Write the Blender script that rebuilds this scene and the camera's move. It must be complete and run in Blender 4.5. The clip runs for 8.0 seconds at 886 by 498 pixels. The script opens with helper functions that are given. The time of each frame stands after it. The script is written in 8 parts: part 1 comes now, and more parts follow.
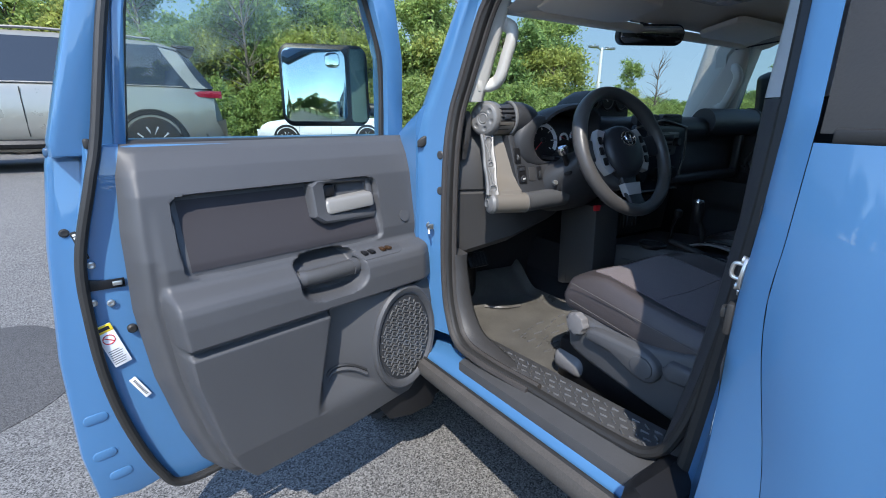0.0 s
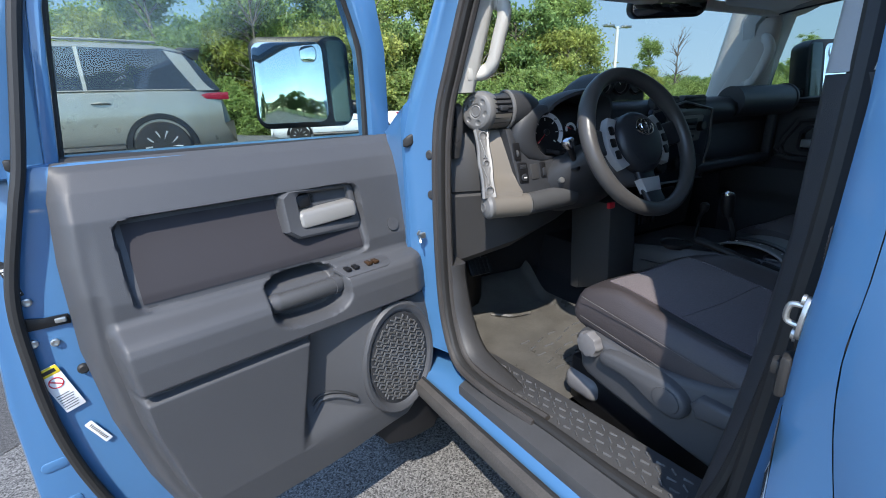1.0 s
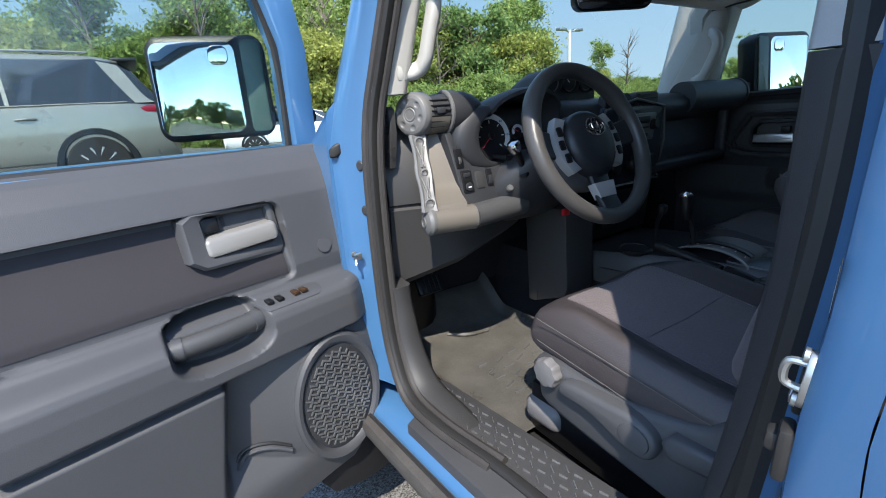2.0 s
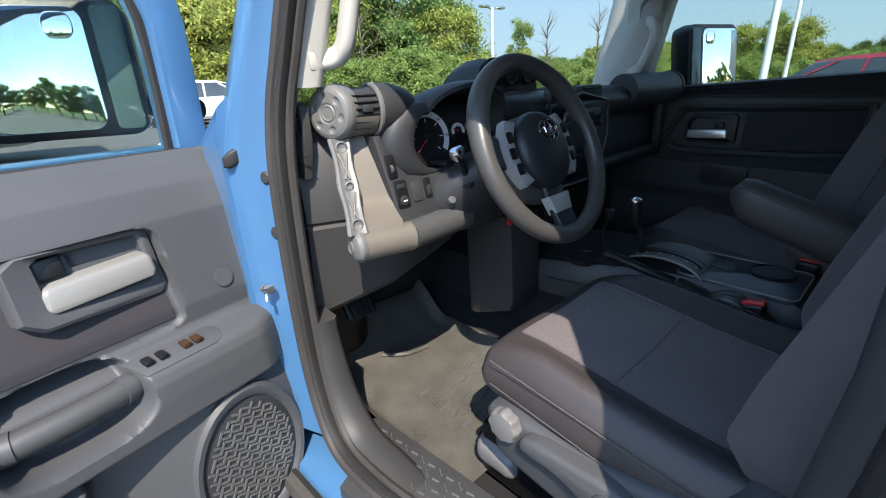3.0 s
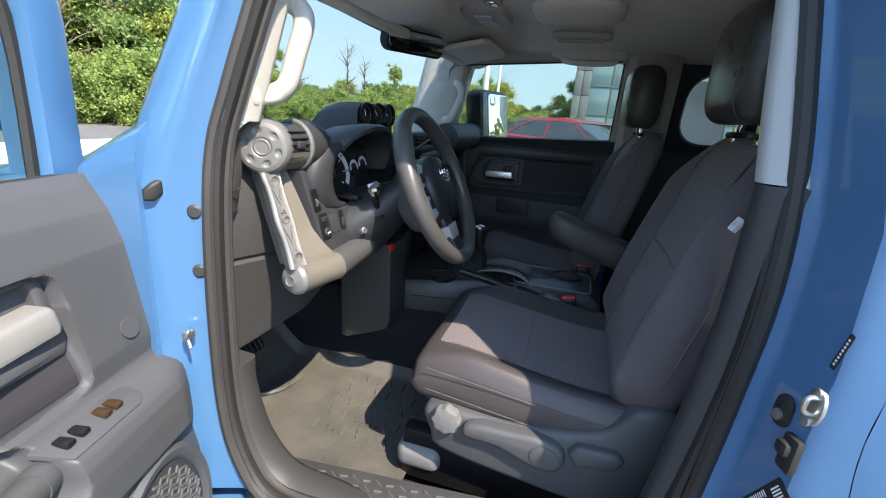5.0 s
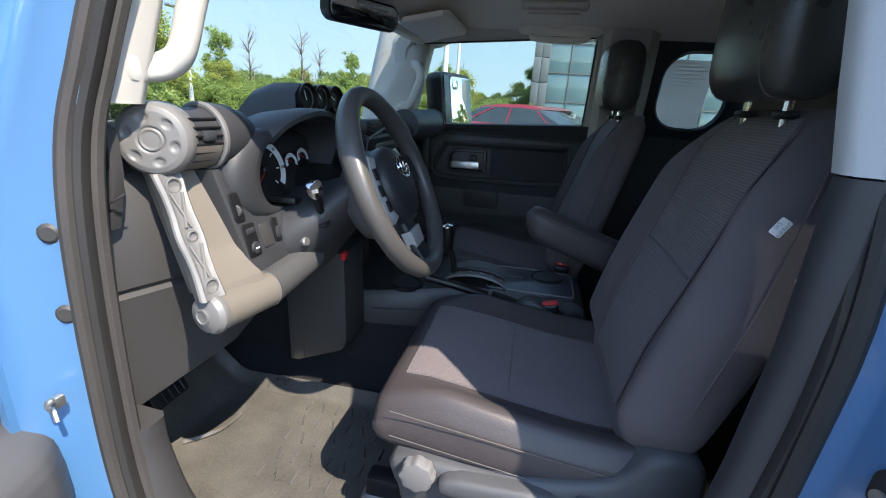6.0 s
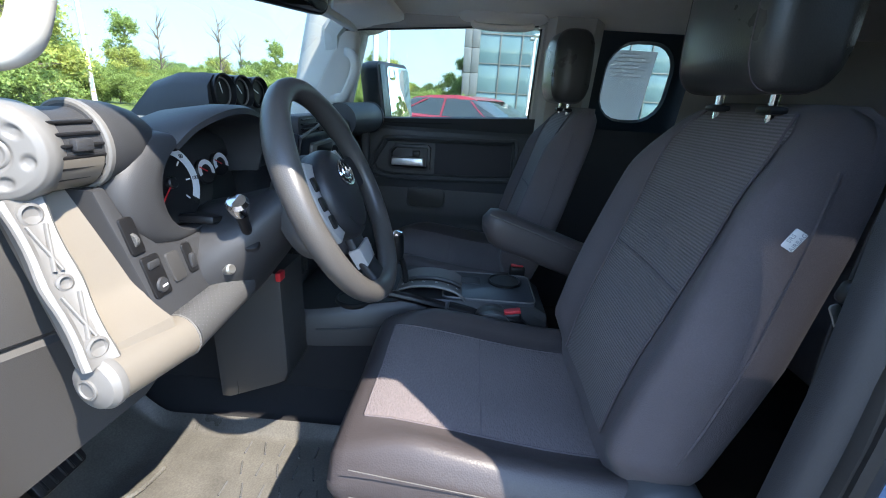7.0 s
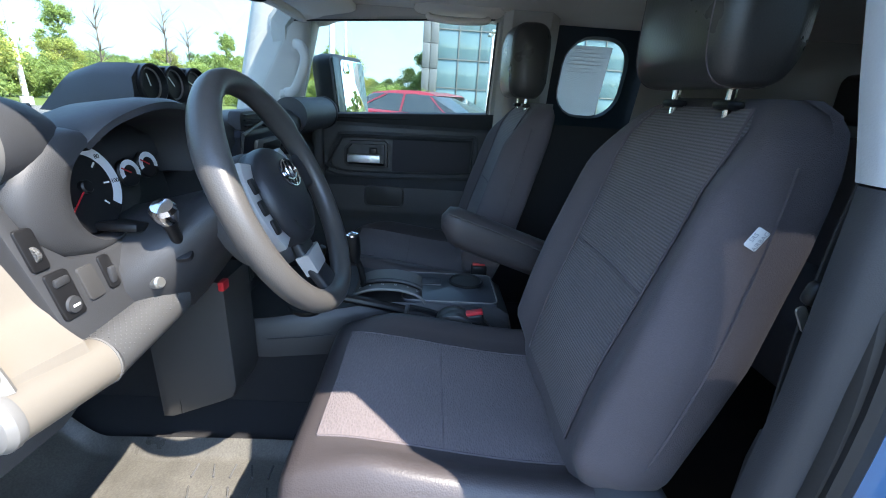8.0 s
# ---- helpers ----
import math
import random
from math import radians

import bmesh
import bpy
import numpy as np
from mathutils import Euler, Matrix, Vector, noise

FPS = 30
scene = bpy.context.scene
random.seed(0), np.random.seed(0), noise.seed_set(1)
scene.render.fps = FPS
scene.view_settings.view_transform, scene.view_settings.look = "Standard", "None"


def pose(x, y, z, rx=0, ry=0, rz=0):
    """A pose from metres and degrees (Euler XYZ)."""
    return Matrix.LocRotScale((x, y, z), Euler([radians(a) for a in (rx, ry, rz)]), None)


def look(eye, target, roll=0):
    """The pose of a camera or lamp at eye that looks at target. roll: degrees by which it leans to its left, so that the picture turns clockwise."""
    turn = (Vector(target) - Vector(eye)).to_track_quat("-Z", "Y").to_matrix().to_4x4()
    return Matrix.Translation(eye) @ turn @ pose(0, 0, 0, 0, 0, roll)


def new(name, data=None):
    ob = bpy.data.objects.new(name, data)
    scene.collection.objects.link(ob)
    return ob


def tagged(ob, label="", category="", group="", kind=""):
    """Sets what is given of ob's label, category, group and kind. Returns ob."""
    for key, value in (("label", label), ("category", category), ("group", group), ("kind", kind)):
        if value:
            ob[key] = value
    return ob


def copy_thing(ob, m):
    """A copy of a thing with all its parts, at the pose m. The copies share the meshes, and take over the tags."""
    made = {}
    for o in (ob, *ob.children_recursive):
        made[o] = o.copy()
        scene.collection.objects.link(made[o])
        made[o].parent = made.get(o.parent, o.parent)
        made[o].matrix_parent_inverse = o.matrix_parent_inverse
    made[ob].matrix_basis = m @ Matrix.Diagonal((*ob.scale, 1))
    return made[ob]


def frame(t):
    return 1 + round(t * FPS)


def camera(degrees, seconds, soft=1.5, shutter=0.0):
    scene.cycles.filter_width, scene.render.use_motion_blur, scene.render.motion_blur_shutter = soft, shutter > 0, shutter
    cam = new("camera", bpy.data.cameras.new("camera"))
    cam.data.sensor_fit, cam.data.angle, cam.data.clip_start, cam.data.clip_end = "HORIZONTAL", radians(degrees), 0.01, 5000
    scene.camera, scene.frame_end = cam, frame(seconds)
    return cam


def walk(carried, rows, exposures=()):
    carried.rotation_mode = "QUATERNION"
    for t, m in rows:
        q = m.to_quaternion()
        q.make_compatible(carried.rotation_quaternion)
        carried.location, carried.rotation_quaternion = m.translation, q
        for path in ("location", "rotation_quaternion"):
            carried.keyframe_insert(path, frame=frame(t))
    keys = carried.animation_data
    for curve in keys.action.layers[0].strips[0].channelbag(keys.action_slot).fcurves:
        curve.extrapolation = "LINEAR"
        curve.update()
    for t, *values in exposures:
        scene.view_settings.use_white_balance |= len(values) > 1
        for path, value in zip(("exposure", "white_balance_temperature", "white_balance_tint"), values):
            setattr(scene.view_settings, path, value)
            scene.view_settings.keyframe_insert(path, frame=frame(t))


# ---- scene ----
cam = camera(90.0, 8.0, soft=1.0)
PATH = [
    (0.0, look((-1.524, -1.230, 1.302), (-1.030, -0.410, 1.013), 0.3)),
    (0.5, look((-1.482, -1.179, 1.250), (-0.981, -0.349, 1.003), -0.9)),
    (1.0, look((-1.384, -1.134, 1.313), (-0.931, -0.298, 1.004), -2.5)),
    (1.5, look((-1.323, -1.080, 1.289), (-0.844, -0.255, 0.990), -3.3)),
    (3.0, look((-1.149, -0.890, 1.343), (-0.520, -0.199, 0.986), -2.7)),
    (3.5, look((-1.145, -0.747, 1.341), (-0.429, -0.161, 0.961), -0.3)),
    (4.0, look((-1.304, -0.790, 1.350), (-0.494, -0.309, 1.016), 0.8)),
    (4.5, look((-1.459, -0.729, 1.388), (-0.565, -0.395, 1.091), 3.9)),
    (6.0, look((-1.239, -0.629, 1.366), (-0.306, -0.451, 1.053), 3.8)),
    (6.5, look((-1.168, -0.594, 1.370), (-0.227, -0.486, 1.051), 3.4)),
    (7.0, look((-1.122, -0.577, 1.370), (-0.176, -0.536, 1.047), 3.6)),
    (7.5, look((-1.095, -0.584, 1.369), (-0.149, -0.587, 1.043), 3.7)),
    (8.0, look((-1.078, -0.588, 1.368), (-0.134, -0.629, 1.042), 3.8)),
]
walk(cam, PATH, exposures=[(0.0, 1.8, 6550, 10), (1.5, 1.9, 6750, 10), (3.5, 2.3, 7450, 10), (4.5, 2.5, 7700, 10), (6.0, 2.5, 7300, 12), (6.5, 2.82, 7100, 11), (8.0, 3.32, 6900, 10)])

# ---- light ----
SUN_EL, SUN_AZ = radians(51), radians(219)   # azimuth clockwise from +y
world = bpy.data.worlds.new("sky")
scene.world = world
world.use_nodes = True
wn = world.node_tree
sky = wn.nodes.new("ShaderNodeTexSky")
sky.sky_type, sky.sun_disc = "NISHITA", False
sky.sun_elevation, sky.sun_rotation = SUN_EL, SUN_AZ
sky.air_density, sky.dust_density, sky.ozone_density = 1.0, 0.1, 2.2
sky.altitude = 200
wn.links.new(sky.outputs[0], wn.nodes["Background"].inputs[0])
wn.nodes["Background"].inputs[1].default_value = 0.15
sun = new("sun", bpy.data.lights.new("sun", "SUN"))
sun.data.energy, sun.data.angle, sun.data.color = 2.15, radians(0.53), (1.0, 0.965, 0.915)
to_sun = Vector((math.sin(SUN_AZ) * math.cos(SUN_EL), math.cos(SUN_AZ) * math.cos(SUN_EL), math.sin(SUN_EL)))
sun.matrix_world = look(to_sun * 20, (0, 0, 0))

# ---- materials ----


def mat(name, color, rough=0.5, metal=0.0, var=0.12, vscale=6.0, grain=200.0, bump=0.0, coat=0.0, kind="noise", spec=0.4, rvar=0.08, depth=0.001):
    """A surface with large and fine variation and a fine relief."""
    m = bpy.data.materials.new(name)
    m.use_nodes = True
    nt = m.node_tree
    b = nt.nodes["Principled BSDF"]
    b.inputs["Metallic"].default_value = metal
    b.inputs["Coat Weight"].default_value = coat
    b.inputs["Coat Roughness"].default_value = 0.03
    b.inputs["Specular IOR Level"].default_value = spec
    co = nt.nodes.new("ShaderNodeTexCoord")
    big = nt.nodes.new("ShaderNodeTexNoise")
    big.inputs["Scale"].default_value, big.inputs["Detail"].default_value = vscale, 6
    fine = nt.nodes.new("ShaderNodeTexVoronoi" if kind == "cells" else "ShaderNodeTexNoise")
    fine.inputs["Scale"].default_value = grain
    nt.links.new(co.outputs["Object"], big.inputs["Vector"])
    nt.links.new(co.outputs["Object"], fine.inputs["Vector"])
    ramp = nt.nodes.new("ShaderNodeMix")
    ramp.data_type = "RGBA"
    ramp.inputs[6].default_value = (*[c * (1 - var) for c in color], 1)
    ramp.inputs[7].default_value = (*[min(1, c * (1 + var)) for c in color], 1)
    nt.links.new(big.outputs[0], ramp.inputs[0])
    out = ramp.outputs[2]
    if var > 0:
        mul = nt.nodes.new("ShaderNodeMix")
        mul.data_type, mul.blend_type = "RGBA", "MULTIPLY"
        mul.inputs[0].default_value = min(0.6, var * 1.5)
        nt.links.new(out, mul.inputs[6])
        nt.links.new(fine.outputs[0], mul.inputs[7])
        out = mul.outputs[2]
    nt.links.new(out, b.inputs["Base Color"])
    rr = nt.nodes.new("ShaderNodeMapRange")
    rr.inputs[3].default_value, rr.inputs[4].default_value = max(0.02, rough - rvar), min(1, rough + rvar)
    nt.links.new(big.outputs[0], rr.inputs[0])
    nt.links.new(rr.outputs[0], b.inputs["Roughness"])
    if bump:
        bp = nt.nodes.new("ShaderNodeBump")
        bp.inputs["Strength"].default_value, bp.inputs["Distance"].default_value = bump, depth
        nt.links.new(fine.outputs[0], bp.inputs["Height"])
        nt.links.new(bp.outputs[0], b.inputs["Normal"])
    return m


def fabric(name, color, scale, strength, rough=0.85, rows=False):
    """Woven seat cloth: small cells as relief, with lighter threads."""
    m = mat(name, color, rough, var=0.12, vscale=9, grain=scale, bump=strength, kind="cells", depth=0.0012)
    nt = m.node_tree
    nt.nodes["Principled BSDF"].inputs["Sheen Weight"].default_value = 0.08
    nt.nodes["Principled BSDF"].inputs["Specular IOR Level"].default_value = 0.2
    if rows:
        mp = nt.nodes.new("ShaderNodeMapping")
        mp.inputs["Scale"].default_value = (0.45, 1.0, 1.0)
        nt.links.new(nt.nodes["Texture Coordinate"].outputs["Object"], mp.inputs["Vector"])
        nt.links.new(mp.outputs[0], nt.nodes["Voronoi Texture"].inputs["Vector"])
    return m


def glass(name, tint=(1, 1, 1), rough=0.0, base=0.04, rim=0.7):
    """Thin glass: clear, with a sheen that grows towards grazing sight."""
    m = bpy.data.materials.new(name)
    m.use_nodes = True
    nt = m.node_tree
    out = nt.nodes["Material Output"]
    tr, gl, mixer = (nt.nodes.new(k) for k in ("ShaderNodeBsdfTransparent", "ShaderNodeBsdfGlossy", "ShaderNodeMixShader"))
    lw, pw, mr = nt.nodes.new("ShaderNodeLayerWeight"), nt.nodes.new("ShaderNodeMath"), nt.nodes.new("ShaderNodeMapRange")
    pw.operation = "POWER"
    pw.inputs[1].default_value = 4.0
    mr.inputs[3].default_value, mr.inputs[4].default_value = base, rim
    tr.inputs[0].default_value = (*tint, 1)
    gl.inputs["Roughness"].default_value = rough
    nt.links.new(lw.outputs["Facing"], pw.inputs[0])
    nt.links.new(pw.outputs[0], mr.inputs[0])
    nt.links.new(mr.outputs[0], mixer.inputs[0])
    nt.links.new(tr.outputs[0], mixer.inputs[1])
    nt.links.new(gl.outputs[0], mixer.inputs[2])
    nt.links.new(mixer.outputs[0], out.inputs[0])
    return m


BLUE = mat("blue_paint", (0.052, 0.146, 0.288), 0.30, 0.0, var=0.03, vscale=3, grain=900, bump=0.03, coat=0.8, rvar=0.03, depth=0.0003)
GREY_PLASTIC = mat("grey_plastic", (0.062, 0.063, 0.067), 0.50, var=0.07, vscale=7, grain=620, bump=0.22, kind="cells", depth=0.0006)
DARK_PLASTIC = mat("dark_plastic", (0.030, 0.031, 0.034), 0.50, var=0.08, vscale=7, grain=900, bump=0.18, kind="cells", depth=0.0008)
DOOR_DARK = mat("dark_door_plastic", (0.042, 0.043, 0.046), 0.48, var=0.07, vscale=7, grain=700, bump=0.2, kind="cells", depth=0.0006)
TAUPE_PLASTIC = mat("taupe_plastic", (0.036, 0.035, 0.035), 0.52, var=0.07, vscale=6, grain=900, bump=0.18, kind="cells", depth=0.0008)
BLACK = mat("black_plastic", (0.008, 0.008, 0.009), 0.42, var=0.1, grain=500, bump=0.1)
RUBBER = mat("rubber_seal", (0.022, 0.021, 0.020), 0.55, var=0.15, vscale=20, grain=300, bump=0.15)
TYRE = mat("tyre_rubber", (0.018, 0.016, 0.015), 0.8, var=0.25, vscale=12, grain=150, bump=0.3)
SILVER = mat("satin_silver", (0.150, 0.146, 0.140), 0.45, 0.15, var=0.05, vscale=14, grain=900, bump=0.05)
GRIP = mat("dotted_grip", (0.060, 0.060, 0.061), 0.5, var=0.10, vscale=8, grain=900, bump=0.25, kind="cells", depth=0.0006)
PALE_LEVER = mat("pale_lever", (0.22, 0.212, 0.197), 0.38, 0.1, var=0.04, vscale=20, grain=900, bump=0.03)
GRIP_DOT = mat("grip_dot", (0.085, 0.085, 0.087), 0.4, var=0.05)
PAD_SILVER = mat("pad_silver", (0.36, 0.355, 0.35), 0.40, 0.2, var=0.04, vscale=20, grain=900, bump=0.03)
SAND = mat("champagne_panel", (0.165, 0.146, 0.122), 0.42, 0.2, var=0.05, vscale=10, grain=900, bump=0.05)
CHROME = mat("chrome", (0.75, 0.75, 0.76), 0.14, 1.0, var=0.03, grain=300)
STEEL = mat("zinc_steel", (0.52, 0.52, 0.50), 0.34, 0.9, var=0.1, vscale=40, grain=300)
CLOTH = fabric("dark_cloth", (0.110, 0.093, 0.098), 700, 0.35)
CLOTH_MESH = fabric("mesh_cloth", (0.136, 0.116, 0.119), 330, 0.8, rows=True)
VINYL = mat("brown_black_bolster_hide", (0.054, 0.046, 0.047), 0.46, var=0.12, vscale=9, grain=380, bump=0.3, kind="cells", depth=0.0006)


def ribbed(name, color, period, light=1.35):
    """Woven cloth with fine level ribs."""
    m = fabric(name, color, 420, 0.5)
    nt = m.node_tree
    b = nt.nodes["Principled BSDF"]
    w = nt.nodes.new("ShaderNodeTexWave")
    w.bands_direction = "Z"
    w.inputs["Scale"].default_value, w.inputs["Distortion"].default_value = 0.314 / period, 0.6
    w.inputs["Detail Scale"].default_value = 3.0
    nt.links.new(nt.nodes["Texture Coordinate"].outputs["Object"], w.inputs["Vector"])
    mr = nt.nodes.new("ShaderNodeMapRange")
    mr.inputs[3].default_value, mr.inputs[4].default_value = 0.75, light
    nt.links.new(w.outputs["Fac"], mr.inputs[0])
    hsv = nt.nodes.new("ShaderNodeHueSaturation")
    nt.links.new(b.inputs["Base Color"].links[0].from_socket, hsv.inputs["Color"])
    nt.links.new(mr.outputs[0], hsv.inputs["Value"])
    nt.links.new(hsv.outputs[0], b.inputs["Base Color"])
    bp = nt.nodes.new("ShaderNodeBump")
    bp.inputs["Strength"].default_value, bp.inputs["Distance"].default_value = 0.6, 0.0012
    nt.links.new(w.outputs["Fac"], bp.inputs["Height"])
    nt.links.new(b.inputs["Normal"].links[0].from_socket, bp.inputs["Normal"])
    nt.links.new(bp.outputs[0], b.inputs["Normal"])
    return m


RIBBED = ribbed("ribbed_back_cloth", (0.160, 0.138, 0.138), 0.0044, 1.2)
LEATHER = mat("black_leatherette", (0.046, 0.047, 0.046), 0.30, var=0.12, vscale=10, grain=420, bump=0.3, kind="cells", depth=0.0006)
THREAD = mat("pale_thread", (0.10, 0.095, 0.09), 0.8, var=0.1)
INSERT = mat("door_insert_cloth", (0.031, 0.028, 0.032), 0.8, var=0.06, vscale=12, grain=900, bump=0.2)
HEADLINER = mat("headliner_cloth", (0.80, 0.75, 0.67), 0.9, var=0.05, vscale=9, grain=800, bump=0.25)
TRIM_BEIGE = mat("pale_grey_trim", (0.43, 0.41, 0.37), 0.55, var=0.05, vscale=8, grain=600, bump=0.12)
# darker copy of the pale trim, with shade put into its colour
SHADED_TRIM = mat("shaded_grey_trim", (0.34, 0.34, 0.33), 0.6, var=0.06, vscale=8, grain=600, bump=0.12)
SEAL_GREY = mat("worn_seal_rubber", (0.045, 0.040, 0.037), 0.62, var=0.25, vscale=14, grain=400, bump=0.2)
MAT_RUBBER = mat("floor_rubber", (0.120, 0.114, 0.102), 0.30, var=0.5, vscale=14, grain=260, bump=0.3)
CARPET = mat("black_carpet", (0.014, 0.014, 0.016), 0.95, var=0.2, vscale=30, grain=600, bump=0.6)
# tread marks paler than their plates: their glints are put into the colour
TREAD = mat("tread_glint", (0.105, 0.105, 0.105), 0.25, var=0.15, vscale=20, grain=300)
SCUFF = mat("scuff_plate", (0.062, 0.062, 0.064), 0.34, var=0.2, vscale=14, grain=400, bump=0.15)
RED = mat("red_plastic", (0.55, 0.02, 0.03), 0.4, var=0.06)
WHITE = mat("white_print", (0.75, 0.75, 0.74), 0.5, var=0.03)
YELLOW = mat("yellow_print", (0.75, 0.55, 0.03), 0.5, var=0.03)
INK = mat("black_print", (0.02, 0.02, 0.02), 0.5, var=0.05)
GAUGE = mat("gauge_face", (0.55, 0.56, 0.57), 0.5, var=0.04)
PAPER = mat("paper_sheet", (0.80, 0.77, 0.74), 0.8, var=0.04)
pn = PAPER.node_tree
glow = pn.nodes.new("ShaderNodeBsdfTranslucent")
glow.inputs[0].default_value = (0.80, 0.77, 0.74, 1)
thin = pn.nodes.new("ShaderNodeMixShader")
thin.inputs[0].default_value = 0.6
pn.links.new(pn.nodes["Principled BSDF"].outputs[0], thin.inputs[1])
pn.links.new(glow.outputs[0], thin.inputs[2])
pn.links.new(thin.outputs[0], pn.nodes["Material Output"].inputs[0])
ALLOY = mat("alloy", (0.62, 0.62, 0.62), 0.30, 0.6, var=0.05)
AMBER = mat("amber_switch", (0.046, 0.025, 0.013), 0.20, var=0.1)
MIRROR = mat("mirror_glass", (0.82, 0.84, 0.85), 0.02, 1.0, var=0.0, rvar=0.0)
PANE = glass("clear_glass", (0.80, 0.86, 0.83))
PRIVACY = glass("tinted_glass", (0.10, 0.11, 0.12), base=0.04, rim=0.15)
WINDSCREEN = glass("windscreen_glass", (0.80, 0.86, 0.83))

# ---- mesh helpers ----
ORIGIN = {}


def thing(name, at, label, category, group="", kind="", move=(0, 0, 0)):
    """A thing's Empty at its base; move carries the whole thing."""
    ob = new(name)
    ob.location = Vector(at) + Vector(move)
    ob.empty_display_size = 0.05
    ORIGIN[ob.name] = Vector(at)
    return tagged(ob, label, category, group, kind)


def mesh_of(bm, material, name, sharp=32):
    bmesh.ops.recalc_face_normals(bm, faces=bm.faces)
    me = bpy.data.meshes.new(name)
    bm.to_mesh(me)
    bm.free()
    me.materials.append(material)
    me.shade_smooth()
    me.set_sharp_from_angle(angle=radians(sharp))
    return me


def part(name, bm, material, parent, label="", sharp=32):
    """Links a bmesh in world metres as one mesh object under a thing or a part."""
    at = ORIGIN[parent.name]
    bmesh.ops.translate(bm, verts=bm.verts, vec=-at)
    ob = new(name, mesh_of(bm, material, name, sharp))
    ob.parent = parent
    ORIGIN[ob.name] = at
    return tagged(ob, label)


def moved(bm, x, y, z):
    bmesh.ops.translate(bm, verts=bm.verts, vec=(x, y, z))
    return bm


def struct(name, bm, material, label, category, sharp=32, kind="structure"):
    ob = new(name, mesh_of(bm, material, name, sharp))
    ORIGIN[ob.name] = Vector((0, 0, 0))
    return tagged(ob, label, category, "", kind)


def join(*bms):
    """Adds the meshes of the later bmeshes to the first."""
    first = bms[0]
    for other in bms[1:]:
        tmp = bpy.data.meshes.new("tmp")
        other.to_mesh(tmp)
        other.free()
        first.from_mesh(tmp)
        bpy.data.meshes.remove(tmp)
    return first


def rbox(c, s, r=0.006, seg=2, m=None):
    """A box with rounded edges: centre, size, radius."""
    bm = bmesh.new()
    bmesh.ops.create_cube(bm, size=1)
    bmesh.ops.scale(bm, verts=bm.verts, vec=s)
    r = min(r, min(s) * 0.49)
    if r > 0:
        bmesh.ops.bevel(bm, geom=bm.edges[:], offset=r, segments=seg, profile=0.5, affect="EDGES")
    if m is not None:
        bmesh.ops.transform(bm, verts=bm.verts, matrix=m)
    bmesh.ops.translate(bm, verts=bm.verts, vec=c)
    return bm


def loft(rings, caps=True, closed=True):
    """A skin over rings of equal count."""
    bm = bmesh.new()
    vs = [[bm.verts.new(p) for p in ring] for ring in rings]
    n = len(rings[0])
    for a, b in zip(vs, vs[1:]):
        for i in range(n if closed else n - 1):
            j = (i + 1) % n
            bm.faces.new((a[i], a[j], b[j], b[i]))
    if caps:
        bm.faces.new(vs[0][::-1])
        bm.faces.new(vs[-1])
    return bm


def rrect(w, h, r, n=4):
    """A rounded rectangle round the origin, as (u, v)."""
    r = min(r, w / 2 - 1e-5, h / 2 - 1e-5)
    pts = []
    for cx, cy, a0 in ((w / 2 - r, h / 2 - r, 0), (-w / 2 + r, h / 2 - r, 90), (-w / 2 + r, -h / 2 + r, 180), (w / 2 - r, -h / 2 + r, 270)):
        for k in range(n + 1):
            a = radians(a0 + 90 * k / n)
            pts.append((cx + r * math.cos(a), cy + r * math.sin(a)))
    return pts


def ellipse(w, h, n=32):
    return [(w / 2 * math.cos(2 * math.pi * k / n), h / 2 * math.sin(2 * math.pi * k / n)) for k in range(n)]


def inset(pts, d):
    """An outline moved inwards by d."""
    n, out = len(pts), []
    area = sum(pts[i][0] * pts[(i + 1) % n][1] - pts[(i + 1) % n][0] * pts[i][1] for i in range(n))
    s = 1 if area > 0 else -1
    for i in range(n):
        p, q, r = Vector(pts[i - 1]), Vector(pts[i]), Vector(pts[(i + 1) % n])
        e, f = (q - p).normalized(), (r - q).normalized()
        nv = Vector((-e.y - f.y, e.x + f.x))
        k = max(0.5, 1 + e.dot(f))
        out.append(tuple(q + nv * (s * d / k)))
    return out


def plate(pts, h0, h1, place, r=0.003):
    """An outline (u, v) made solid from height h0 to h1, its upper rim rounded; place(u, v, h) lays it into the world."""
    s = 1 if h1 > h0 else -1
    steps = [(0, h0), (0, h1 - s * r), (r * 0.3, h1 - s * r * 0.3), (r, h1)]
    return loft([[place(u, v, h) for u, v in inset(pts, d)] if d else [place(u, v, h) for u, v in pts] for d, h in steps])


def smooth_path(pts, n=6, closed=False):
    """A Catmull-Rom curve through points."""
    P = [Vector(p) for p in pts]
    m, out = len(P), []
    for i in range(m if closed else m - 1):
        a, b, c, d = (P[(i + k) % m] if closed else P[max(0, min(m - 1, i + k))] for k in (-1, 0, 1, 2))
        for k in range(n):
            t = k / n
            out.append(0.5 * (2 * b + (c - a) * t + (2 * a - 5 * b + 4 * c - d) * t * t + (3 * b - a - 3 * c + d) * t ** 3))
    return out if closed else out + [P[-1]]


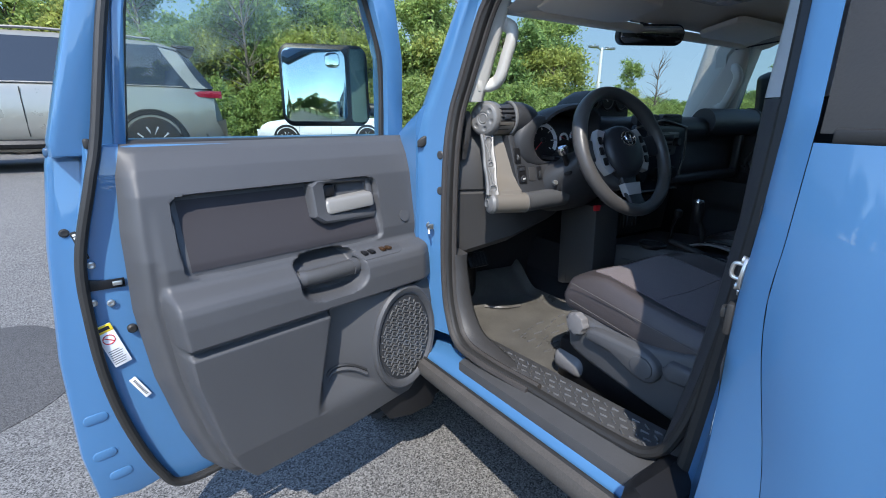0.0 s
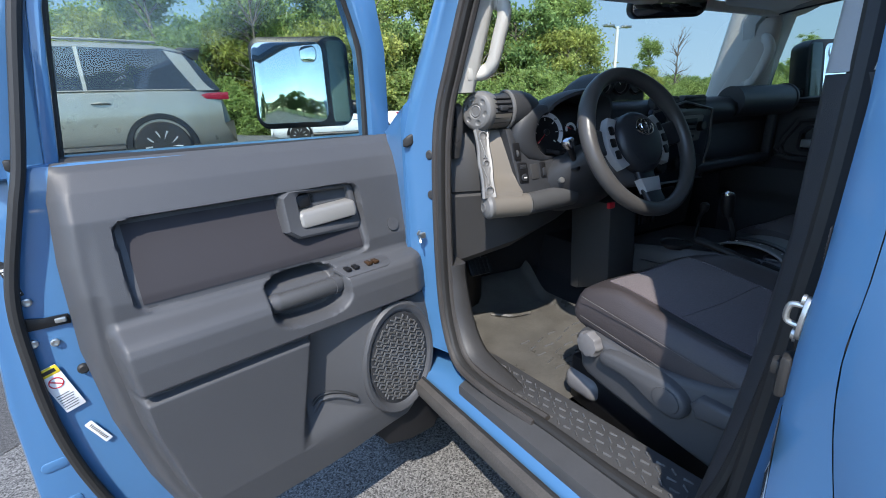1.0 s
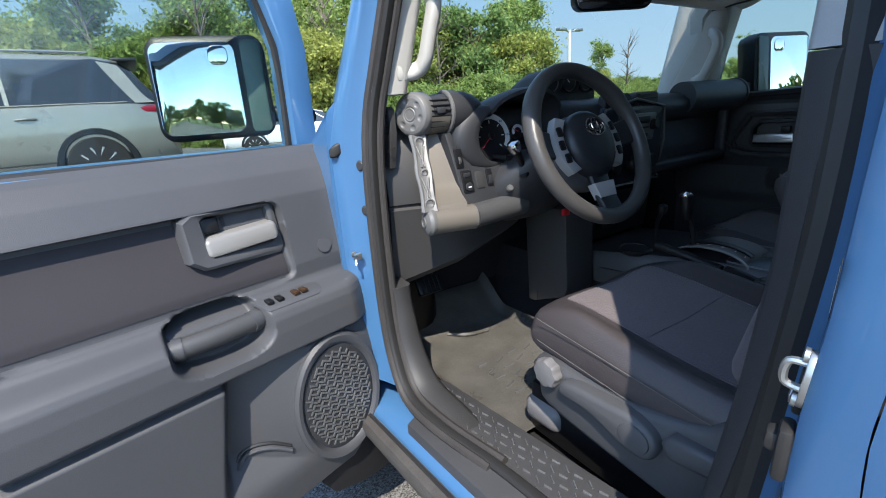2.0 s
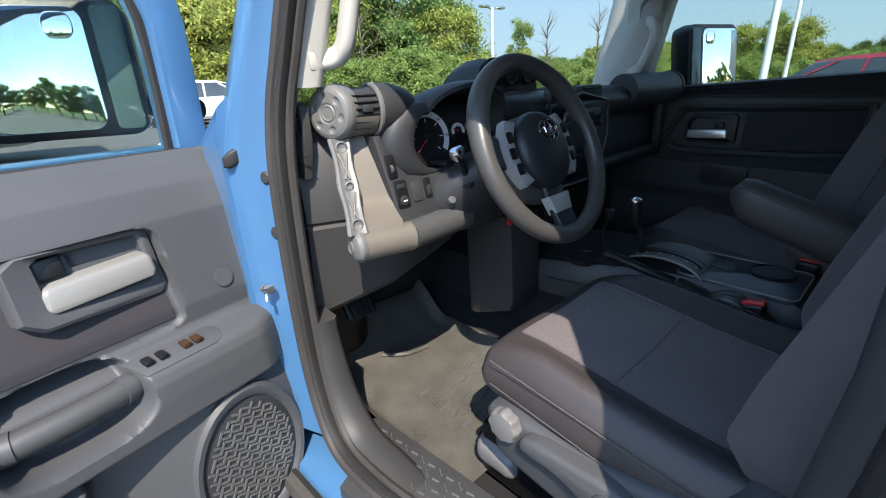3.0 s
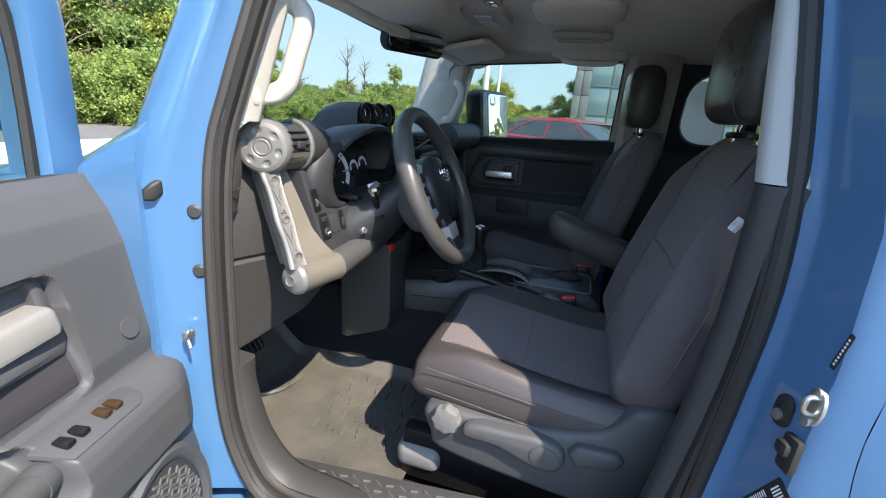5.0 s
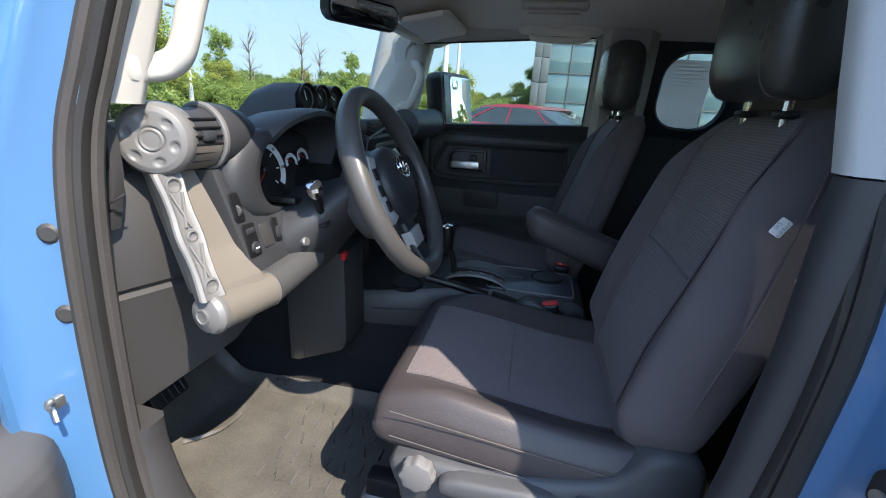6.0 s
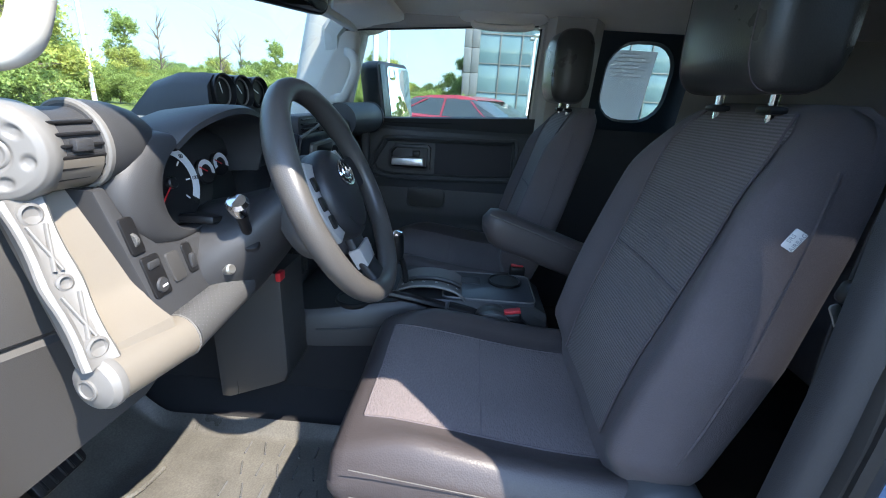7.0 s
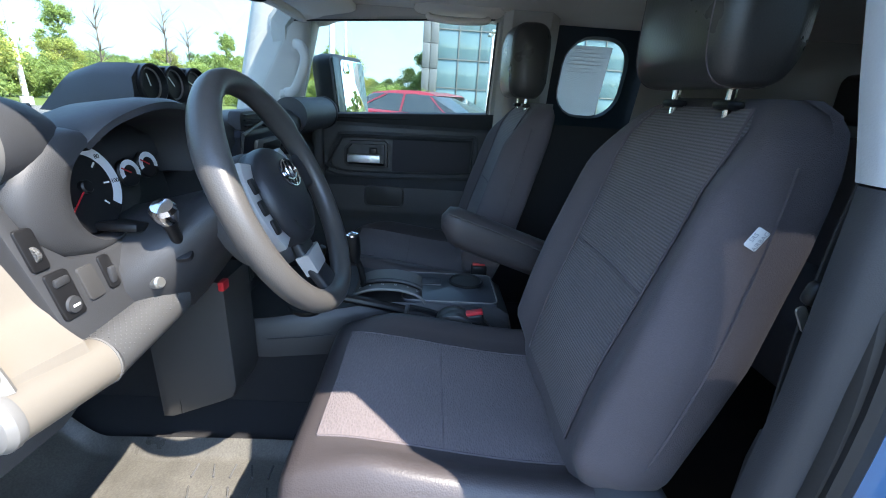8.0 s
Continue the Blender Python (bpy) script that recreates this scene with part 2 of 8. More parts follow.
def sweep(path, section, up=(0, 0, 1), closed=False, scale=None):
    """A section (across, along up) carried along a path."""
    rings, n = [], len(path)
    for i, p in enumerate(path):
        a, b = path[(i - 1) % n if closed else max(0, i - 1)], path[(i + 1) % n if closed else min(n - 1, i + 1)]
        t = (Vector(b) - Vector(a)).normalized()
        side = t.cross(Vector(up))
        side = side.normalized() if side.length > 1e-4 else Vector((1, 0, 0))
        u2 = side.cross(t)
        k = scale[i] if scale else 1
        rings.append([Vector(p) + side * (x * k) + u2 * (y * k) for x, y in section])
    if closed:
        rings.append(rings[0])
        bm = loft(rings, caps=False)
        bmesh.ops.remove_doubles(bm, verts=bm.verts, dist=1e-6)
        return bm
    return loft(rings)


def tube(pts, r, n=8, smooth=5, up=(0, 0, 1), closed=False, flat=1.0):
    return sweep(smooth_path(pts, smooth, closed), [(r * math.cos(2 * math.pi * k / n), flat * r * math.sin(2 * math.pi * k / n)) for k in range(n)], up, closed)


def turned(profile, m, n=28):
    """A turned solid: (radius, height) along the local z of m."""
    rings = [[m @ Vector((max(r, 1e-4) * math.cos(2 * math.pi * k / n), max(r, 1e-4) * math.sin(2 * math.pi * k / n), z)) for k in range(n)] for r, z in profile]
    return loft(rings)


def aim(at, way, up=(0, 0, 1)):
    """A frame at a place whose z runs along way and whose y leans to up."""
    z = Vector(way).normalized()
    x = Vector(up).cross(z)
    x = x.normalized() if x.length > 1e-4 else Vector((1, 0, 0))
    y = z.cross(x)
    return Matrix((( x.x, y.x, z.x, at[0]), (x.y, y.y, z.y, at[1]), (x.z, y.z, z.z, at[2]), (0, 0, 0, 1)))


def lay(m):
    return lambda u, v, h: m @ Vector((u, v, h))


def grid(nu, nv, f):
    """An open sheet f(u, v) for u, v from 0 to 1."""
    bm = bmesh.new()
    vs = [[bm.verts.new(f(i / nu, j / nv)) for j in range(nv + 1)] for i in range(nu + 1)]
    for i in range(nu):
        for j in range(nv):
            bm.faces.new((vs[i][j], vs[i + 1][j], vs[i + 1][j + 1], vs[i][j + 1]))
    return bm


def curve(t, knots):
    """Piecewise linear values at t, from (t, value) knots."""
    if t <= knots[0][0]:
        return knots[0][1]
    for (a, x), (b, y) in zip(knots, knots[1:]):
        if t <= b:
            return x + (y - x) * (t - a) / (b - a)
    return knots[-1][1]


def step(a, b, t):
    t = max(0.0, min(1.0, (t - a) / (b - a)))
    return t * t * (3 - 2 * t)


def bars(rows, place, h=0.0006, parent=None, material=None, name="print_bar"):
    """Unreadable print: rows of (u0, v0, u1, v1) as thin raised bars in one mesh."""
    bm = bmesh.new()
    for u0, v0, u1, v1 in rows:
        bm = join(bm, loft([[place(u0, v0, z), place(u1, v0, z), place(u1, v1, z), place(u0, v1, z)] for z in (0, h)]))
    return part(name, bm, material, parent)

# ---- the car's shell ----


def sill_z(y):
    return 0.56 + 0.11 * -y


def lean(z):
    """How far the front pillar leans back and in, above the belt line."""
    k = max(0.0, z - 1.2)
    return 0.165 * k, -0.24 * k


car = thing("off_road_car", (0, -0.6, 0), "bright blue boxy off-road car parked with its front door open", "car")


def front_pillar(s):
    rings = []
    for z in (0.60, 0.62, 0.64, 0.67, 0.70, 0.74, 0.78, 0.9, 1.0, 1.1, 1.2, 1.3, 1.4, 1.5, 1.6, 1.68):
        dx, dy = lean(z)
        back = curve(z, [(0.58, 0.12), (0.60, 0.088), (0.64, 0.050), (0.68, 0.030), (0.74, 0.012), (0.80, 0.002), (0.88, 0.0)])
        w = 0.12 + 0.05 * step(1.15, 1.0, z)
        ring = [(-0.765, -0.035 - back), (-0.80, -0.050 - back), (-0.812, -0.045 - back), (-0.818, -0.02 - back * 0.7), (-0.85, 0.0), (-0.868, 0.03), (-0.86, w - 0.03), (-0.84, w), (-0.76, w)]
        front = [1.0 if y < -0.03 else 1.08 if y < 0.0 else 1.3 if y < 0.02 else 1.6 for _, y in ring]
        rings.append([Vector((s * -(x + dx * (1.0 + 0.5 * (f - 1.0))), y + dy * f, z)) for (x, y), f in zip(ring, front)])
    return loft(rings)


part("front_pillar", moved(front_pillar(-1), -0.02, -0.045, 0.02), BLUE, car, sharp=75)
part("front_pillar", front_pillar(1), BLUE, car, sharp=75)
for z in (1.17, 1.063):
    part("hinge_bolt", turned([(0.013, 0), (0.013, 0.006), (0.009, 0.009), (0.001, 0.009)], aim((-0.832, -0.070, z + 0.018), (-0.9, -0.45, 0)), 12), TAUPE_PLASTIC, car, "grey plastic hinge-hole plug")
part("door_check", join(rbox((-0.872, -0.070, 0.972), (0.020, 0.010, 0.016), 0.002), tube([(-0.862, -0.068, 0.972), (-0.884, -0.076, 0.976), (-0.890, -0.084, 0.984), (-0.886, -0.088, 0.992)], 0.0032, 6), tube([(-0.878, -0.072, 0.970), (-0.882, -0.080, 0.962), (-0.884, -0.084, 0.955)], 0.0030, 6)), STEEL, car, "small zinc door check hook")
part("corner_gaiter", loft([[Vector((x + a * 0.5, y + a, z + b)) for a, b in rrect(w, hh, min(w, hh) * 0.45, 4)] for x, y, z, w, hh in ((-0.835, -0.030, 1.246, 0.008, 0.010), (-0.848, -0.036, 1.240, 0.016, 0.022), (-0.866, -0.038, 1.231, 0.016, 0.030), (-0.882, -0.036, 1.224, 0.014, 0.030), (-0.892, -0.030, 1.220, 0.008, 0.018))]), RUBBER, car, "black rubber corner gaiter", 60)



SEAL = [(-0.660, -0.500, 1.660), (-0.710, -0.355, 1.670), (-0.746, -0.230, 1.640), (-0.762, -0.183, 1.567), (-0.778, -0.151, 1.471), (-0.791, -0.128, 1.392), (-0.806, -0.107, 1.305), (-0.818, -0.101, 1.195), (-0.822, -0.097, 1.015), (-0.822, -0.100, 0.815), (-0.825, -0.130, 0.695), (-0.830, -0.195, 0.620), (-0.830, -0.325, 0.615),
        (-0.810, -0.500, 0.622), (-0.810, -0.730, 0.648), (-0.810, -0.830, 0.676), (-0.805, -0.876, 0.760), (-0.800, -0.908, 0.950), (-0.800, -0.925, 1.150), (-0.775, -0.918, 1.350), (-0.735, -0.904, 1.550), (-0.700, -0.865, 1.640), (-0.670, -0.720, 1.665)]
part("door_seal", tube(SEAL, 0.0105, 10, 6, up=(1, 0.2, 0), closed=True, flat=1.25), RUBBER, car, "black rubber weatherstrip round the door opening")
for off in (Vector((0.018, -0.004, 0.003)), Vector((-0.013, 0.006, -0.003))):
    part("seal_lip", tube([Vector(p) + off for p in SEAL[2:14]], 0.0100, 8, 6, up=(1, 0.2, 0)), SEAL_GREY, car, "dull grey-brown lip of the weatherstrip")

# sill: blue step, dark rocker strip below it, scuff plate with raised tread marks
ys = [0.10 - 0.06 * k for k in range(20)]
sec = [(-0.70, -0.012), (-0.80, -0.010), (-0.822, -0.010), (-0.85, -0.016), (-0.882, -0.028), (-0.893, -0.046), (-0.893, -0.095), (-0.70, -0.095)]
part("sill", loft([[Vector((x, y, sill_z(y) + z)) for x, z in sec] for y in ys]), BLUE, car, sharp=50)
rock = [(-0.86, -0.052), (-0.904, -0.040), (-0.922, -0.046), (-0.928, -0.062), (-0.924, -0.086), (-0.912, -0.104), (-0.86, -0.112)]
part("rocker_strip", loft([[Vector((x, y, sill_z(y) + z)) for x, z in rock] for y in ys]), mat("rocker_plastic", (0.075, 0.068, 0.062), 0.7, var=0.3, vscale=20, grain=220, bump=0.3), car, "scuffed grey plastic rocker strip")
part("sill_groove", tube([(-0.900, y, sill_z(y) - 0.040) for y in ys], 0.005, 6, 1), RUBBER, car)
plate_out = [(-0.10, -0.80), (-0.125, -0.815), (-0.215, -0.815), (-0.245, -0.872), (-0.86, -0.876), (-0.88, -0.80), (-0.88, -0.69), (-0.40, -0.69), (-0.16, -0.69), (-0.12, -0.70)]
scuff = part("scuff_plate", plate(plate_out, -0.035, 0.004, lambda u, v, h: Vector((v, u, sill_z(u) + h)), 0.003), SCUFF, car, "dark grey plastic scuff plate with raised tread marks")


def treads(n_u, n_v, place, long=0.024, wide=0.0045, high=0.0045, skew=0.55):
    """Raised tread marks, turned left and right by turns."""
    bm = bmesh.new()
    for i in range(n_u):
        for j in range(n_v):
            a = skew if (i + j) % 2 else -skew + 0.35
            c, s = math.cos(a) * long / 2, math.sin(a) * long / 2
            p, q = -math.sin(a) * wide / 2, math.cos(a) * wide / 2
            cu, cv = (i + 0.5 + (0.5 if j % 2 else 0) * 0.6) / n_u, (j + 0.5) / n_v
            rings = []
            for h, k in ((-0.001, 1.0), (high * 0.6, 0.85), (high, 0.4)):
                rings.append([place(cu, cv, a1 * c + b1 * p * k, a1 * s + b1 * q * k, h) for a1, b1 in ((1, 1), (-1, 1), (-1, -1), (1, -1))])
            bm = join(bm, loft(rings))
    return bm


tagged(part("tread_mark", treads(24, 5, lambda cu, cv, a, b, h: Vector((-0.806 + 0.100 * cv + b, -0.17 - 0.66 * cu + a, sill_z(-0.17 - 0.66 * cu) + 0.004 + h)), 0.017, 0.0034, 0.004), TREAD, scuff), kind="stuff")
# kick panel trim at the foot of the pillar
foot = smooth_path([Vector(p) for p in ((-0.806, -0.100, 0.880), (-0.806, -0.101, 0.815), (-0.808, -0.130, 0.700), (-0.812, -0.190, 0.624), (-0.812, -0.290, 0.600), (-0.812, -0.400, 0.582))], 8)
kick = []
for i, p in enumerate(foot):
    t = (foot[min(i + 1, len(foot) - 1)] - foot[max(i - 1, 0)]).normalized()
    n = Vector((0, t.z, -t.y)).normalized()
    w = 0.050 + 0.030 * step(0, len(foot) - 1, i)
    kick.append([p + Vector((dx * w, 0, 0)) + n * o for dx, o in ((-0.10, -0.020), (-0.06, 0.006), (0.10, 0.016), (0.80, 0.018), (1.0, 0.008), (1.05, -0.060), (0.0, -0.060))])
part("kick_trim", loft(kick), TAUPE_PLASTIC, car, "smooth taupe kick trim at the pillar's foot", 60)

# floor, firewall
part("floor_pan", grid(20, 14, lambda u, v: Vector((-0.74 + 1.48 * u, 0.36 - 3.0 * v, 0.50 + (0.13 * step(0.30, 0.42, u) * step(0.70, 0.58, u))))), CARPET, car)
part("firewall", grid(10, 10, lambda u, v: Vector((-0.76 + 1.52 * u, 0.30 + 0.16 * step(0.45, 1.0, v) - 0.02, 0.50 + 0.585 * v))), CARPET, car)
part("toe_board", grid(10, 6, lambda u, v: Vector((-0.76 + 1.52 * u, 0.12 + 0.22 * v, 0.51 + 0.22 * v * v))), CARPET, car)

# rear side: slanted jamb, outer skin, window
JAMB = [(0.60, -0.872, 0.0), (0.70, -0.884, 0.0), (0.95, -0.908, 0.0), (1.15, -0.925, 0.0), (1.30, -0.925, 0.012), (1.45, -0.910, 0.045), (1.60, -0.892, 0.085), (1.70, -0.874, 0.11)]


def jamb_at(z, k):
    y = curve(z, [(a, b) for a, b, _ in JAMB])
    dx = curve(z, [(a, c) for a, _, c in JAMB])
    x0, y0 = -0.795 + dx, y
    x1, y1 = -0.925 + dx * 1.1 + 0.015 * step(0.80, 0.58, z), y - 0.062 - 0.075 * step(1.12, 0.75, z)
    back = 0.45 * k + 0.55 * max(0.0, (k - 0.88) / 0.12) ** 1.5
    return Vector((x0 + (x1 - x0) * k, y0 - 0.022 * step(0.0, 0.3, k) + (y1 - y0) * back, z))


jamb = grid(56, 33, lambda u, v: jamb_at(0.58 + 1.12 * u, v))
part("rear_door_jamb", jamb, BLUE, car, "glossy blue jamb of the closed rear access door")


def skin(u, v):
    z = 0.52 + 0.755 * v
    e = jamb_at(max(0.58, z), 1.0)
    r = step(0, 0.03, u)
    return Vector((e.x - 0.008 * r - 0.012 * r * math.sin(v * math.pi) + (0.03 * r * (1 - v) ** 3), e.y - 1.75 * u - 0.001, z))


part("rear_door_skin", grid(40, 20, skin), BLUE, car, "blue lower body side")
part("side_window_trim", grid(20, 14, lambda u, v: jamb_at(1.285 + 0.36 * v, 1.0) + Vector((0.004, -0.085 * u - 0.003, 0))), RUBBER, car, "black window surround")
part("belt_moulding", rbox((-0.905, -1.80, 1.282), (0.020, 1.55, 0.018), 0.004), RUBBER, car)
part("rear_side_glass", grid(14, 10, lambda u, v: jamb_at(1.295 + 0.34 * v, 1.0) + Vector((0.012, -0.075 - 1.1 * u, 0))), PRIVACY, car, "dark tinted side glass")
part("rear_quarter", grid(6, 10, lambda u, v: jamb_at(1.285 + 0.40 * v, 1.0) + Vector((0.002, -1.17 - 0.55 * u, 0))), BLUE, car)


def tail_ring(w, z0, z1, y):
    return [Vector((x, y, z)) for x, z in ((-w, z0), (w, z0), (w, z1), (-w, z1))]


part("rear_wall", loft([tail_ring(0.87, 0.55, 1.65, -2.70), tail_ring(0.87, 0.55, 1.65, -2.745), tail_ring(0.52, 1.20, 1.56, -2.745), tail_ring(0.52, 1.20, 1.56, -2.70)], caps=False), BLUE, car)
part("tailgate_glass", loft([tail_ring(0.525, 1.195, 1.565, -2.718), tail_ring(0.525, 1.195, 1.565, -2.722)]), PRIVACY, car, "dark tinted tailgate glass")


def roof_z(x, y):
    return 1.755 - 0.05 * (abs(x) / 0.75) ** 4 - 0.05 * step(-0.35, -0.10, y) - 0.03 * step(-2.2, -2.7, y)


part("roof", join(grid(20, 30, lambda u, v: Vector((-0.755 + 1.51 * u, -0.12 - 2.62 * v, roof_z(-0.755 + 1.51 * u, -0.12 - 2.62 * v)))),
                  rbox((-0.735, -1.45, 1.68), (0.06, 2.55, 0.05), 0.015),
                  rbox((0.735, -1.45, 1.68), (0.06, 2.55, 0.05), 0.015), rbox((0, -0.13, 1.665), (1.46, 0.07, 0.05), 0.015)), BLUE, car, "blue roof")


def lining(u, v):
    x, y = -0.70 + 1.40 * u, -0.135 - 2.5 * v
    return Vector((x, y, 1.668 - 0.045 * abs(x / 0.70) ** 3 - 0.055 * step(-0.33, -0.14, y)))


part("headliner", grid(28, 40, lining), HEADLINER, car, "pale grey-beige headliner")
part("header_trim", rbox((0, -0.128, 1.592), (1.36, 0.035, 0.030), 0.01), HEADLINER, car)

# front end, seen past the pillar
part("bonnet", grid(16, 16, lambda u, v: Vector((-0.78 + 1.56 * u, 0.24 + 1.25 * v, 1.085 + 0.055 * math.sin(u * math.pi) - 0.05 * v * v))), BLUE, car)
part("front_wing", join(rbox((-0.845, 0.62, 0.91), (0.13, 1.05, 0.36), 0.04, 4), rbox((-0.80, 1.36, 0.85), (0.22, 0.35, 0.5), 0.05, 4)), BLUE, car)
part("front_wing", join(rbox((0.845, 0.62, 0.91), (0.13, 1.05, 0.36), 0.04, 4), rbox((0.80, 1.36, 0.85), (0.22, 0.35, 0.5), 0.05, 4)), BLUE, car)
for sx in (-1, 1):
    part("cowl_side", loft([[Vector((sx * x, y, z)) for x, z in ((0.800, 0.92), (0.800, zt - 0.02), (0.815, zt), (0.850, zt - 0.004), (0.880, zt - 0.030), (0.892, zt - 0.075), (0.895, 0.92))] for y, zt in ((-0.02, 1.345), (0.05, 1.312), (0.12, 1.276), (0.20, 1.238), (0.30, 1.196), (0.42, 1.155), (0.56, 1.115))]), BLUE, car, sharp=50)
part("front_bumper", rbox((0, 1.62, 0.72), (1.7, 0.22, 0.28), 0.05, 4), BLACK, car)
part("grille", rbox((0, 1.52, 0.98), (1.4, 0.06, 0.30), 0.04, 4), WHITE, car)
part("under_body", rbox((0, -0.55, 0.44), (1.60, 4.0, 0.10), 0.03), BLACK, car)
part("wheel_arch_liner", rbox((-0.66, 0.62, 0.66), (0.36, 0.9, 0.34), 0.08, 4), BLACK, car)
flap = [(-0.10, 0.0), (0.10, 0.0), (0.11, -0.10), (0.08, -0.145), (0.0, -0.155), (-0.08, -0.145), (-0.11, -0.10)]
part("mud_flap", plate(flap, 0, 0.012, lambda u, v, h: Vector((-0.935 + u, -0.01 - h + 0.15 * v, 0.452 + v)), 0.003), BLACK, car, "black rubber mud flap behind the front wheel")
for x in (-0.82, 0.82):
    for y in (0.52, -2.15):
        m = aim((x, y, 0.40), (1 if x > 0 else -1, 0, 0))
        wheel = part("wheel", turned([(0.20, -0.10), (0.215, 0.09), (0.19, 0.085), (0.05, 0.06), (0.04, 0.08), (0.001, 0.08)], m), SILVER, car)
        tyre = turned([(0.215, -0.12), (0.30, -0.135), (0.375, -0.125), (0.398, -0.10), (0.40, 0.0), (0.398, 0.10), (0.375, 0.125), (0.30, 0.135), (0.215, 0.12)], m, 40)
        lugs = bmesh.new()
        for k in range(44):
            a = 2 * math.pi * k / 44
            for row, off in ((-0.095, 0.0), (-0.033, 0.5), (0.033, 0.0), (0.095, 0.5)):
                aa = a + off * 2 * math.pi / 44
                mm = m @ Matrix.Rotation(aa, 4, "Z") @ Matrix.Translation((0.402, 0, row)) @ Matrix.Rotation(0.5 * (1 if row > 0 else -1), 4, "X")
                bmesh.ops.create_cube(lugs, size=1, matrix=mm @ Matrix.Diagonal((0.020, 0.036, 0.052, 1)))
        part("tyre", join(tyre, lugs), TYRE, wheel, "chunky all-terrain tyre", 40)

# windscreen, cowl
def screen(u, v):
    x = -0.72 + 1.44 * u
    return Vector((x * (1 - 0.06 * v), 0.17 - 0.10 * abs(x / 0.72) ** 2 - (0.235 - 0.05 * abs(x / 0.72) ** 2) * v, 1.255 + 0.345 * v))


ws = part("windscreen", grid(20, 10, screen), WINDSCREEN, car, "clear curved windscreen")
ws.visible_shadow = False
part("screen_edge", join(tube([screen(0, v) for v in (0, 0.3, 0.6, 1)], 0.008, 6, 3), tube([screen(1, v) for v in (0, 0.3, 0.6, 1)], 0.008, 6, 3), tube([screen(u / 8, 1.0) for u in range(9)], 0.008, 6, 2)), RUBBER, car)
part("cowl", grid(16, 3, lambda u, v: Vector((-0.74 + 1.48 * u, screen(u, 0).y + 0.01 + 0.10 * v, 1.250 - 0.03 * v))), BLACK, car)
for x0, tilt in ((-0.45, 0.06), (0.20, 0.05)):
    part("wiper", join(tube([(x0 - 0.22, 0.22, 1.268), (x0, 0.215, 1.272 + tilt * 0.2), (x0 + 0.30, 0.20, 1.275 + tilt * 0.4)], 0.006, 6), tube([(x0 - 0.1, 0.225, 1.262), (x0 + 0.35, 0.21, 1.272)], 0.004, 6)), BLACK, car, "black wiper resting along the screen")

# inner pillar trims and grab handles


def pillar_trim(s):
    rings = []
    for z in (1.325 if s < 0 else 1.235, 1.34, 1.4, 1.5, 1.6, 1.64):
        dx, dy = lean(z)
        dy = dy * (0.95 if s < 0 else 1.11)
        back = -0.155
        ring = [(-0.745, 0.085), (-0.705, 0.055), (-0.690, 0.02), (-0.692, back + 0.035), (-0.705, back + 0.01), (-0.74, back), (-0.77, back), (-0.775, 0.08)]
        if s < 0:
            ring = [(-0.770, 0.085), (-0.735, 0.06), (-0.722, 0.02), (-0.724, -0.035), (-0.736, -0.060), (-0.752, -0.066), (-0.788, -0.046), (-0.785, 0.08)]
        rings.append([Vector((s * -(x + dx * (1.0 if s < 0 else 0.55)), y + dy, z)) for x, y in ring])
    return loft(rings)


part("pillar_trim", moved(pillar_trim(-1), -0.01, -0.035, 0.015), TRIM_BEIGE, car, "pale grey pillar trim", 50)
part("pillar_trim", moved(pillar_trim(1), -0.035, 0.085, 0.010), TRIM_BEIGE, car, "pale grey pillar trim", 50)


def grab(s, pts):
    sc = rrect(0.036, 0.026, 0.011, 3)
    return sweep(smooth_path(pts, 6), sc, up=(s, 0.0, 0.1))


part("grab_handle", join(grab(-1, [(-0.745, -0.117, 1.389), (-0.716, -0.125, 1.385), (-0.697, -0.141, 1.391), (-0.691, -0.159, 1.410), (-0.684, -0.174, 1.463), (-0.677, -0.184, 1.505), (-0.674, -0.179, 1.527), (-0.677, -0.163, 1.541), (-0.710, -0.153, 1.547)]),
                         rbox((-0.736, -0.120, 1.385), (0.03, 0.035, 0.04), 0.010), rbox((-0.704, -0.153, 1.547), (0.03, 0.035, 0.04), 0.010)), TRIM_BEIGE, car, "pale grey pillar grab handle")
part("grab_handle", join(grab(1, [(0.665, -0.045, 1.345), (0.630, -0.075, 1.345), (0.613, -0.100, 1.360), (0.605, -0.130, 1.420), (0.605, -0.140, 1.465), (0.615, -0.120, 1.500), (0.655, -0.085, 1.510)]),
                         rbox((0.655, -0.055, 1.340), (0.03, 0.05, 0.03), 0.008)), TRIM_BEIGE, car, "pale grey pillar grab handle")

# rear inside: belt pillar trims, quarter window with a paper sheet, side trim
part("belt_pillar_trim", loft([[Vector((x - 0.03, y + 0.085 + (1.3 - z) * -0.02, z)) for x, y in ((0.70 - 0.12 * k, -0.905), (0.665 - 0.12 * k, -0.93), (0.665 - 0.12 * k, -1.06), (0.72 - 0.12 * k, -1.10), (0.80, -1.0))] for z, k in ((1.26, 0.0), (1.4, 0.3), (1.55, 0.65), (1.66, 0.85))]), TRIM_BEIGE, car, sharp=50)
BELT_RING = ((-0.800, -0.922), (-0.795, -0.900), (-0.785, -0.893), (-0.768, -0.894), (-0.756, -0.93), (-0.756, -1.0), (-0.775, -1.07), (-0.80, -1.02))
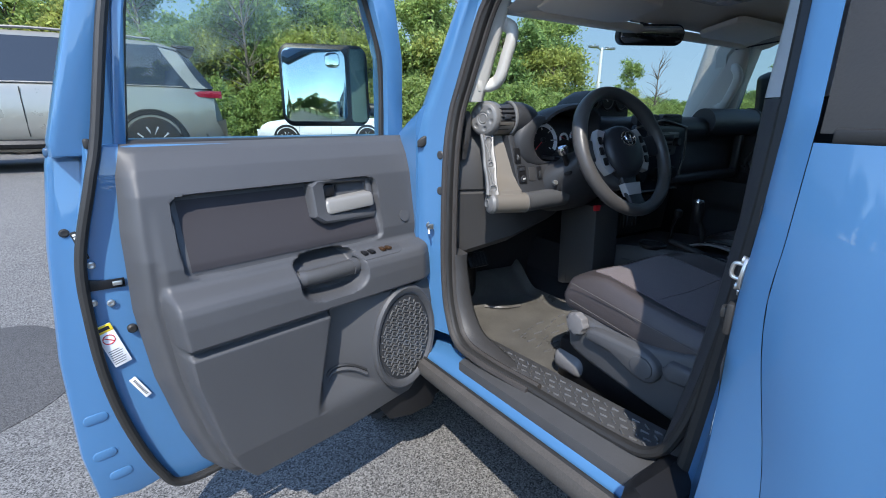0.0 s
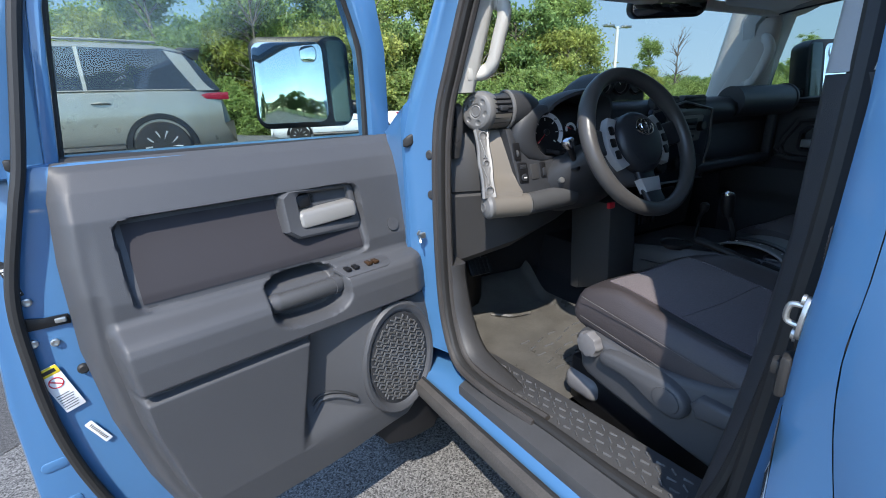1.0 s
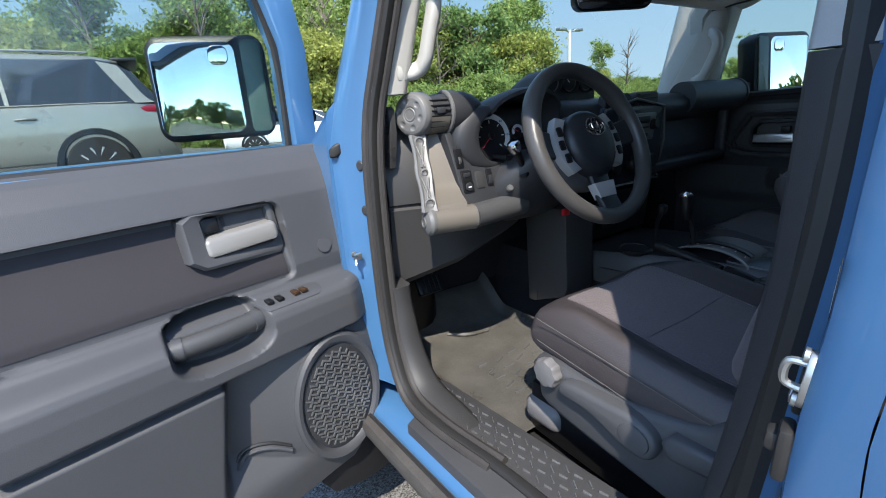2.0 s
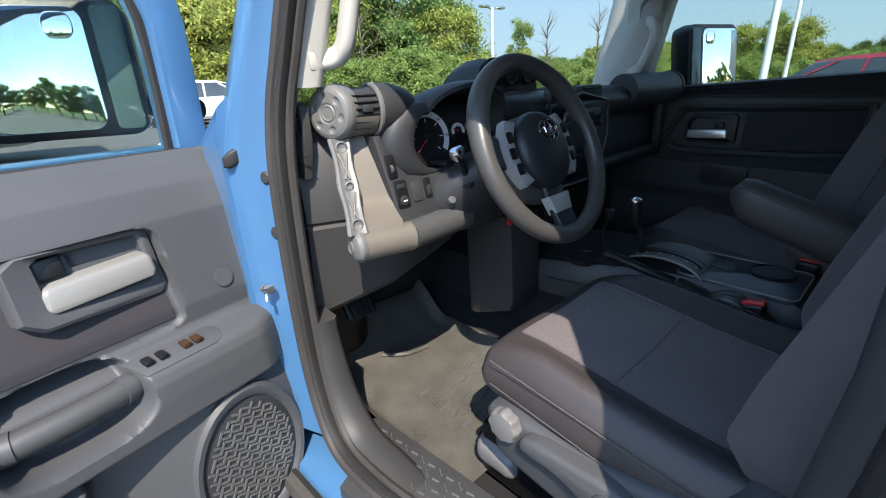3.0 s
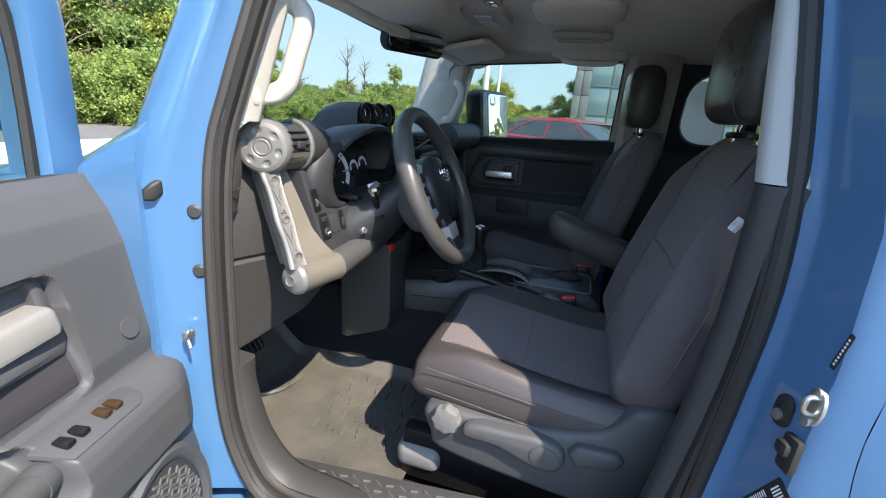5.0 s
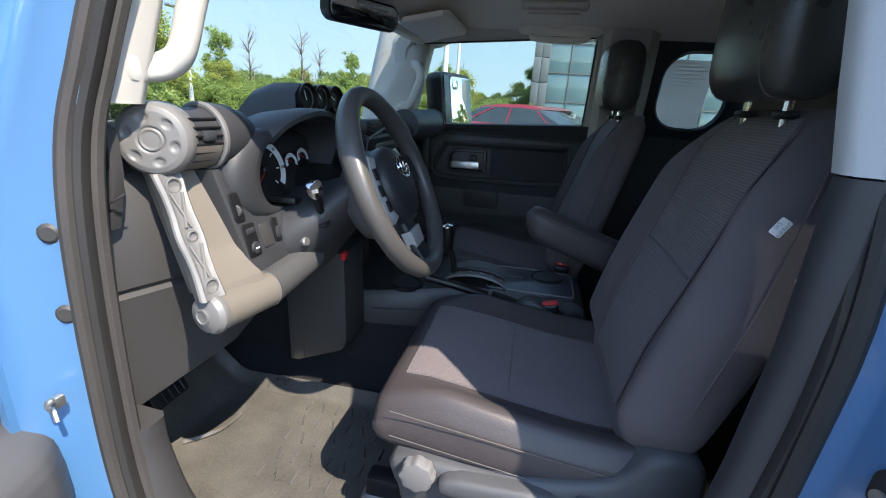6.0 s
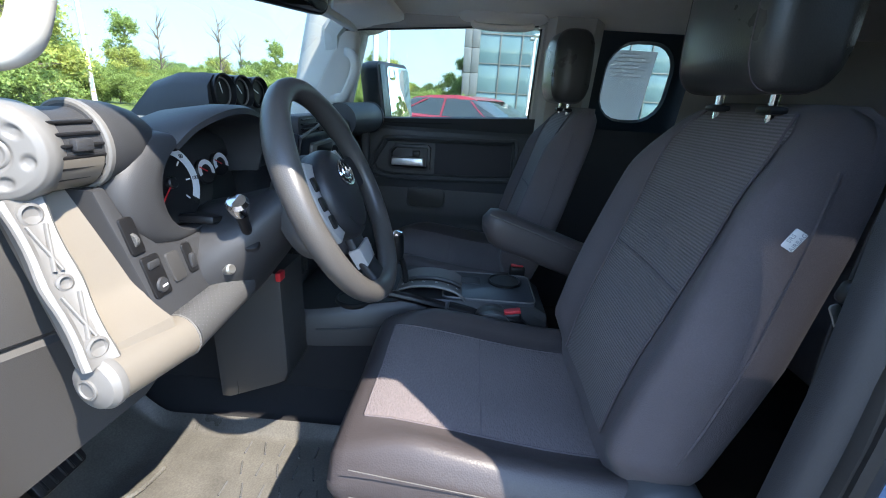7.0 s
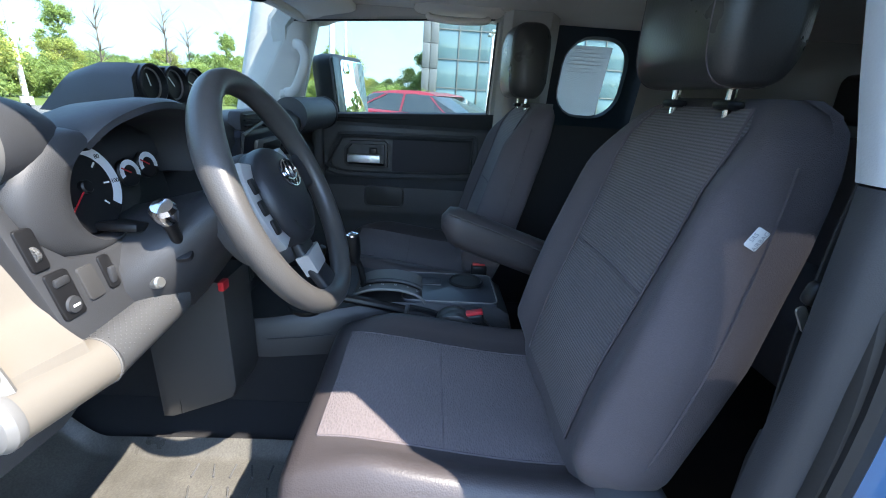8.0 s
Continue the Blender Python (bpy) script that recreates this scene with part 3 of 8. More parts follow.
part("belt_pillar_trim", loft([[Vector((x + 0.08 * k, y + 0.02 * k, z)) for x, y in BELT_RING] for z, k in ((1.328, 0.0), (1.4, 0.25), (1.55, 0.70), (1.66, 0.95))]), SHADED_TRIM, car, "pale grey pillar trim", 50)
part("lower_pillar_trim", loft([[Vector((x - 0.002, y + dy, z)) for x, y in BELT_RING] for z, dy in ((0.60, 0.075), (0.70, 0.055), (0.85, 0.030), (1.0, 0.012), (1.15, 0.0), (1.326, -0.001))]), DARK_PLASTIC, car, "dark grey lower pillar trim", 50)
part("rear_door_panel", grid(20, 16, lambda u, v: Vector((-0.765 + 0.05 * math.sin(v * math.pi) ** 0.5 * step(0, 0.08, u) - 0.0, -0.925 - 0.75 * u, 0.60 + 0.70 * v))), DARK_PLASTIC, car, "dark grey inner panel of the closed rear door")
part("rear_door_armrest", loft([[Vector((x + g, y, z)) for x, z in ((-0.765, 0.66), (-0.728, 0.67), (-0.715, 0.72), (-0.713, 1.03), (-0.718, 1.070), (-0.735, 1.088), (-0.765, 1.092))] for y, g in ((-0.930, -0.012), (-0.935, -0.004), (-0.950, 0.0), (-1.10, 0.0), (-1.55, 0.0))]), TAUPE_PLASTIC, car, "grey ledge of the rear door's inner panel", 50)
part("side_trim", join(grid(10, 10, lambda u, v: Vector((0.742 - 0.06 * v, -0.885 - 1.72 * u, 0.50 + 0.79 * v)))), DARK_PLASTIC, car)


def quarter_frame(u, v, h):
    return Vector((0.725 - 0.10 * (v / 0.36) - h, -1.185 - u, 1.462 + v))


rings = []
for pts, h in ((rrect(0.44, 0.46, 0.06, 5), 0.010), (rrect(0.38, 0.41, 0.12, 5), 0.022), (rrect(0.250, 0.285, 0.10, 5), 0.020), (rrect(0.232, 0.266, 0.09, 5), 0.004)):
    rings.append([quarter_frame(u, v, h) for u, v in pts])
part("quarter_window_frame", loft(rings, caps=False), mat("dark_teal_frame", (0.014, 0.030, 0.042), 0.4, var=0.1), car, "dark rounded quarter-window frame")
q = part("quarter_glass", plate(rrect(0.27, 0.30, 0.09), 0.002, -0.002, quarter_frame, 0.001), PANE, car)
q.visible_shadow = False
sheet = part("paper_sheet", plate([(-0.125, -0.14), (0.050, -0.14), (0.056, 0.112), (-0.125, 0.112)], 0.001, 0.0018, quarter_frame, 0.0002), PAPER, car, "price sheet of paper stuck on the quarter glass")
bars([(-0.10 + 0.02 * (k % 2), 0.10 - 0.013 * k, -0.01 + 0.012 * ((k * 7) % 5), 0.1025 - 0.013 * k) for k in range(7)], lambda u, v, h: quarter_frame(u, v, 0.0020 + h), 0.0002, sheet, mat("faint_print", (0.70, 0.68, 0.66), 0.8, var=0.05))
part("roof_side_trim", rbox((0.665, -1.7, 1.655), (0.10, 1.55, 0.04), 0.015), HEADLINER, car)
part("roof_side_trim", rbox((0.672, -0.52, 1.645), (0.07, 0.80, 0.035), 0.012), HEADLINER, car)
part("side_lining", grid(10, 8, lambda u, v: Vector((0.715 - 0.09 * v, -1.36 - 1.28 * u, 1.28 + 0.36 * v))), TRIM_BEIGE, car, "pale grey rear side lining")
part("side_lining", grid(10, 8, lambda u, v: Vector((-0.735 + 0.09 * v, -2.0 - 0.65 * u, 1.28 + 0.36 * v))), TRIM_BEIGE, car, "pale grey rear side lining")
part("tailgate_trim", loft([tail_ring(0.72, 0.55, 1.65, -2.66), tail_ring(0.52, 1.20, 1.56, -2.66), tail_ring(0.52, 1.20, 1.56, -2.70)], caps=False), TRIM_BEIGE, car, "pale grey tailgate trim")
part("side_trim", grid(10, 10, lambda u, v: Vector((-0.755 + 0.03 * v, -1.60 - 1.05 * u, 0.55 + 0.74 * v))), DARK_PLASTIC, car)
part("right_lower_side", grid(16, 10, lambda u, v: Vector((0.90 + 0.02 * math.sin(v * math.pi), 0.05 - 2.75 * u, 0.48 + 0.77 * v))), BLUE, car)
part("right_quarter_skin", grid(8, 8, lambda u, v: Vector((0.88 - 0.10 * v, -1.60 - 1.1 * u, 1.25 + 0.42 * v))), BLUE, car)

# striker, bump stop and stickers on the jamb


def on_jamb(z, k, out=0.0):
    p, a, b = jamb_at(z, k), jamb_at(z, k + 0.02), jamb_at(z + 0.01, k)
    n = (a - p).cross(b - p).normalized()
    n = n if n.x < 0 else -n
    return p + n * out, n


p, n = on_jamb(1.105, 0.84)
m = aim(p, n)
st = part("striker", join(plate(ellipse(0.026, 0.046, 20), 0, 0.004, lay(m), 0.001), tube([(m @ Vector((0.002, 0.013, 0.002))), (m @ Vector((0.002, 0.011, 0.014))), (m @ Vector((0.002, -0.005, 0.014))), (m @ Vector((0.002, -0.008, 0.002)))], 0.0030, 8, 5, up=(1, 0, 0))), STEEL, car, "zinc-plated door striker")
for dy in (0.018, -0.018):
    part("screw", turned([(0.006, 0.004), (0.006, 0.007), (0.001, 0.008)], m @ Matrix.Translation((0, dy, 0)), 12), STEEL, st)
p, n = on_jamb(1.075, 0.58)
m = aim(p, n)
stop = part("bump_stop", plate(rrect(0.026, 0.040, 0.012), 0, 0.006, lay(m), 0.003), RUBBER, car)
part("plug", turned([(0.007, 0.005), (0.007, 0.009), (0.001, 0.010)], m @ Matrix.Translation((0, -0.006, 0)), 14), STEEL, stop)
p, n = on_jamb(1.040, 0.82)
m = aim(p, n)
w = join(rbox((0, 0, 0.005), (0.024, 0.046, 0.010), 0.004, 2), rbox((-0.002, 0.006, 0.011), (0.018, 0.018, 0.014), 0.005, 2))
bmesh.ops.transform(w, verts=w.verts, matrix=m)
part("rubber_wedge", w, RUBBER, car)
p, n = on_jamb(0.955, 0.78, 0.0008)
m = aim(p, n) @ Matrix.Rotation(radians(-28), 4, "Z")
lab = part("data_label", plate(rrect(0.045, 0.085, 0.003), 0, 0.0005, lay(m), 0.0001), INK, car, "black and white data label")
bars([(-0.019 + 0.0096 * j + 0.001 * ((k * j) % 3), -0.038 + 0.0042 * k, -0.0125 + 0.0096 * j + 0.0012 * ((k + j) % 3), -0.0360 + 0.0042 * k) for k in range(11) for j in range(4)] + [(-0.016 + 0.0035 * j, 0.018, -0.0142 + 0.0035 * j, 0.034) for j in range(10)], lambda u, v, h: m @ Vector((u, v, 0.0006 + h)), 0.0002, lab, WHITE)
p, n = on_jamb(0.872, 0.60, 0.0008)
m2 = aim(p, n) @ Matrix.Rotation(radians(-38), 4, "Z")
lab = part("tyre_label", plate(rrect(0.055, 0.06, 0.003), 0, 0.0005, lay(m2), 0.0001), WHITE, car, "white data label")
bars([(-0.022, -0.024 + 0.0055 * k, 0.008 + 0.005 * (k % 3), -0.0225 + 0.0055 * k) for k in range(9)], lambda u, v, h: m2 @ Vector((u, v, 0.0006 + h)), 0.0002, lab, INK)
p, n = on_jamb(1.175, 0.86, 0.0008)
m3 = aim(p, n) @ Matrix.Rotation(radians(-12), 4, "Z")
lab = part("code_label", plate(rrect(0.007, 0.046, 0.002), 0, 0.0005, lay(m3), 0.0001), INK, car)
bars([(-0.0013, -0.018 + 0.0046 * k, 0.0013, -0.0152 + 0.0046 * k) for k in range(8)], lambda u, v, h: m3 @ Vector((u, v, 0.0006 + h)), 0.0002, lab, WHITE)

# ---- roof fittings ----


def sun_visor(cx, name_label):
    v = thing("sun_visor", (cx, -0.20, 1.61), name_label, "sun visor", "sun visors")
    out = [(-0.19, -0.07), (-0.17, -0.085), (0.17, -0.085), (0.19, -0.07), (0.19, 0.05), (0.13, 0.075), (-0.15, 0.075), (-0.19, 0.055)]
    part("panel", plate(out, 0, -0.018, lambda a, b, h: Vector((cx + a, -0.235 + b, 1.632 + h - 0.14 * (b + 0.08) * 1.3)), 0.006), HEADLINER, v, sharp=45)
    part("pivot", tube([(cx - 0.17, -0.165, 1.628), (cx + 0.12, -0.165, 1.625)], 0.006, 8, 1), TRIM_BEIGE, v)
    return v


v = sun_visor(-0.40, "pale cloth sun visor with a yellow warning label")
lab = part("warning_label", plate(rrect(0.075, 0.035, 0.003), 0, -0.0005, lambda a, b, h: Vector((-0.36 + a, -0.25 + b, 1.6125 + h - 0.18 * b)), 0.0001), YELLOW, v)
bars([(-0.032, -0.012 + 0.008 * k, 0.02 + 0.004 * (k % 3), -0.0085 + 0.008 * k) for k in range(4)], lambda a, b, h: Vector((-0.36 + a, -0.25 + b, 1.6118 - h - 0.18 * b)), 0.0003, lab, INK)
v = sun_visor(0.40, "pale cloth sun visor folded against the roof")
part("visor_mirror_lid", plate(rrect(0.12, 0.07, 0.008), 0, -0.004, lambda a, b, h: Vector((0.36 + a, -0.245 + b, 1.612 + h - 0.18 * b)), 0.001), TRIM_BEIGE, v)

mir = thing("rear_view_mirror", (-0.02, -0.17, 1.54), "black rear-view mirror hung below the windscreen header", "mirror", move=(-0.015, 0.035, 0.028))
mm = aim((-0.02, -0.19, 1.545), (-0.45, -0.85, -0.12))
part("housing", plate(rrect(0.235, 0.068, 0.030, 6), -0.030, 0.004, lay(mm), 0.006), BLACK, mir)
part("mirror_glass", plate(rrect(0.222, 0.056, 0.025, 6), 0.003, 0.0055, lay(mm), 0.001), MIRROR, mir)
part("stalk", join(tube([(-0.02, -0.165, 1.555), (-0.02, -0.15, 1.60), (-0.02, -0.14, 1.625)], 0.014, 10), rbox((-0.02, -0.13, 1.612), (0.06, 0.05, 0.035), 0.012, 3)), BLACK, mir)

lamp = thing("map_light", (-0.10, -0.40, 1.66), "chrome-rimmed map light set in the headliner", "lamp")
lm = aim((-0.19, -0.41, 1.662), (0, 0, -1))
part("bezel", plate(rrect(0.075, 0.045, 0.018, 5), -0.01, 0.012, lay(lm), 0.004), TRIM_BEIGE, lamp)
part("lens", plate(rrect(0.045, 0.026, 0.010, 5), 0.008, 0.016, lay(lm), 0.003), CHROME, lamp)
hnd = thing("roof_handle", (0.60, -0.66, 1.62), "pale folding roof handle over the passenger door", "handle")
part("base", plate(rrect(0.30, 0.075, 0.035, 6), 0, 0.012, lay(aim((0.565, -0.66, 1.645), (-0.35, 0, -1), (0, 0, 1)) @ Matrix.Rotation(radians(0), 4, "Z") @ Matrix.Identity(4)), 0.006), HEADLINER, hnd)
part("grip", tube([(0.60, -0.56, 1.630), (0.575, -0.57, 1.612), (0.57, -0.66, 1.606), (0.575, -0.75, 1.612), (0.60, -0.76, 1.630)], 0.011, 10), HEADLINER, hnd)

# dark cover at the rear end of the sill
part("sill_end_cover", loft([[Vector((x, y, sill_z(-0.85) + z)) for y, z in ((-0.850 - g, -0.11), (-0.842 - g, -0.03), (-0.848 - g, 0.020), (-0.862 - g, 0.040), (-0.885, 0.048), (-0.93, 0.030), (-0.94, -0.11))] for x, g in ((-0.80, 0.0), (-0.88, 0.002), (-0.915, 0.006), (-0.930, 0.014), (-0.936, 0.026))]), BLACK, car, "scuffed black cover at the sill end", 40)
# ceiling fittings
dome = part("map_lamp", loft([[Vector((x, -0.36 + y, 1.668 - d)) for x, y in rrect(0.20 * k, 0.13 * k, 0.03, 4)] for k, d in ((1.0, -0.01), (1.0, 0.012), (0.92, 0.020), (0.5, 0.022))]), TRIM_BEIGE, car, "pale overhead map lamp", 40)
part("lamp_lens", rbox((0.04, -0.36, 1.645), (0.06, 0.05, 0.006), 0.002), GAUGE, dome)
part("lamp_lens", rbox((-0.04, -0.36, 1.645), (0.06, 0.05, 0.006), 0.002), GAUGE, dome)
part("ceiling_pad", loft([[Vector((-0.04 + x, -0.62 + y, 1.668 - d)) for x, y in rrect(0.30 * k, 0.24 * k, 0.09, 6)] for k, d in ((1.0, -0.005), (1.0, 0.010), (0.94, 0.016), (0.5, 0.017))]), HEADLINER, car, "pale raised ceiling pad", 50)
part("ceiling_grip", join(rbox((0.21, -0.63, 1.648), (0.05, 0.19, 0.02), 0.008, 3), rbox((0.215, -0.63, 1.634), (0.022, 0.15, 0.012), 0.005, 2)), TRIM_BEIGE, car, "pale ceiling grip")
part("kick_panel", grid(6, 8, lambda u, v: Vector((0.735, 0.38 - 0.50 * u, 0.49 + 0.75 * v))), CARPET, car)
part("side_rail", grid(8, 20, lambda u, v: Vector((jamb_at(1.63, 1.0).x + (-0.757 - jamb_at(1.63, 1.0).x) * u, -0.895 - 1.8 * v, 1.628 + 0.075 * math.sin(u * math.pi / 2)))), BLUE, car)
part("seal_lip", tube([jamb_at(z, 0.13) + Vector((-0.002, 0.004, 0)) for z in (0.64, 0.75, 0.9, 1.05, 1.2, 1.35, 1.5, 1.62)], 0.013, 8, 4, up=(1, 0.3, 0), flat=0.7), RUBBER, car, "brown-black rubber lip beside the seal")
part("hinge_gaiter", tube([(-0.870, 0.034, 1.236), (-0.860, 0.012, 1.238), (-0.848, -0.003, 1.240)], 0.006, 8, 3, up=(0, 0, 1)), RUBBER, car, "black rubber strip by the upper hinge")

# ---- outside: ground ----


def speckle(m, scale, low, high):
    """Adds pale and dark stone grains to a surface."""
    nt = m.node_tree
    b = nt.nodes["Principled BSDF"]
    src = b.inputs["Base Color"].links[0].from_socket
    v = nt.nodes.new("ShaderNodeTexVoronoi")
    v.inputs["Scale"].default_value = scale
    nt.links.new(nt.nodes["Texture Coordinate"].outputs["Object"], v.inputs["Vector"])
    sep = nt.nodes.new("ShaderNodeSeparateColor")
    nt.links.new(v.outputs["Color"], sep.inputs[0])
    mr = nt.nodes.new("ShaderNodeMapRange")
    mr.inputs[3].default_value, mr.inputs[4].default_value = low, high
    nt.links.new(sep.outputs[0], mr.inputs[0])
    hsv = nt.nodes.new("ShaderNodeHueSaturation")
    nt.links.new(mr.outputs[0], hsv.inputs["Value"])
    nt.links.new(src, hsv.inputs["Color"])
    nt.links.new(hsv.outputs[0], b.inputs["Base Color"])
    return m


ASPHALT = mat("asphalt", (0.108, 0.105, 0.101), 0.85, var=0.22, vscale=0.9, grain=130, bump=0.5, kind="cells", depth=0.003)
GRASS = mat("grass_verge", (0.12, 0.17, 0.035), 0.9, var=0.35, vscale=0.6, grain=18, bump=0.5, depth=0.02)
PALE = mat("new_asphalt_patch", (0.075, 0.073, 0.072), 0.85, var=0.2, vscale=2, grain=140, bump=0.4, kind="cells", depth=0.003)

speckle(ASPHALT, 210, 0.25, 2.3)
speckle(PALE, 300, 0.4, 1.7)


def rise(x, y):
    """The car park climbs a little ahead of the car."""
    return 0.55 * step(2.4, 6.2, y) * step(6.0, -1.0, x)


def ground_sheet(u, v):
    r = 0.05 + 900 * u ** 4
    a = 2 * math.pi * v
    x, y = r * math.cos(a), r * math.sin(a)
    return Vector((x, y, rise(x, y) - 0.08 * step(1.0, 5.0, y)))


struct("ground", grid(40, 48, ground_sheet), GRASS, "green grass verge out to the horizon", "ground")


def car_park(u, v):
    y = -40 + 59 * v
    x = -40 + (66 - 0.5 * max(0.0, y + 2)) * u
    return Vector((x, y, 0.02 + rise(x, y)))


struct("car_park", grid(110, 118, car_park), ASPHALT, "grey sunlit asphalt car park", "car park")
blob = [(p.x, p.y) for p in smooth_path([(-2.75, 2.3, 0), (-2.35, 2.2, 0), (-2.1, 1.6, 0), (-2.2, 1.15, 0), (-2.7, 0.9, 0), (-3.4, 1.1, 0), (-3.5, 2.0, 0)], 5, True)]
struct("asphalt_patch", plate(blob, 0.0, 0.024, lambda u, v, h: Vector((u, v, h)), 0.003), PALE, "darker repaired asphalt patch", "ground patch")

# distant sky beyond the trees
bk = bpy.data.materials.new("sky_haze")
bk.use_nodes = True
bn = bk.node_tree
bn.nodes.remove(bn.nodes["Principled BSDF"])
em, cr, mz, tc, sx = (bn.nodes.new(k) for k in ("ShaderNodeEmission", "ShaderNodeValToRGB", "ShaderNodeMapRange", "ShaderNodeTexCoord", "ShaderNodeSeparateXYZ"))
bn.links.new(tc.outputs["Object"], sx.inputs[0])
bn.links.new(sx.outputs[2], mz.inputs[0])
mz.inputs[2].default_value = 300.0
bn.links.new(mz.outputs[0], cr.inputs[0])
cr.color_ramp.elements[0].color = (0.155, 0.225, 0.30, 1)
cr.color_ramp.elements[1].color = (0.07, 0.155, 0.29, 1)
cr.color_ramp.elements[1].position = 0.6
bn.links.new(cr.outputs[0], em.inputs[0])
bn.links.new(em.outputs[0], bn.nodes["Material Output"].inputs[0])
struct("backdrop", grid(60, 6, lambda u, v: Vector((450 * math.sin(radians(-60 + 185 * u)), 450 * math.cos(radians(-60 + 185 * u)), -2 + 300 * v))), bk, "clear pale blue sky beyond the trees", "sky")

# ---- trees ----


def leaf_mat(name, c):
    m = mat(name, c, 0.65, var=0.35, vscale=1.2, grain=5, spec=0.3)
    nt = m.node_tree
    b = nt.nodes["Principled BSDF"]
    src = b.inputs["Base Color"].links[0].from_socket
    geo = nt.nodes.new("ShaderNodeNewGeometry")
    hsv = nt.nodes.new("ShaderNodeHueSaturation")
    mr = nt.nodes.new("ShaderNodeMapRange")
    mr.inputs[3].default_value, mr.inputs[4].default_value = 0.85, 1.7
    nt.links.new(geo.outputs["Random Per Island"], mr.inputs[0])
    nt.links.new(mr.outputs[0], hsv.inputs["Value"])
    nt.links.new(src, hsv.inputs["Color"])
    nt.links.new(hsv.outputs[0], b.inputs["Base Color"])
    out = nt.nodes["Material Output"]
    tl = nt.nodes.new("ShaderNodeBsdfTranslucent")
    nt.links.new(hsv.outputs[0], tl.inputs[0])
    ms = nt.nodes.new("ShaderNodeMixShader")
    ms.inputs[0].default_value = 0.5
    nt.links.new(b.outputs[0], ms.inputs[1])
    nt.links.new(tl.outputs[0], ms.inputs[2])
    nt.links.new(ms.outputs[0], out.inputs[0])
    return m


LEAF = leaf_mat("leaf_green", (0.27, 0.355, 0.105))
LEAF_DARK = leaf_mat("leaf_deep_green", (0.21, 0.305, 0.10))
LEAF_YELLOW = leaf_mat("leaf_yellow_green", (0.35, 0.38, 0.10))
BARK = mat("bark", (0.14, 0.115, 0.09), 0.9, var=0.3, vscale=8, grain=40, bump=0.6, depth=0.01)


def clump_mesh(rng, lobes, count, size):
    """Leaves scattered through and over a set of lobes (centre, radius)."""
    vs, fs = [], []
    for c, r in lobes:
        n = int(count * (r[0] * r[1] * r[2]) ** 0.6)
        for _ in range(n):
            d = Vector((rng.gauss(0, 1), rng.gauss(0, 1), rng.gauss(0, 1))).normalized()
            k = abs(rng.gauss(0, 0.62))
            p = Vector((c[0] + d.x * r[0] * k, c[1] + d.y * r[1] * k, c[2] + d.z * r[2] * k))
            a = Vector((rng.gauss(0, 1), rng.gauss(0, 1), rng.gauss(0, 1))).normalized()
            b = a.cross(Vector((rng.gauss(0, 1), rng.gauss(0, 1), rng.gauss(0, 1)))).normalized()
            s = size * rng.uniform(0.6, 1.4)
            i = len(vs)
            vs += [p - a * s, p + b * s * 0.45, p + a * s, p - b * s * 0.45]
            fs.append((i, i + 1, i + 2, i + 3))
    me = bpy.data.meshes.new("crown")
    me.from_pydata([tuple(v) for v in vs], [], fs)
    return me


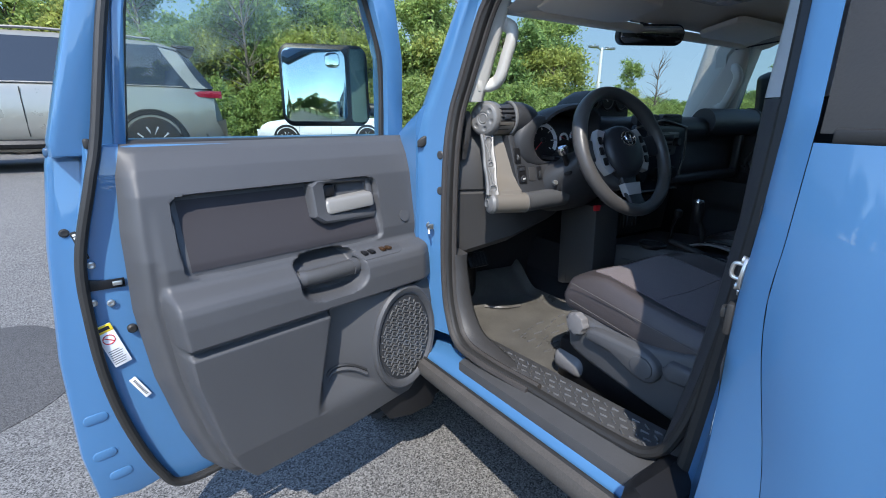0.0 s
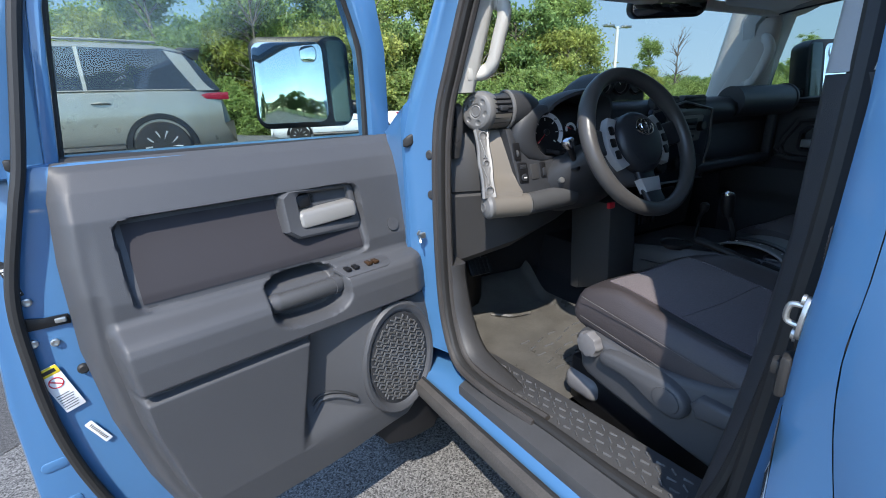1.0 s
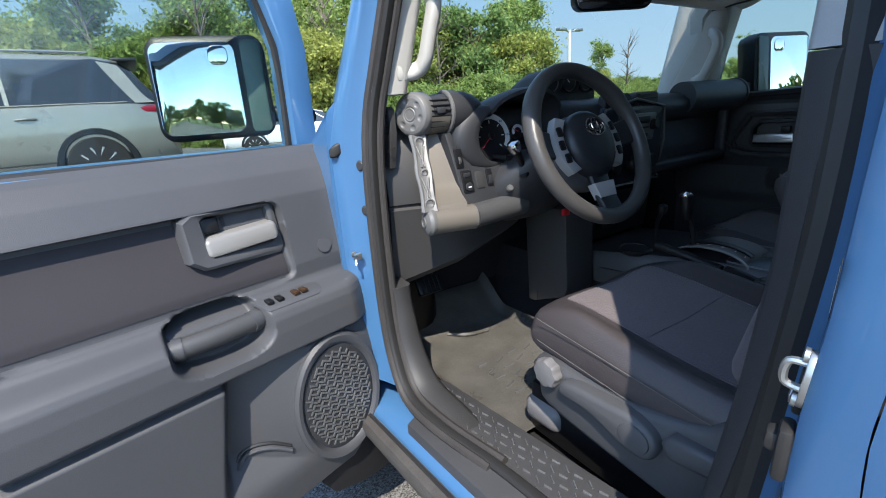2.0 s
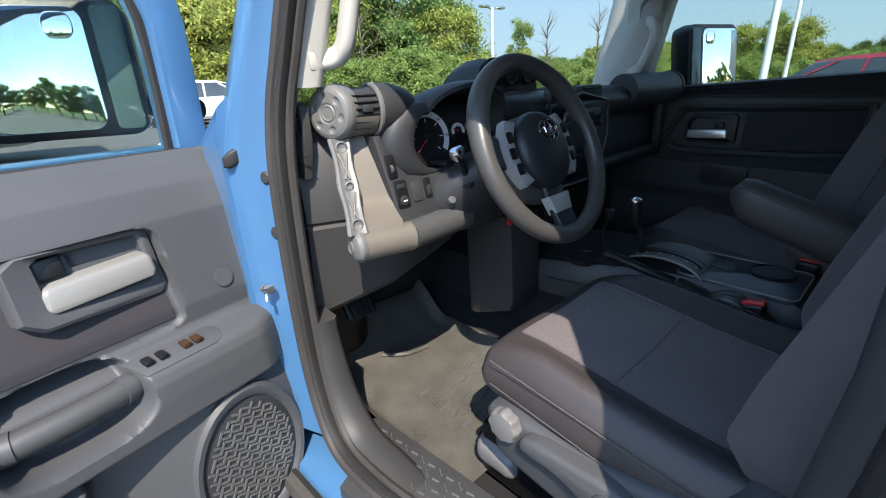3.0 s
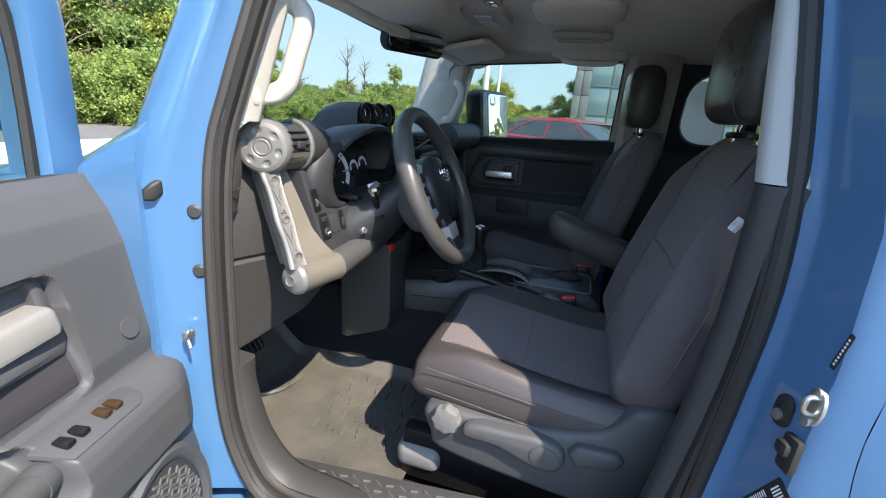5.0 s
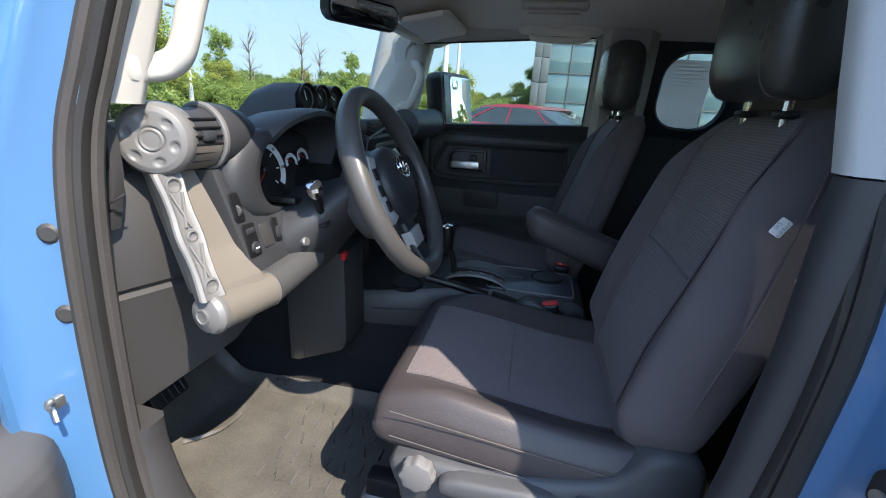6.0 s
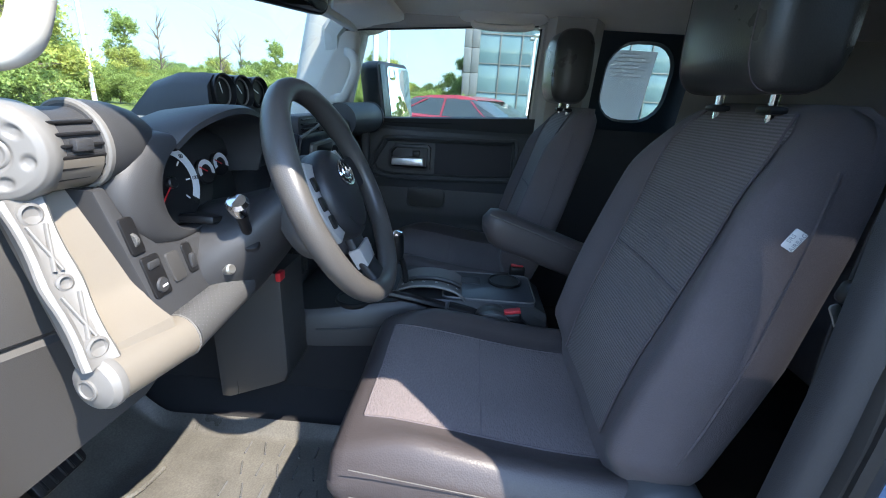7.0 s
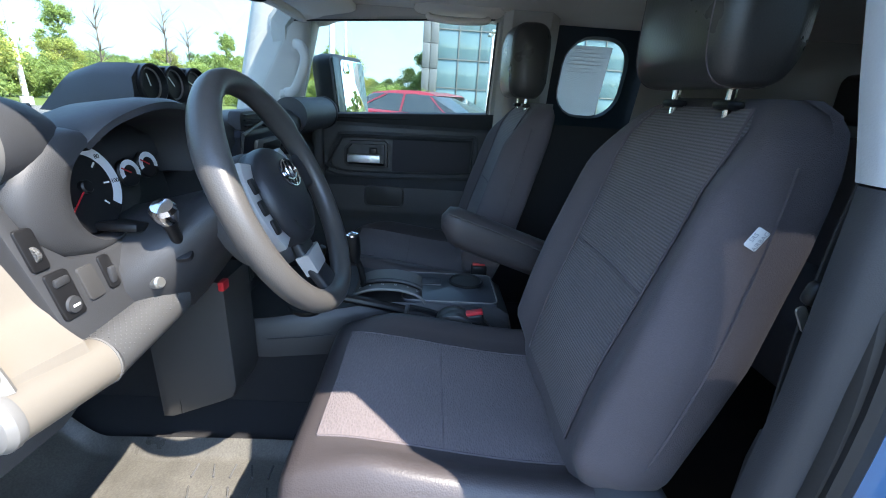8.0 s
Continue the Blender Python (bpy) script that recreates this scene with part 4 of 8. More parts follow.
def tree(seed, hgt, spread, leaf, label, low=0.25, dense=1500, size=0.085, bare=False):
    """A tapered trunk with limbs, and a crown of many leaves in uneven lobes; built at the origin."""
    rng = random.Random(seed)
    t = thing("tree", (0, 0, 0), label, "tree", "trees at the edge of the car park")
    top = Vector((rng.uniform(-0.3, 0.3), rng.uniform(-0.3, 0.3), hgt * (0.75 if not bare else 0.95)))
    path = smooth_path([(0, 0, -0.1), (rng.uniform(-0.1, 0.1), 0, hgt * 0.25), (top.x * 0.6, top.y * 0.6, hgt * 0.5), top], 4)
    sc = [max(0.12, 1 - 0.9 * i / len(path)) for i in range(len(path))]
    r0 = 0.022 * hgt
    wood = sweep(path, [(r0 * math.cos(2 * math.pi * k / 8), r0 * math.sin(2 * math.pi * k / 8)) for k in range(8)], up=(1, 0, 0), scale=sc)
    lobes = []
    for k in range(30):
        f = rng.uniform(low, 0.95)
        p = path[min(len(path) - 1, int(f * len(path)))]
        a = rng.uniform(0, 2 * math.pi)
        reach = spread * rng.uniform(0.35, 1.0) * (1.15 - 0.55 * f)
        e = p + Vector((math.cos(a) * reach, math.sin(a) * reach, hgt * rng.uniform(0.05, 0.22)))
        mid = p + (e - p) * 0.5 + Vector((0, 0, 0.1))
        r = r0 * 0.30
        wood = join(wood, sweep(smooth_path([p, mid, e], 3), [(r * math.cos(2 * math.pi * j / 5), r * math.sin(2 * math.pi * j / 5)) for j in range(5)], up=(0.3, 0.2, 1), scale=[1, 0.85, 0.7, 0.55, 0.4, 0.3, 0.2]))
        if bare:
            for _ in range(3):
                e2 = e + Vector((rng.uniform(-0.6, 0.6), rng.uniform(-0.6, 0.6), rng.uniform(0.1, 0.7)))
                wood = join(wood, sweep([mid + (e - mid) * rng.random(), e2], [(0.012 * math.cos(2 * math.pi * j / 4), 0.012 * math.sin(2 * math.pi * j / 4)) for j in range(4)], up=(0.3, 0.2, 1), scale=[1, 0.3]))
        s = spread * rng.uniform(0.14, 0.34)
        lobes.append((e, (s, s * rng.uniform(0.8, 1.2), s * rng.uniform(0.6, 0.95))))
        lobes.append((mid + Vector((rng.uniform(-0.4, 0.4), rng.uniform(-0.4, 0.4), rng.uniform(0, 0.5))), (s * 0.8, s * 0.8, s * 0.6)))
    part("trunk", wood, BARK, t, sharp=60)
    if not bare:
        me = clump_mesh(rng, lobes, dense, size)
        me.materials.append(leaf)
        c = new("crown", me)
        c.parent = t
    return t


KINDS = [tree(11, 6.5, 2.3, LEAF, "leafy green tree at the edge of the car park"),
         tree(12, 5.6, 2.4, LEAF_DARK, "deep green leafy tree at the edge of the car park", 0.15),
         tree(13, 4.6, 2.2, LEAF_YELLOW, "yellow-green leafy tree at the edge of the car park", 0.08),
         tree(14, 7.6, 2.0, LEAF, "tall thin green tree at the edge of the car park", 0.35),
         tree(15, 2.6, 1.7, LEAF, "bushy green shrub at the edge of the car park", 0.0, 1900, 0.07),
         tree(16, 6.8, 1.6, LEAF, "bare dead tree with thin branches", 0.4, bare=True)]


def place_tree(k, bearing, dist, scale=1.0, turn=0.0):
    """A tree by its bearing (degrees clockwise from straight ahead) and distance."""
    a = radians(bearing)
    m = pose(math.sin(a) * dist - 1.2, math.cos(a) * dist - 0.9, 0, 0, 0, turn) @ Matrix.Diagonal((scale, scale, scale, 1))
    o = copy_thing(KINDS[k], m)
    o.matrix_basis = m
    return o


rng = random.Random(5)
for b in range(-40, 47, 3):
    place_tree(rng.choice((0, 1, 2, 3, 2)), b + rng.uniform(-1, 1), rng.uniform(23, 27), rng.uniform(0.95, 1.25), rng.uniform(0, 360))
    place_tree(rng.choice((1, 0, 1)), b + rng.uniform(-1, 1), rng.uniform(29, 34), rng.uniform(1.05, 1.35), rng.uniform(0, 360))
for b in range(-40, 46, 2):
    place_tree(4, b + rng.uniform(-1, 1), rng.uniform(20.5, 22.5), rng.uniform(0.8, 1.2), rng.uniform(0, 360))
# the wood draws back towards the side of the car park, behind a thick hedge
for k in range(60):
    b = 46 + 44 * k / 59
    low = 1.0 if b < 80 else 0.72
    place_tree(rng.choice((4, 4, 2)), b + rng.uniform(-0.4, 0.4), rng.uniform(43, 48), rng.uniform(0.75, 1.10) * low * (1.0 if k % 2 else 0.8), rng.uniform(0, 360))
    if k % 2:
        place_tree(rng.choice((0, 1, 2)), b + rng.uniform(-0.6, 0.6), rng.uniform(50, 60), rng.uniform(0.58, 0.80) * low, rng.uniform(0, 360))
for k in range(26):
    place_tree(4, 45 + 1.7 * k + rng.uniform(-0.5, 0.5), rng.uniform(30, 34), rng.uniform(0.50, 0.72), rng.uniform(0, 360))
for b in range(92, 106, 3):
    place_tree(rng.choice((0, 1, 2)), b, rng.uniform(60, 70), rng.uniform(0.6, 0.9), rng.uniform(0, 360))
for b, d, s in ((8, 22, 0.95), (21, 22, 0.9), (34, 22, 0.9), (55.5, 44, 0.85), (61, 48, 0.95), (63, 50, 0.8), (80, 50, 0.7)):
    place_tree(5, b, d, s, b * 7)
for b, d, k in ((17, 20.5, 2), (19.5, 21, 2), (14.5, 21.5, 2)):
    place_tree(k, b, d, 1.05, b * 11)
for b, d, s in ((52.5, 48, 0.86), (66.5, 50, 0.75), (77.5, 46, 0.68), (88.3, 40, 0.66)):
    place_tree(3, b, d, s, b * 3)
for b in range(110, 320, 3):
    place_tree(rng.choice((0, 1, 2)), b, rng.uniform(36, 50), rng.uniform(0.8, 1.3), rng.uniform(0, 360))
for k in KINDS:
    for o in (*k.children_recursive, k):
        bpy.data.objects.remove(o)

# ---- lamp posts ----


def lamp_post(bearing, dist, hgt, r, label):
    a = radians(bearing)
    x, y = math.sin(a) * dist - 1.2, math.cos(a) * dist - 0.6
    p = thing("lamp_post", (x, y, 0), label, "lamp post", "car park lamp posts")
    part("pole", turned([(r * 2.2, 0), (r * 2.2, 0.3), (r * 1.05, 0.32), (r, 0.5), (r * 0.75, hgt)], aim((x, y, 0), (0, 0, 1)), 14), mat("pole_paint", (0.62, 0.62, 0.60), 0.45, 0.2, var=0.06), p)
    for s in (-1, 1):
        part("arm", tube([(x, y, hgt - 0.1), (x + s * 0.35, y, hgt)], r * 0.4, 6, 1), STEEL, p)
        part("head", rbox((x + s * 0.6, y, hgt + 0.02), (0.5, 0.3, 0.12), 0.03), STEEL, p)
    return p


lamp_post(49.8, 25, 4.6, 0.10, "pale steel lamp post")
lamp_post(78.1, 19, 7.5, 0.12, "pale steel lamp post")
lamp_post(79.6, 26, 7.5, 0.09, "pale steel lamp post")
lamp_post(96.6, 22, 4.1, 0.08, "pale steel lamp post")

# ---- parked cars ----


def parked_car(name, at, heading, paint, label, L=4.6, W=1.82, Hh=1.66, wb=2.70, sedan=False):
    """A parked car built from lofted side stations: body, glass, lights, wheels."""
    c = thing(name, at, label, "car", "cars parked nearby")
    M = Matrix.Translation(at) @ Matrix.Rotation(radians(heading), 4, "Z")     # local +y is the car's front

    def W3(x, y, z):
        return M @ Vector((x, y, z))

    hl, hw = L / 2, W / 2
    if sedan:
        belt, roof = 0.92, [(-1.55, 0.93), (-0.95, 1.32), (-0.45, Hh - 0.02), (0.15, Hh), (0.55, Hh - 0.05), (1.25, 1.02), (1.4, 0.93)]
        deck = [(-hl, 0.55), (-hl + 0.03, 0.88), (-hl + 0.15, 1.00), (-1.55, 1.02), (1.3, 0.99), (2.0, 0.88), (hl - 0.08, 0.72), (hl, 0.5)]
    else:
        belt, roof = 1.08, [(-hl + 0.12, 1.10), (-hl + 0.42, Hh - 0.12), (-hl + 0.75, Hh - 0.03), (-0.6, Hh), (0.1, Hh - 0.01), (0.62, Hh - 0.12), (1.25, 1.16), (1.38, 1.09)]
        deck = [(-hl, 0.5), (-hl + 0.02, 0.9), (-hl + 0.06, 1.10), (-1.4, 1.12), (1.3, 1.10), (1.9, 0.98), (hl - 0.12, 0.82), (hl, 0.55)]
    st = []
    n = 36
    for i in range(n + 1):
        y = -hl + L * i / n
        zt = curve(y, [(a, b) for a, b in deck])
        taper = 1 - 0.10 * step(0.75, 1.0, abs(y) / hl)
        w = hw * taper
        zb = 0.26 + 0.10 * step(0.85, 1.0, abs(y) / hl)
        st.append([W3(x, y, z) for x, z in ((-w * 0.86, zb), (-w * 0.97, zb + 0.12), (-w, zb + 0.30), (-w * 0.985, zt - 0.16), (-w * 0.95, zt - 0.04), (-w * 0.88, zt), (w * 0.88, zt), (w * 0.95, zt - 0.04), (w * 0.985, zt - 0.16), (w, zb + 0.30), (w * 0.97, zb + 0.12), (w * 0.86, zb))])
    body = part("body", loft(st), paint, c, sharp=35)
    cab = []
    y0, y1 = roof[0][0], roof[-1][0]
    for i in range(29):
        y = y0 + (y1 - y0) * i / 28
        zt = max(belt + 0.012, curve(y, roof))
        k = (zt - belt) / (Hh - belt)
        wt = hw * (0.90 - 0.18 * k)
        cab.append([W3(x, y, z) for x, z in ((-hw * 0.93, belt), (-wt, zt - 0.05 * k), (-wt + 0.07, zt), (wt - 0.07, zt), (wt, zt - 0.05 * k), (hw * 0.93, belt))])
    glassy = mat(name + "_window", (0.025, 0.034, 0.036) if sedan else (0.012, 0.014, 0.017), 0.06, var=0.02, rvar=0.02, spec=0.8)
    part("glasshouse", loft(cab), glassy, c, "dark reflective windows", 35)
    # painted roof and pillars
    def side(y, k, s):
        zt = max(belt + 0.012, curve(y, roof))
        kk = (zt - belt) / (Hh - belt)
        wt = hw * (0.90 - 0.18 * kk)
        return W3(s * (hw * 0.93 + (wt - hw * 0.93) * k + 0.008), y, belt + (zt - 0.05 * kk - belt) * k)
    rp = [roof[1][0] - (0.0 if sedan else 0.1), roof[-3][0] + 0.05]
    part("roof", loft([[W3(x, y, curve(y, roof) + dz) for x, dz in ((-hw * (0.725), -0.05), (-hw * 0.66, 0.014), (hw * 0.66, 0.014), (hw * 0.725, -0.05))] for i in range(15) for y in [rp[0] + (rp[1] - rp[0]) * i / 14]], caps=False), paint, c, sharp=40)
    for s in (-1, 1):
        if sedan:
            posts = ((-1.52, -0.55, 0.10), (-0.10, -0.10, 0.05), (1.30, 0.52, 0.07))
        else:
            posts = ((-hl + 0.30, -hl + 0.62, 0.22), (-0.62, -0.60, 0.04), (0.42, 0.38, 0.05), (1.30, 0.60, 0.07))
        for yb, yt, w in posts:
            pts = [[side(yb + (yt - yb) * k / 5 + d, k / 5, s) for d in (-w / 2, w / 2)] for k in range(6)]
            part("pillar", loft(pts, caps=False, closed=False), paint, c)
        if not sedan:
            part("roof_rail", tube([W3(s * hw * 0.66, yy, curve(yy, roof) + 0.05) for yy in (-1.5, -0.8, 0.0, 0.5)], 0.018, 6, 4), SILVER, c)
            part("side_chrome", tube([side(y, 0.03, s) for y in (-hl + 0.5, -1.0, 0.0, 1.2)], 0.012, 6, 3), SILVER, c)
        for y in ((-0.75, 0.35) if not sedan else (-0.55, 0.45)):
            part("door_handle", tube([W3(s * hw * 0.99, y - 0.10, belt - 0.14), W3(s * hw * 1.012, y, belt - 0.135), W3(s * hw * 0.99, y + 0.10, belt - 0.14)], 0.014, 6, 4), SILVER, c, "bright door handle")
        for y in (-0.05, 0.98) if not sedan else (-0.12, 0.95):
            part("door_gap", tube([W3(s * hw * 0.985, y, 0.45), W3(s * hw * 1.002, y, 0.65), W3(s * hw * 0.985, y, belt - 0.04)], 0.006, 5, 3), RUBBER, c)
        for yy in (-wb / 2, wb / 2):
            part("wheel_arch", loft([[W3(s * (hw * 0.99 + dx), yy + r * math.cos(a), 0.36 + r * math.sin(a)) for dx, r in ((-0.03, 0.34), (0.018, 0.37), (0.018, 0.43), (-0.02, 0.45))] for a in [math.pi * k / 14 for k in range(15)]], closed=False, caps=False), BLACK, c, "black wheel-arch moulding")
            m = aim(W3(s * (hw - 0.10), yy, 0.345), M.to_3x3() @ Vector((s, 0, 0)))
            part("arch_well", turned([(0.36, -0.1), (0.36, 0.085), (0.001, 0.085)], m, 24), BLACK, c)
            wh = part("wheel", turned([(0.235, 0.02), (0.24, 0.11), (0.225, 0.115), (0.215, 0.08), (0.001, 0.08)], m, 28), BLACK, c)
            part("tyre", turned([(0.23, 0.0), (0.33, 0.0), (0.345, 0.02), (0.345, 0.10), (0.33, 0.12), (0.24, 0.118)], m, 32), TYRE, wh)
            for k in range(10):
                a = 2 * math.pi * k / 10
                d1, d2 = a - 0.10, a + 0.10
                part("spoke", tube([m @ Vector((0.04 * math.cos(a), 0.04 * math.sin(a), 0.10)), m @ Vector((0.13 * math.cos(d1 if k % 2 else d2), 0.13 * math.sin(d1 if k % 2 else d2), 0.105)), m @ Vector((0.225 * math.cos(a), 0.225 * math.sin(a), 0.112))], 0.015, 5, 2), ALLOY, wh)
            part("hub_cap", turned([(0.045, 0.085), (0.045, 0.11), (0.001, 0.112)], m, 16), SILVER, wh)
        part("lower_cladding", tube([W3(s * hw * 0.97, -wb / 2 + 0.45, 0.36), W3(s * hw * 1.0, 0, 0.36), W3(s * hw * 0.97, wb / 2 - 0.45, 0.36)], 0.06, 8, 4), BLACK, c)
        tl = plate([(-0.20, -0.05), (0.14, -0.035), (0.20, 0.02), (0.10, 0.045), (-0.20, 0.05)], -0.02, 0.012, lambda u, v, h: W3(s * (hw * 0.925 + h), -hl + 0.20 + u * 0.9, (0.94 if sedan else 1.0) + v), 0.006)
        part("tail_light", tl, mat(name + "_tail_lens", (0.25, 0.012, 0.03), 0.15, var=0.05), c, "red tail light")
        part("head_light", plate(rrect(0.34, 0.10, 0.03), -0.02, 0.01, lambda u, v, h: W3(s * (hw * 0.80 + h) - u * 0.2, hl - 0.16 + u * 0.1 - abs(u) * 0.2, 0.74 + v), 0.006), WHITE, c, "pale headlight")
        part("wing_mirror", rbox(W3(s * (hw + 0.08), 0.95, belt + 0.06), (0.18, 0.16, 0.13), 0.04, 3), paint, c)
    if not sedan:
        part("rear_spoiler", rbox(W3(0, -hl + 0.42, Hh - 0.06), (1.2, 0.3, 0.05), 0.02, 2, Matrix.Rotation(radians(heading), 4, "Z")), BLACK, c)
    return c


SUV_PAINT = mat("champagne_silver_paint", (0.25, 0.243, 0.215), 0.30, 0.45, var=0.04, coat=0.6)
RED_PAINT = mat("red_paint", (0.27, 0.014, 0.026), 0.3, 0.1, var=0.04, coat=0.7)
WHITE_PAINT = mat("white_paint", (0.72, 0.72, 0.72), 0.3, var=0.04, coat=0.6)
DARK_PAINT = mat("dark_blue_paint", (0.03, 0.04, 0.06), 0.3, var=0.04, coat=0.6)
parked_car("parked_suv", (-3.05, 7.2, 0.02 + rise(-3.05, 7.2)), 90, SUV_PAINT, "champagne-silver SUV parked side-on in the car park", Hh=1.70)
parked_car("parked_suv", (-5.2, 10.8, 0.02 + rise(-5.2, 10.8)), 90, DARK_PAINT, "dark SUV parked behind the silver one")
parked_car("parked_sedan", (8.9, -0.45, 0.02), 150, RED_PAINT, "red sedan parked beside the blue car", 4.75, 1.84, 1.40, 2.75, True)
parked_car("parked_sedan", (3.6, 15.5, 0.02 + rise(3.6, 15.5)), 70, WHITE_PAINT, "white sedan parked across the car park", 4.7, 1.82, 1.47, 2.75, True)

# ---- building ----
bld = thing("office_building", (34, -12, 0), "grey panelled office building with a blue-green glass wall", "building")
WALLP = mat("grey_cladding", (0.115, 0.122, 0.130), 0.5, 0.1, var=0.06, vscale=0.5)
GLZ = mat("blue_green_glazing", (0.10, 0.165, 0.185), 0.10, 0.0, var=0.08, vscale=0.3, rvar=0.03)
for k in range(7):
    for j in range(2):
        part("wall_panel", rbox((30.0, -0.02 - 0.50 * j, 0.75 + 1.5 * k), (0.25, 0.48, 1.47), 0.02), WALLP, bld)
part("core_wall", rbox((36.2, -10.3, 5.2), (12.0, 20.4, 10.4), 0.05), WALLP, bld)
for k in range(6):
    for j in range(12):
        part("window_pane", rbox((30.05, -1.42 - 1.36 * j, 1.0 + 1.75 * k), (0.12, 1.30, 1.68), 0.01), GLZ, bld)
for j in range(13):
    part("mullion", rbox((29.97, -0.74 - 1.36 * j, 5.3), (0.10, 0.07, 10.6), 0.01), SILVER, bld)
for k in range(7):
    part("transom", rbox((29.97, -8.9, 0.12 + 1.75 * k), (0.09, 16.3, 0.07), 0.01), SILVER, bld)

# ---- the open front door ----
HINGE, ALONG, INWARD = Vector((-0.821, 0.113, 0)), Vector((-0.975, -0.222, 0)), Vector((0.222, -0.975, 0))


def D(d, h, z):
    """Along the door from its hinges, towards the cabin side, up."""
    return HINGE + ALONG * (d * 1.10) + INWARD * (h * 1.10) + Vector((0, 0, 0.943 + (z - 1.0) * 1.166))


def on_door(u, v, h):
    return D(u, h, v)


DARK_BLUE = mat("dark_blue_cap", (0.03, 0.07, 0.13), 0.5, var=0.1)
door = thing("front_door", (-0.86, 0.02, 0.5), "open blue front door with a dark grey inner panel", "door")
outer = [(-0.01, 1.255), (-0.035, 1.10), (-0.04, 0.75), (0.0, 0.56), (0.05, 0.515), (0.70, 0.495), (0.83, 0.48), (0.90, 0.50), (0.912, 0.62), (0.905, 0.84), (0.878, 1.07), (0.850, 1.22), (0.838, 1.262)]
part("outer_skin", plate(outer, -0.115, -0.075, on_door, 0.010), BLUE, door, sharp=40)
frame_out = [(0.0, 1.25), (-0.02, 1.10), (-0.02, 0.75), (0.02, 0.57), (0.10, 0.525), (0.62, 0.508), (0.755, 0.515), (0.80, 0.57), (0.835, 0.70), (0.850, 0.85), (0.850, 0.98), (0.835, 1.08), (0.808, 1.17), (0.795, 1.255)]
shell = part("shell", plate(frame_out, -0.080, 0.004, on_door, 0.012), BLUE, door, sharp=40)
# pressed ribs low on the door edge
for z in (0.70, 0.61, 0.55):
    part("pressed_rib", plate([(u + 0.872 - 0.02 * (z < 0.6), v + z) for u, v in rrect(0.045, 0.022, 0.010)], -0.076, -0.0725, on_door, 0.0025), BLUE, shell)
# window frame: rear post, front post, top rail
post_r = [(0.735, 1.235), (0.842, 1.235), (0.842, 1.262), (0.775, 1.47), (0.735, 1.60), (0.70, 1.655), (0.63, 1.655), (0.66, 1.60), (0.697, 1.48)]
part("window_post", plate(post_r, -0.085, -0.018, on_door, 0.008), BLUE, door, sharp=40)
part("window_post_trim", plate([(0.730, 1.24), (0.75, 1.24), (0.712, 1.48), (0.675, 1.60), (0.655, 1.60), (0.692, 1.48)], -0.030, -0.008, on_door, 0.004), BLUE, door)
post_f = [(0.035, 1.235), (0.092, 1.235), (0.088, 1.45), (0.135, 1.60), (0.10, 1.655), (0.055, 1.60), (0.030, 1.45)]
part("window_post", plate(post_f, -0.085, -0.018, on_door, 0.008), BLUE, door, sharp=40)
part("window_rail", plate([(0.06, 1.60), (0.70, 1.60), (0.66, 1.655), (0.10, 1.655)], -0.085, -0.018, on_door, 0.008), BLUE, door)
part("glass_channel", join(tube([D(0.098, -0.045, 1.24), D(0.094, -0.045, 1.45), D(0.14, -0.05, 1.60)], 0.009, 6, 4, up=tuple(INWARD)), tube([D(0.728, -0.045, 1.24), D(0.690, -0.045, 1.48), D(0.655, -0.05, 1.60)], 0.008, 6, 4, up=tuple(INWARD))), RUBBER, door, "black window channel")
pane = part("window_glass", plate([(0.09, 1.20), (0.73, 1.20), (0.69, 1.48), (0.655, 1.605), (0.14, 1.605), (0.092, 1.45)], -0.052, -0.048, on_door, 0.001), PANE, door, "clear raised window glass")
pane.visible_shadow = False
part("window_sill_strip", tube([D(0.05, -0.022, 1.246), D(0.40, -0.022, 1.250), D(0.745, -0.022, 1.254)], 0.010, 8, 3), RUBBER, door)
# weatherstrip round the door's rear and lower edge
part("door_edge_seal", tube([D(0.665, -0.01, 1.62), D(0.700, -0.008, 1.55), D(0.727, -0.004, 1.47), D(0.775, 0.012, 1.27), D(0.800, 0.018, 1.19), D(0.838, 0.016, 1.06), D(0.846, 0.016, 0.94), D(0.843, 0.016, 0.82), D(0.825, 0.016, 0.70), D(0.790, 0.016, 0.58), D(0.745, 0.014, 0.520), D(0.60, 0.012, 0.515), D(0.20, 0.012, 0.525)], 0.0105, 10, 7, up=tuple(INWARD)), RUBBER, door, "black rubber door weatherstrip")
part("corner_cap", rbox(D(0.79, 0.004, 1.258), (0.012, 0.014, 0.020), 0.004), RUBBER, door)
part("rubber_plug", turned([(0.0095, 0), (0.0095, 0.0015), (0.006, 0.003), (0.001, 0.002)], aim(D(0.848, -0.074, 1.095), INWARD), 18), RUBBER, door)
part("outer_corner_cap", rbox(D(0.838, -0.092, 1.240), (0.022, 0.030, 0.022), 0.007, 3), DARK_BLUE, door)


SPK_D, SPK_Z = 0.178, 0.732


def panel_edge(z):
    """Front and rear ends of the inner panel at a height."""
    f = curve(z, [(0.46, 0.16), (0.52, 0.115), (0.60, 0.075), (0.75, 0.035), (0.90, 0.022), (1.10, 0.02), (1.20, 0.035), (1.255, 0.06)])
    b = curve(z, [(0.46, 0.62), (0.50, 0.675), (0.55, 0.705), (0.65, 0.735), (0.80, 0.765), (0.95, 0.778), (1.10, 0.772), (1.20, 0.760), (1.255, 0.742)])
    return f, b


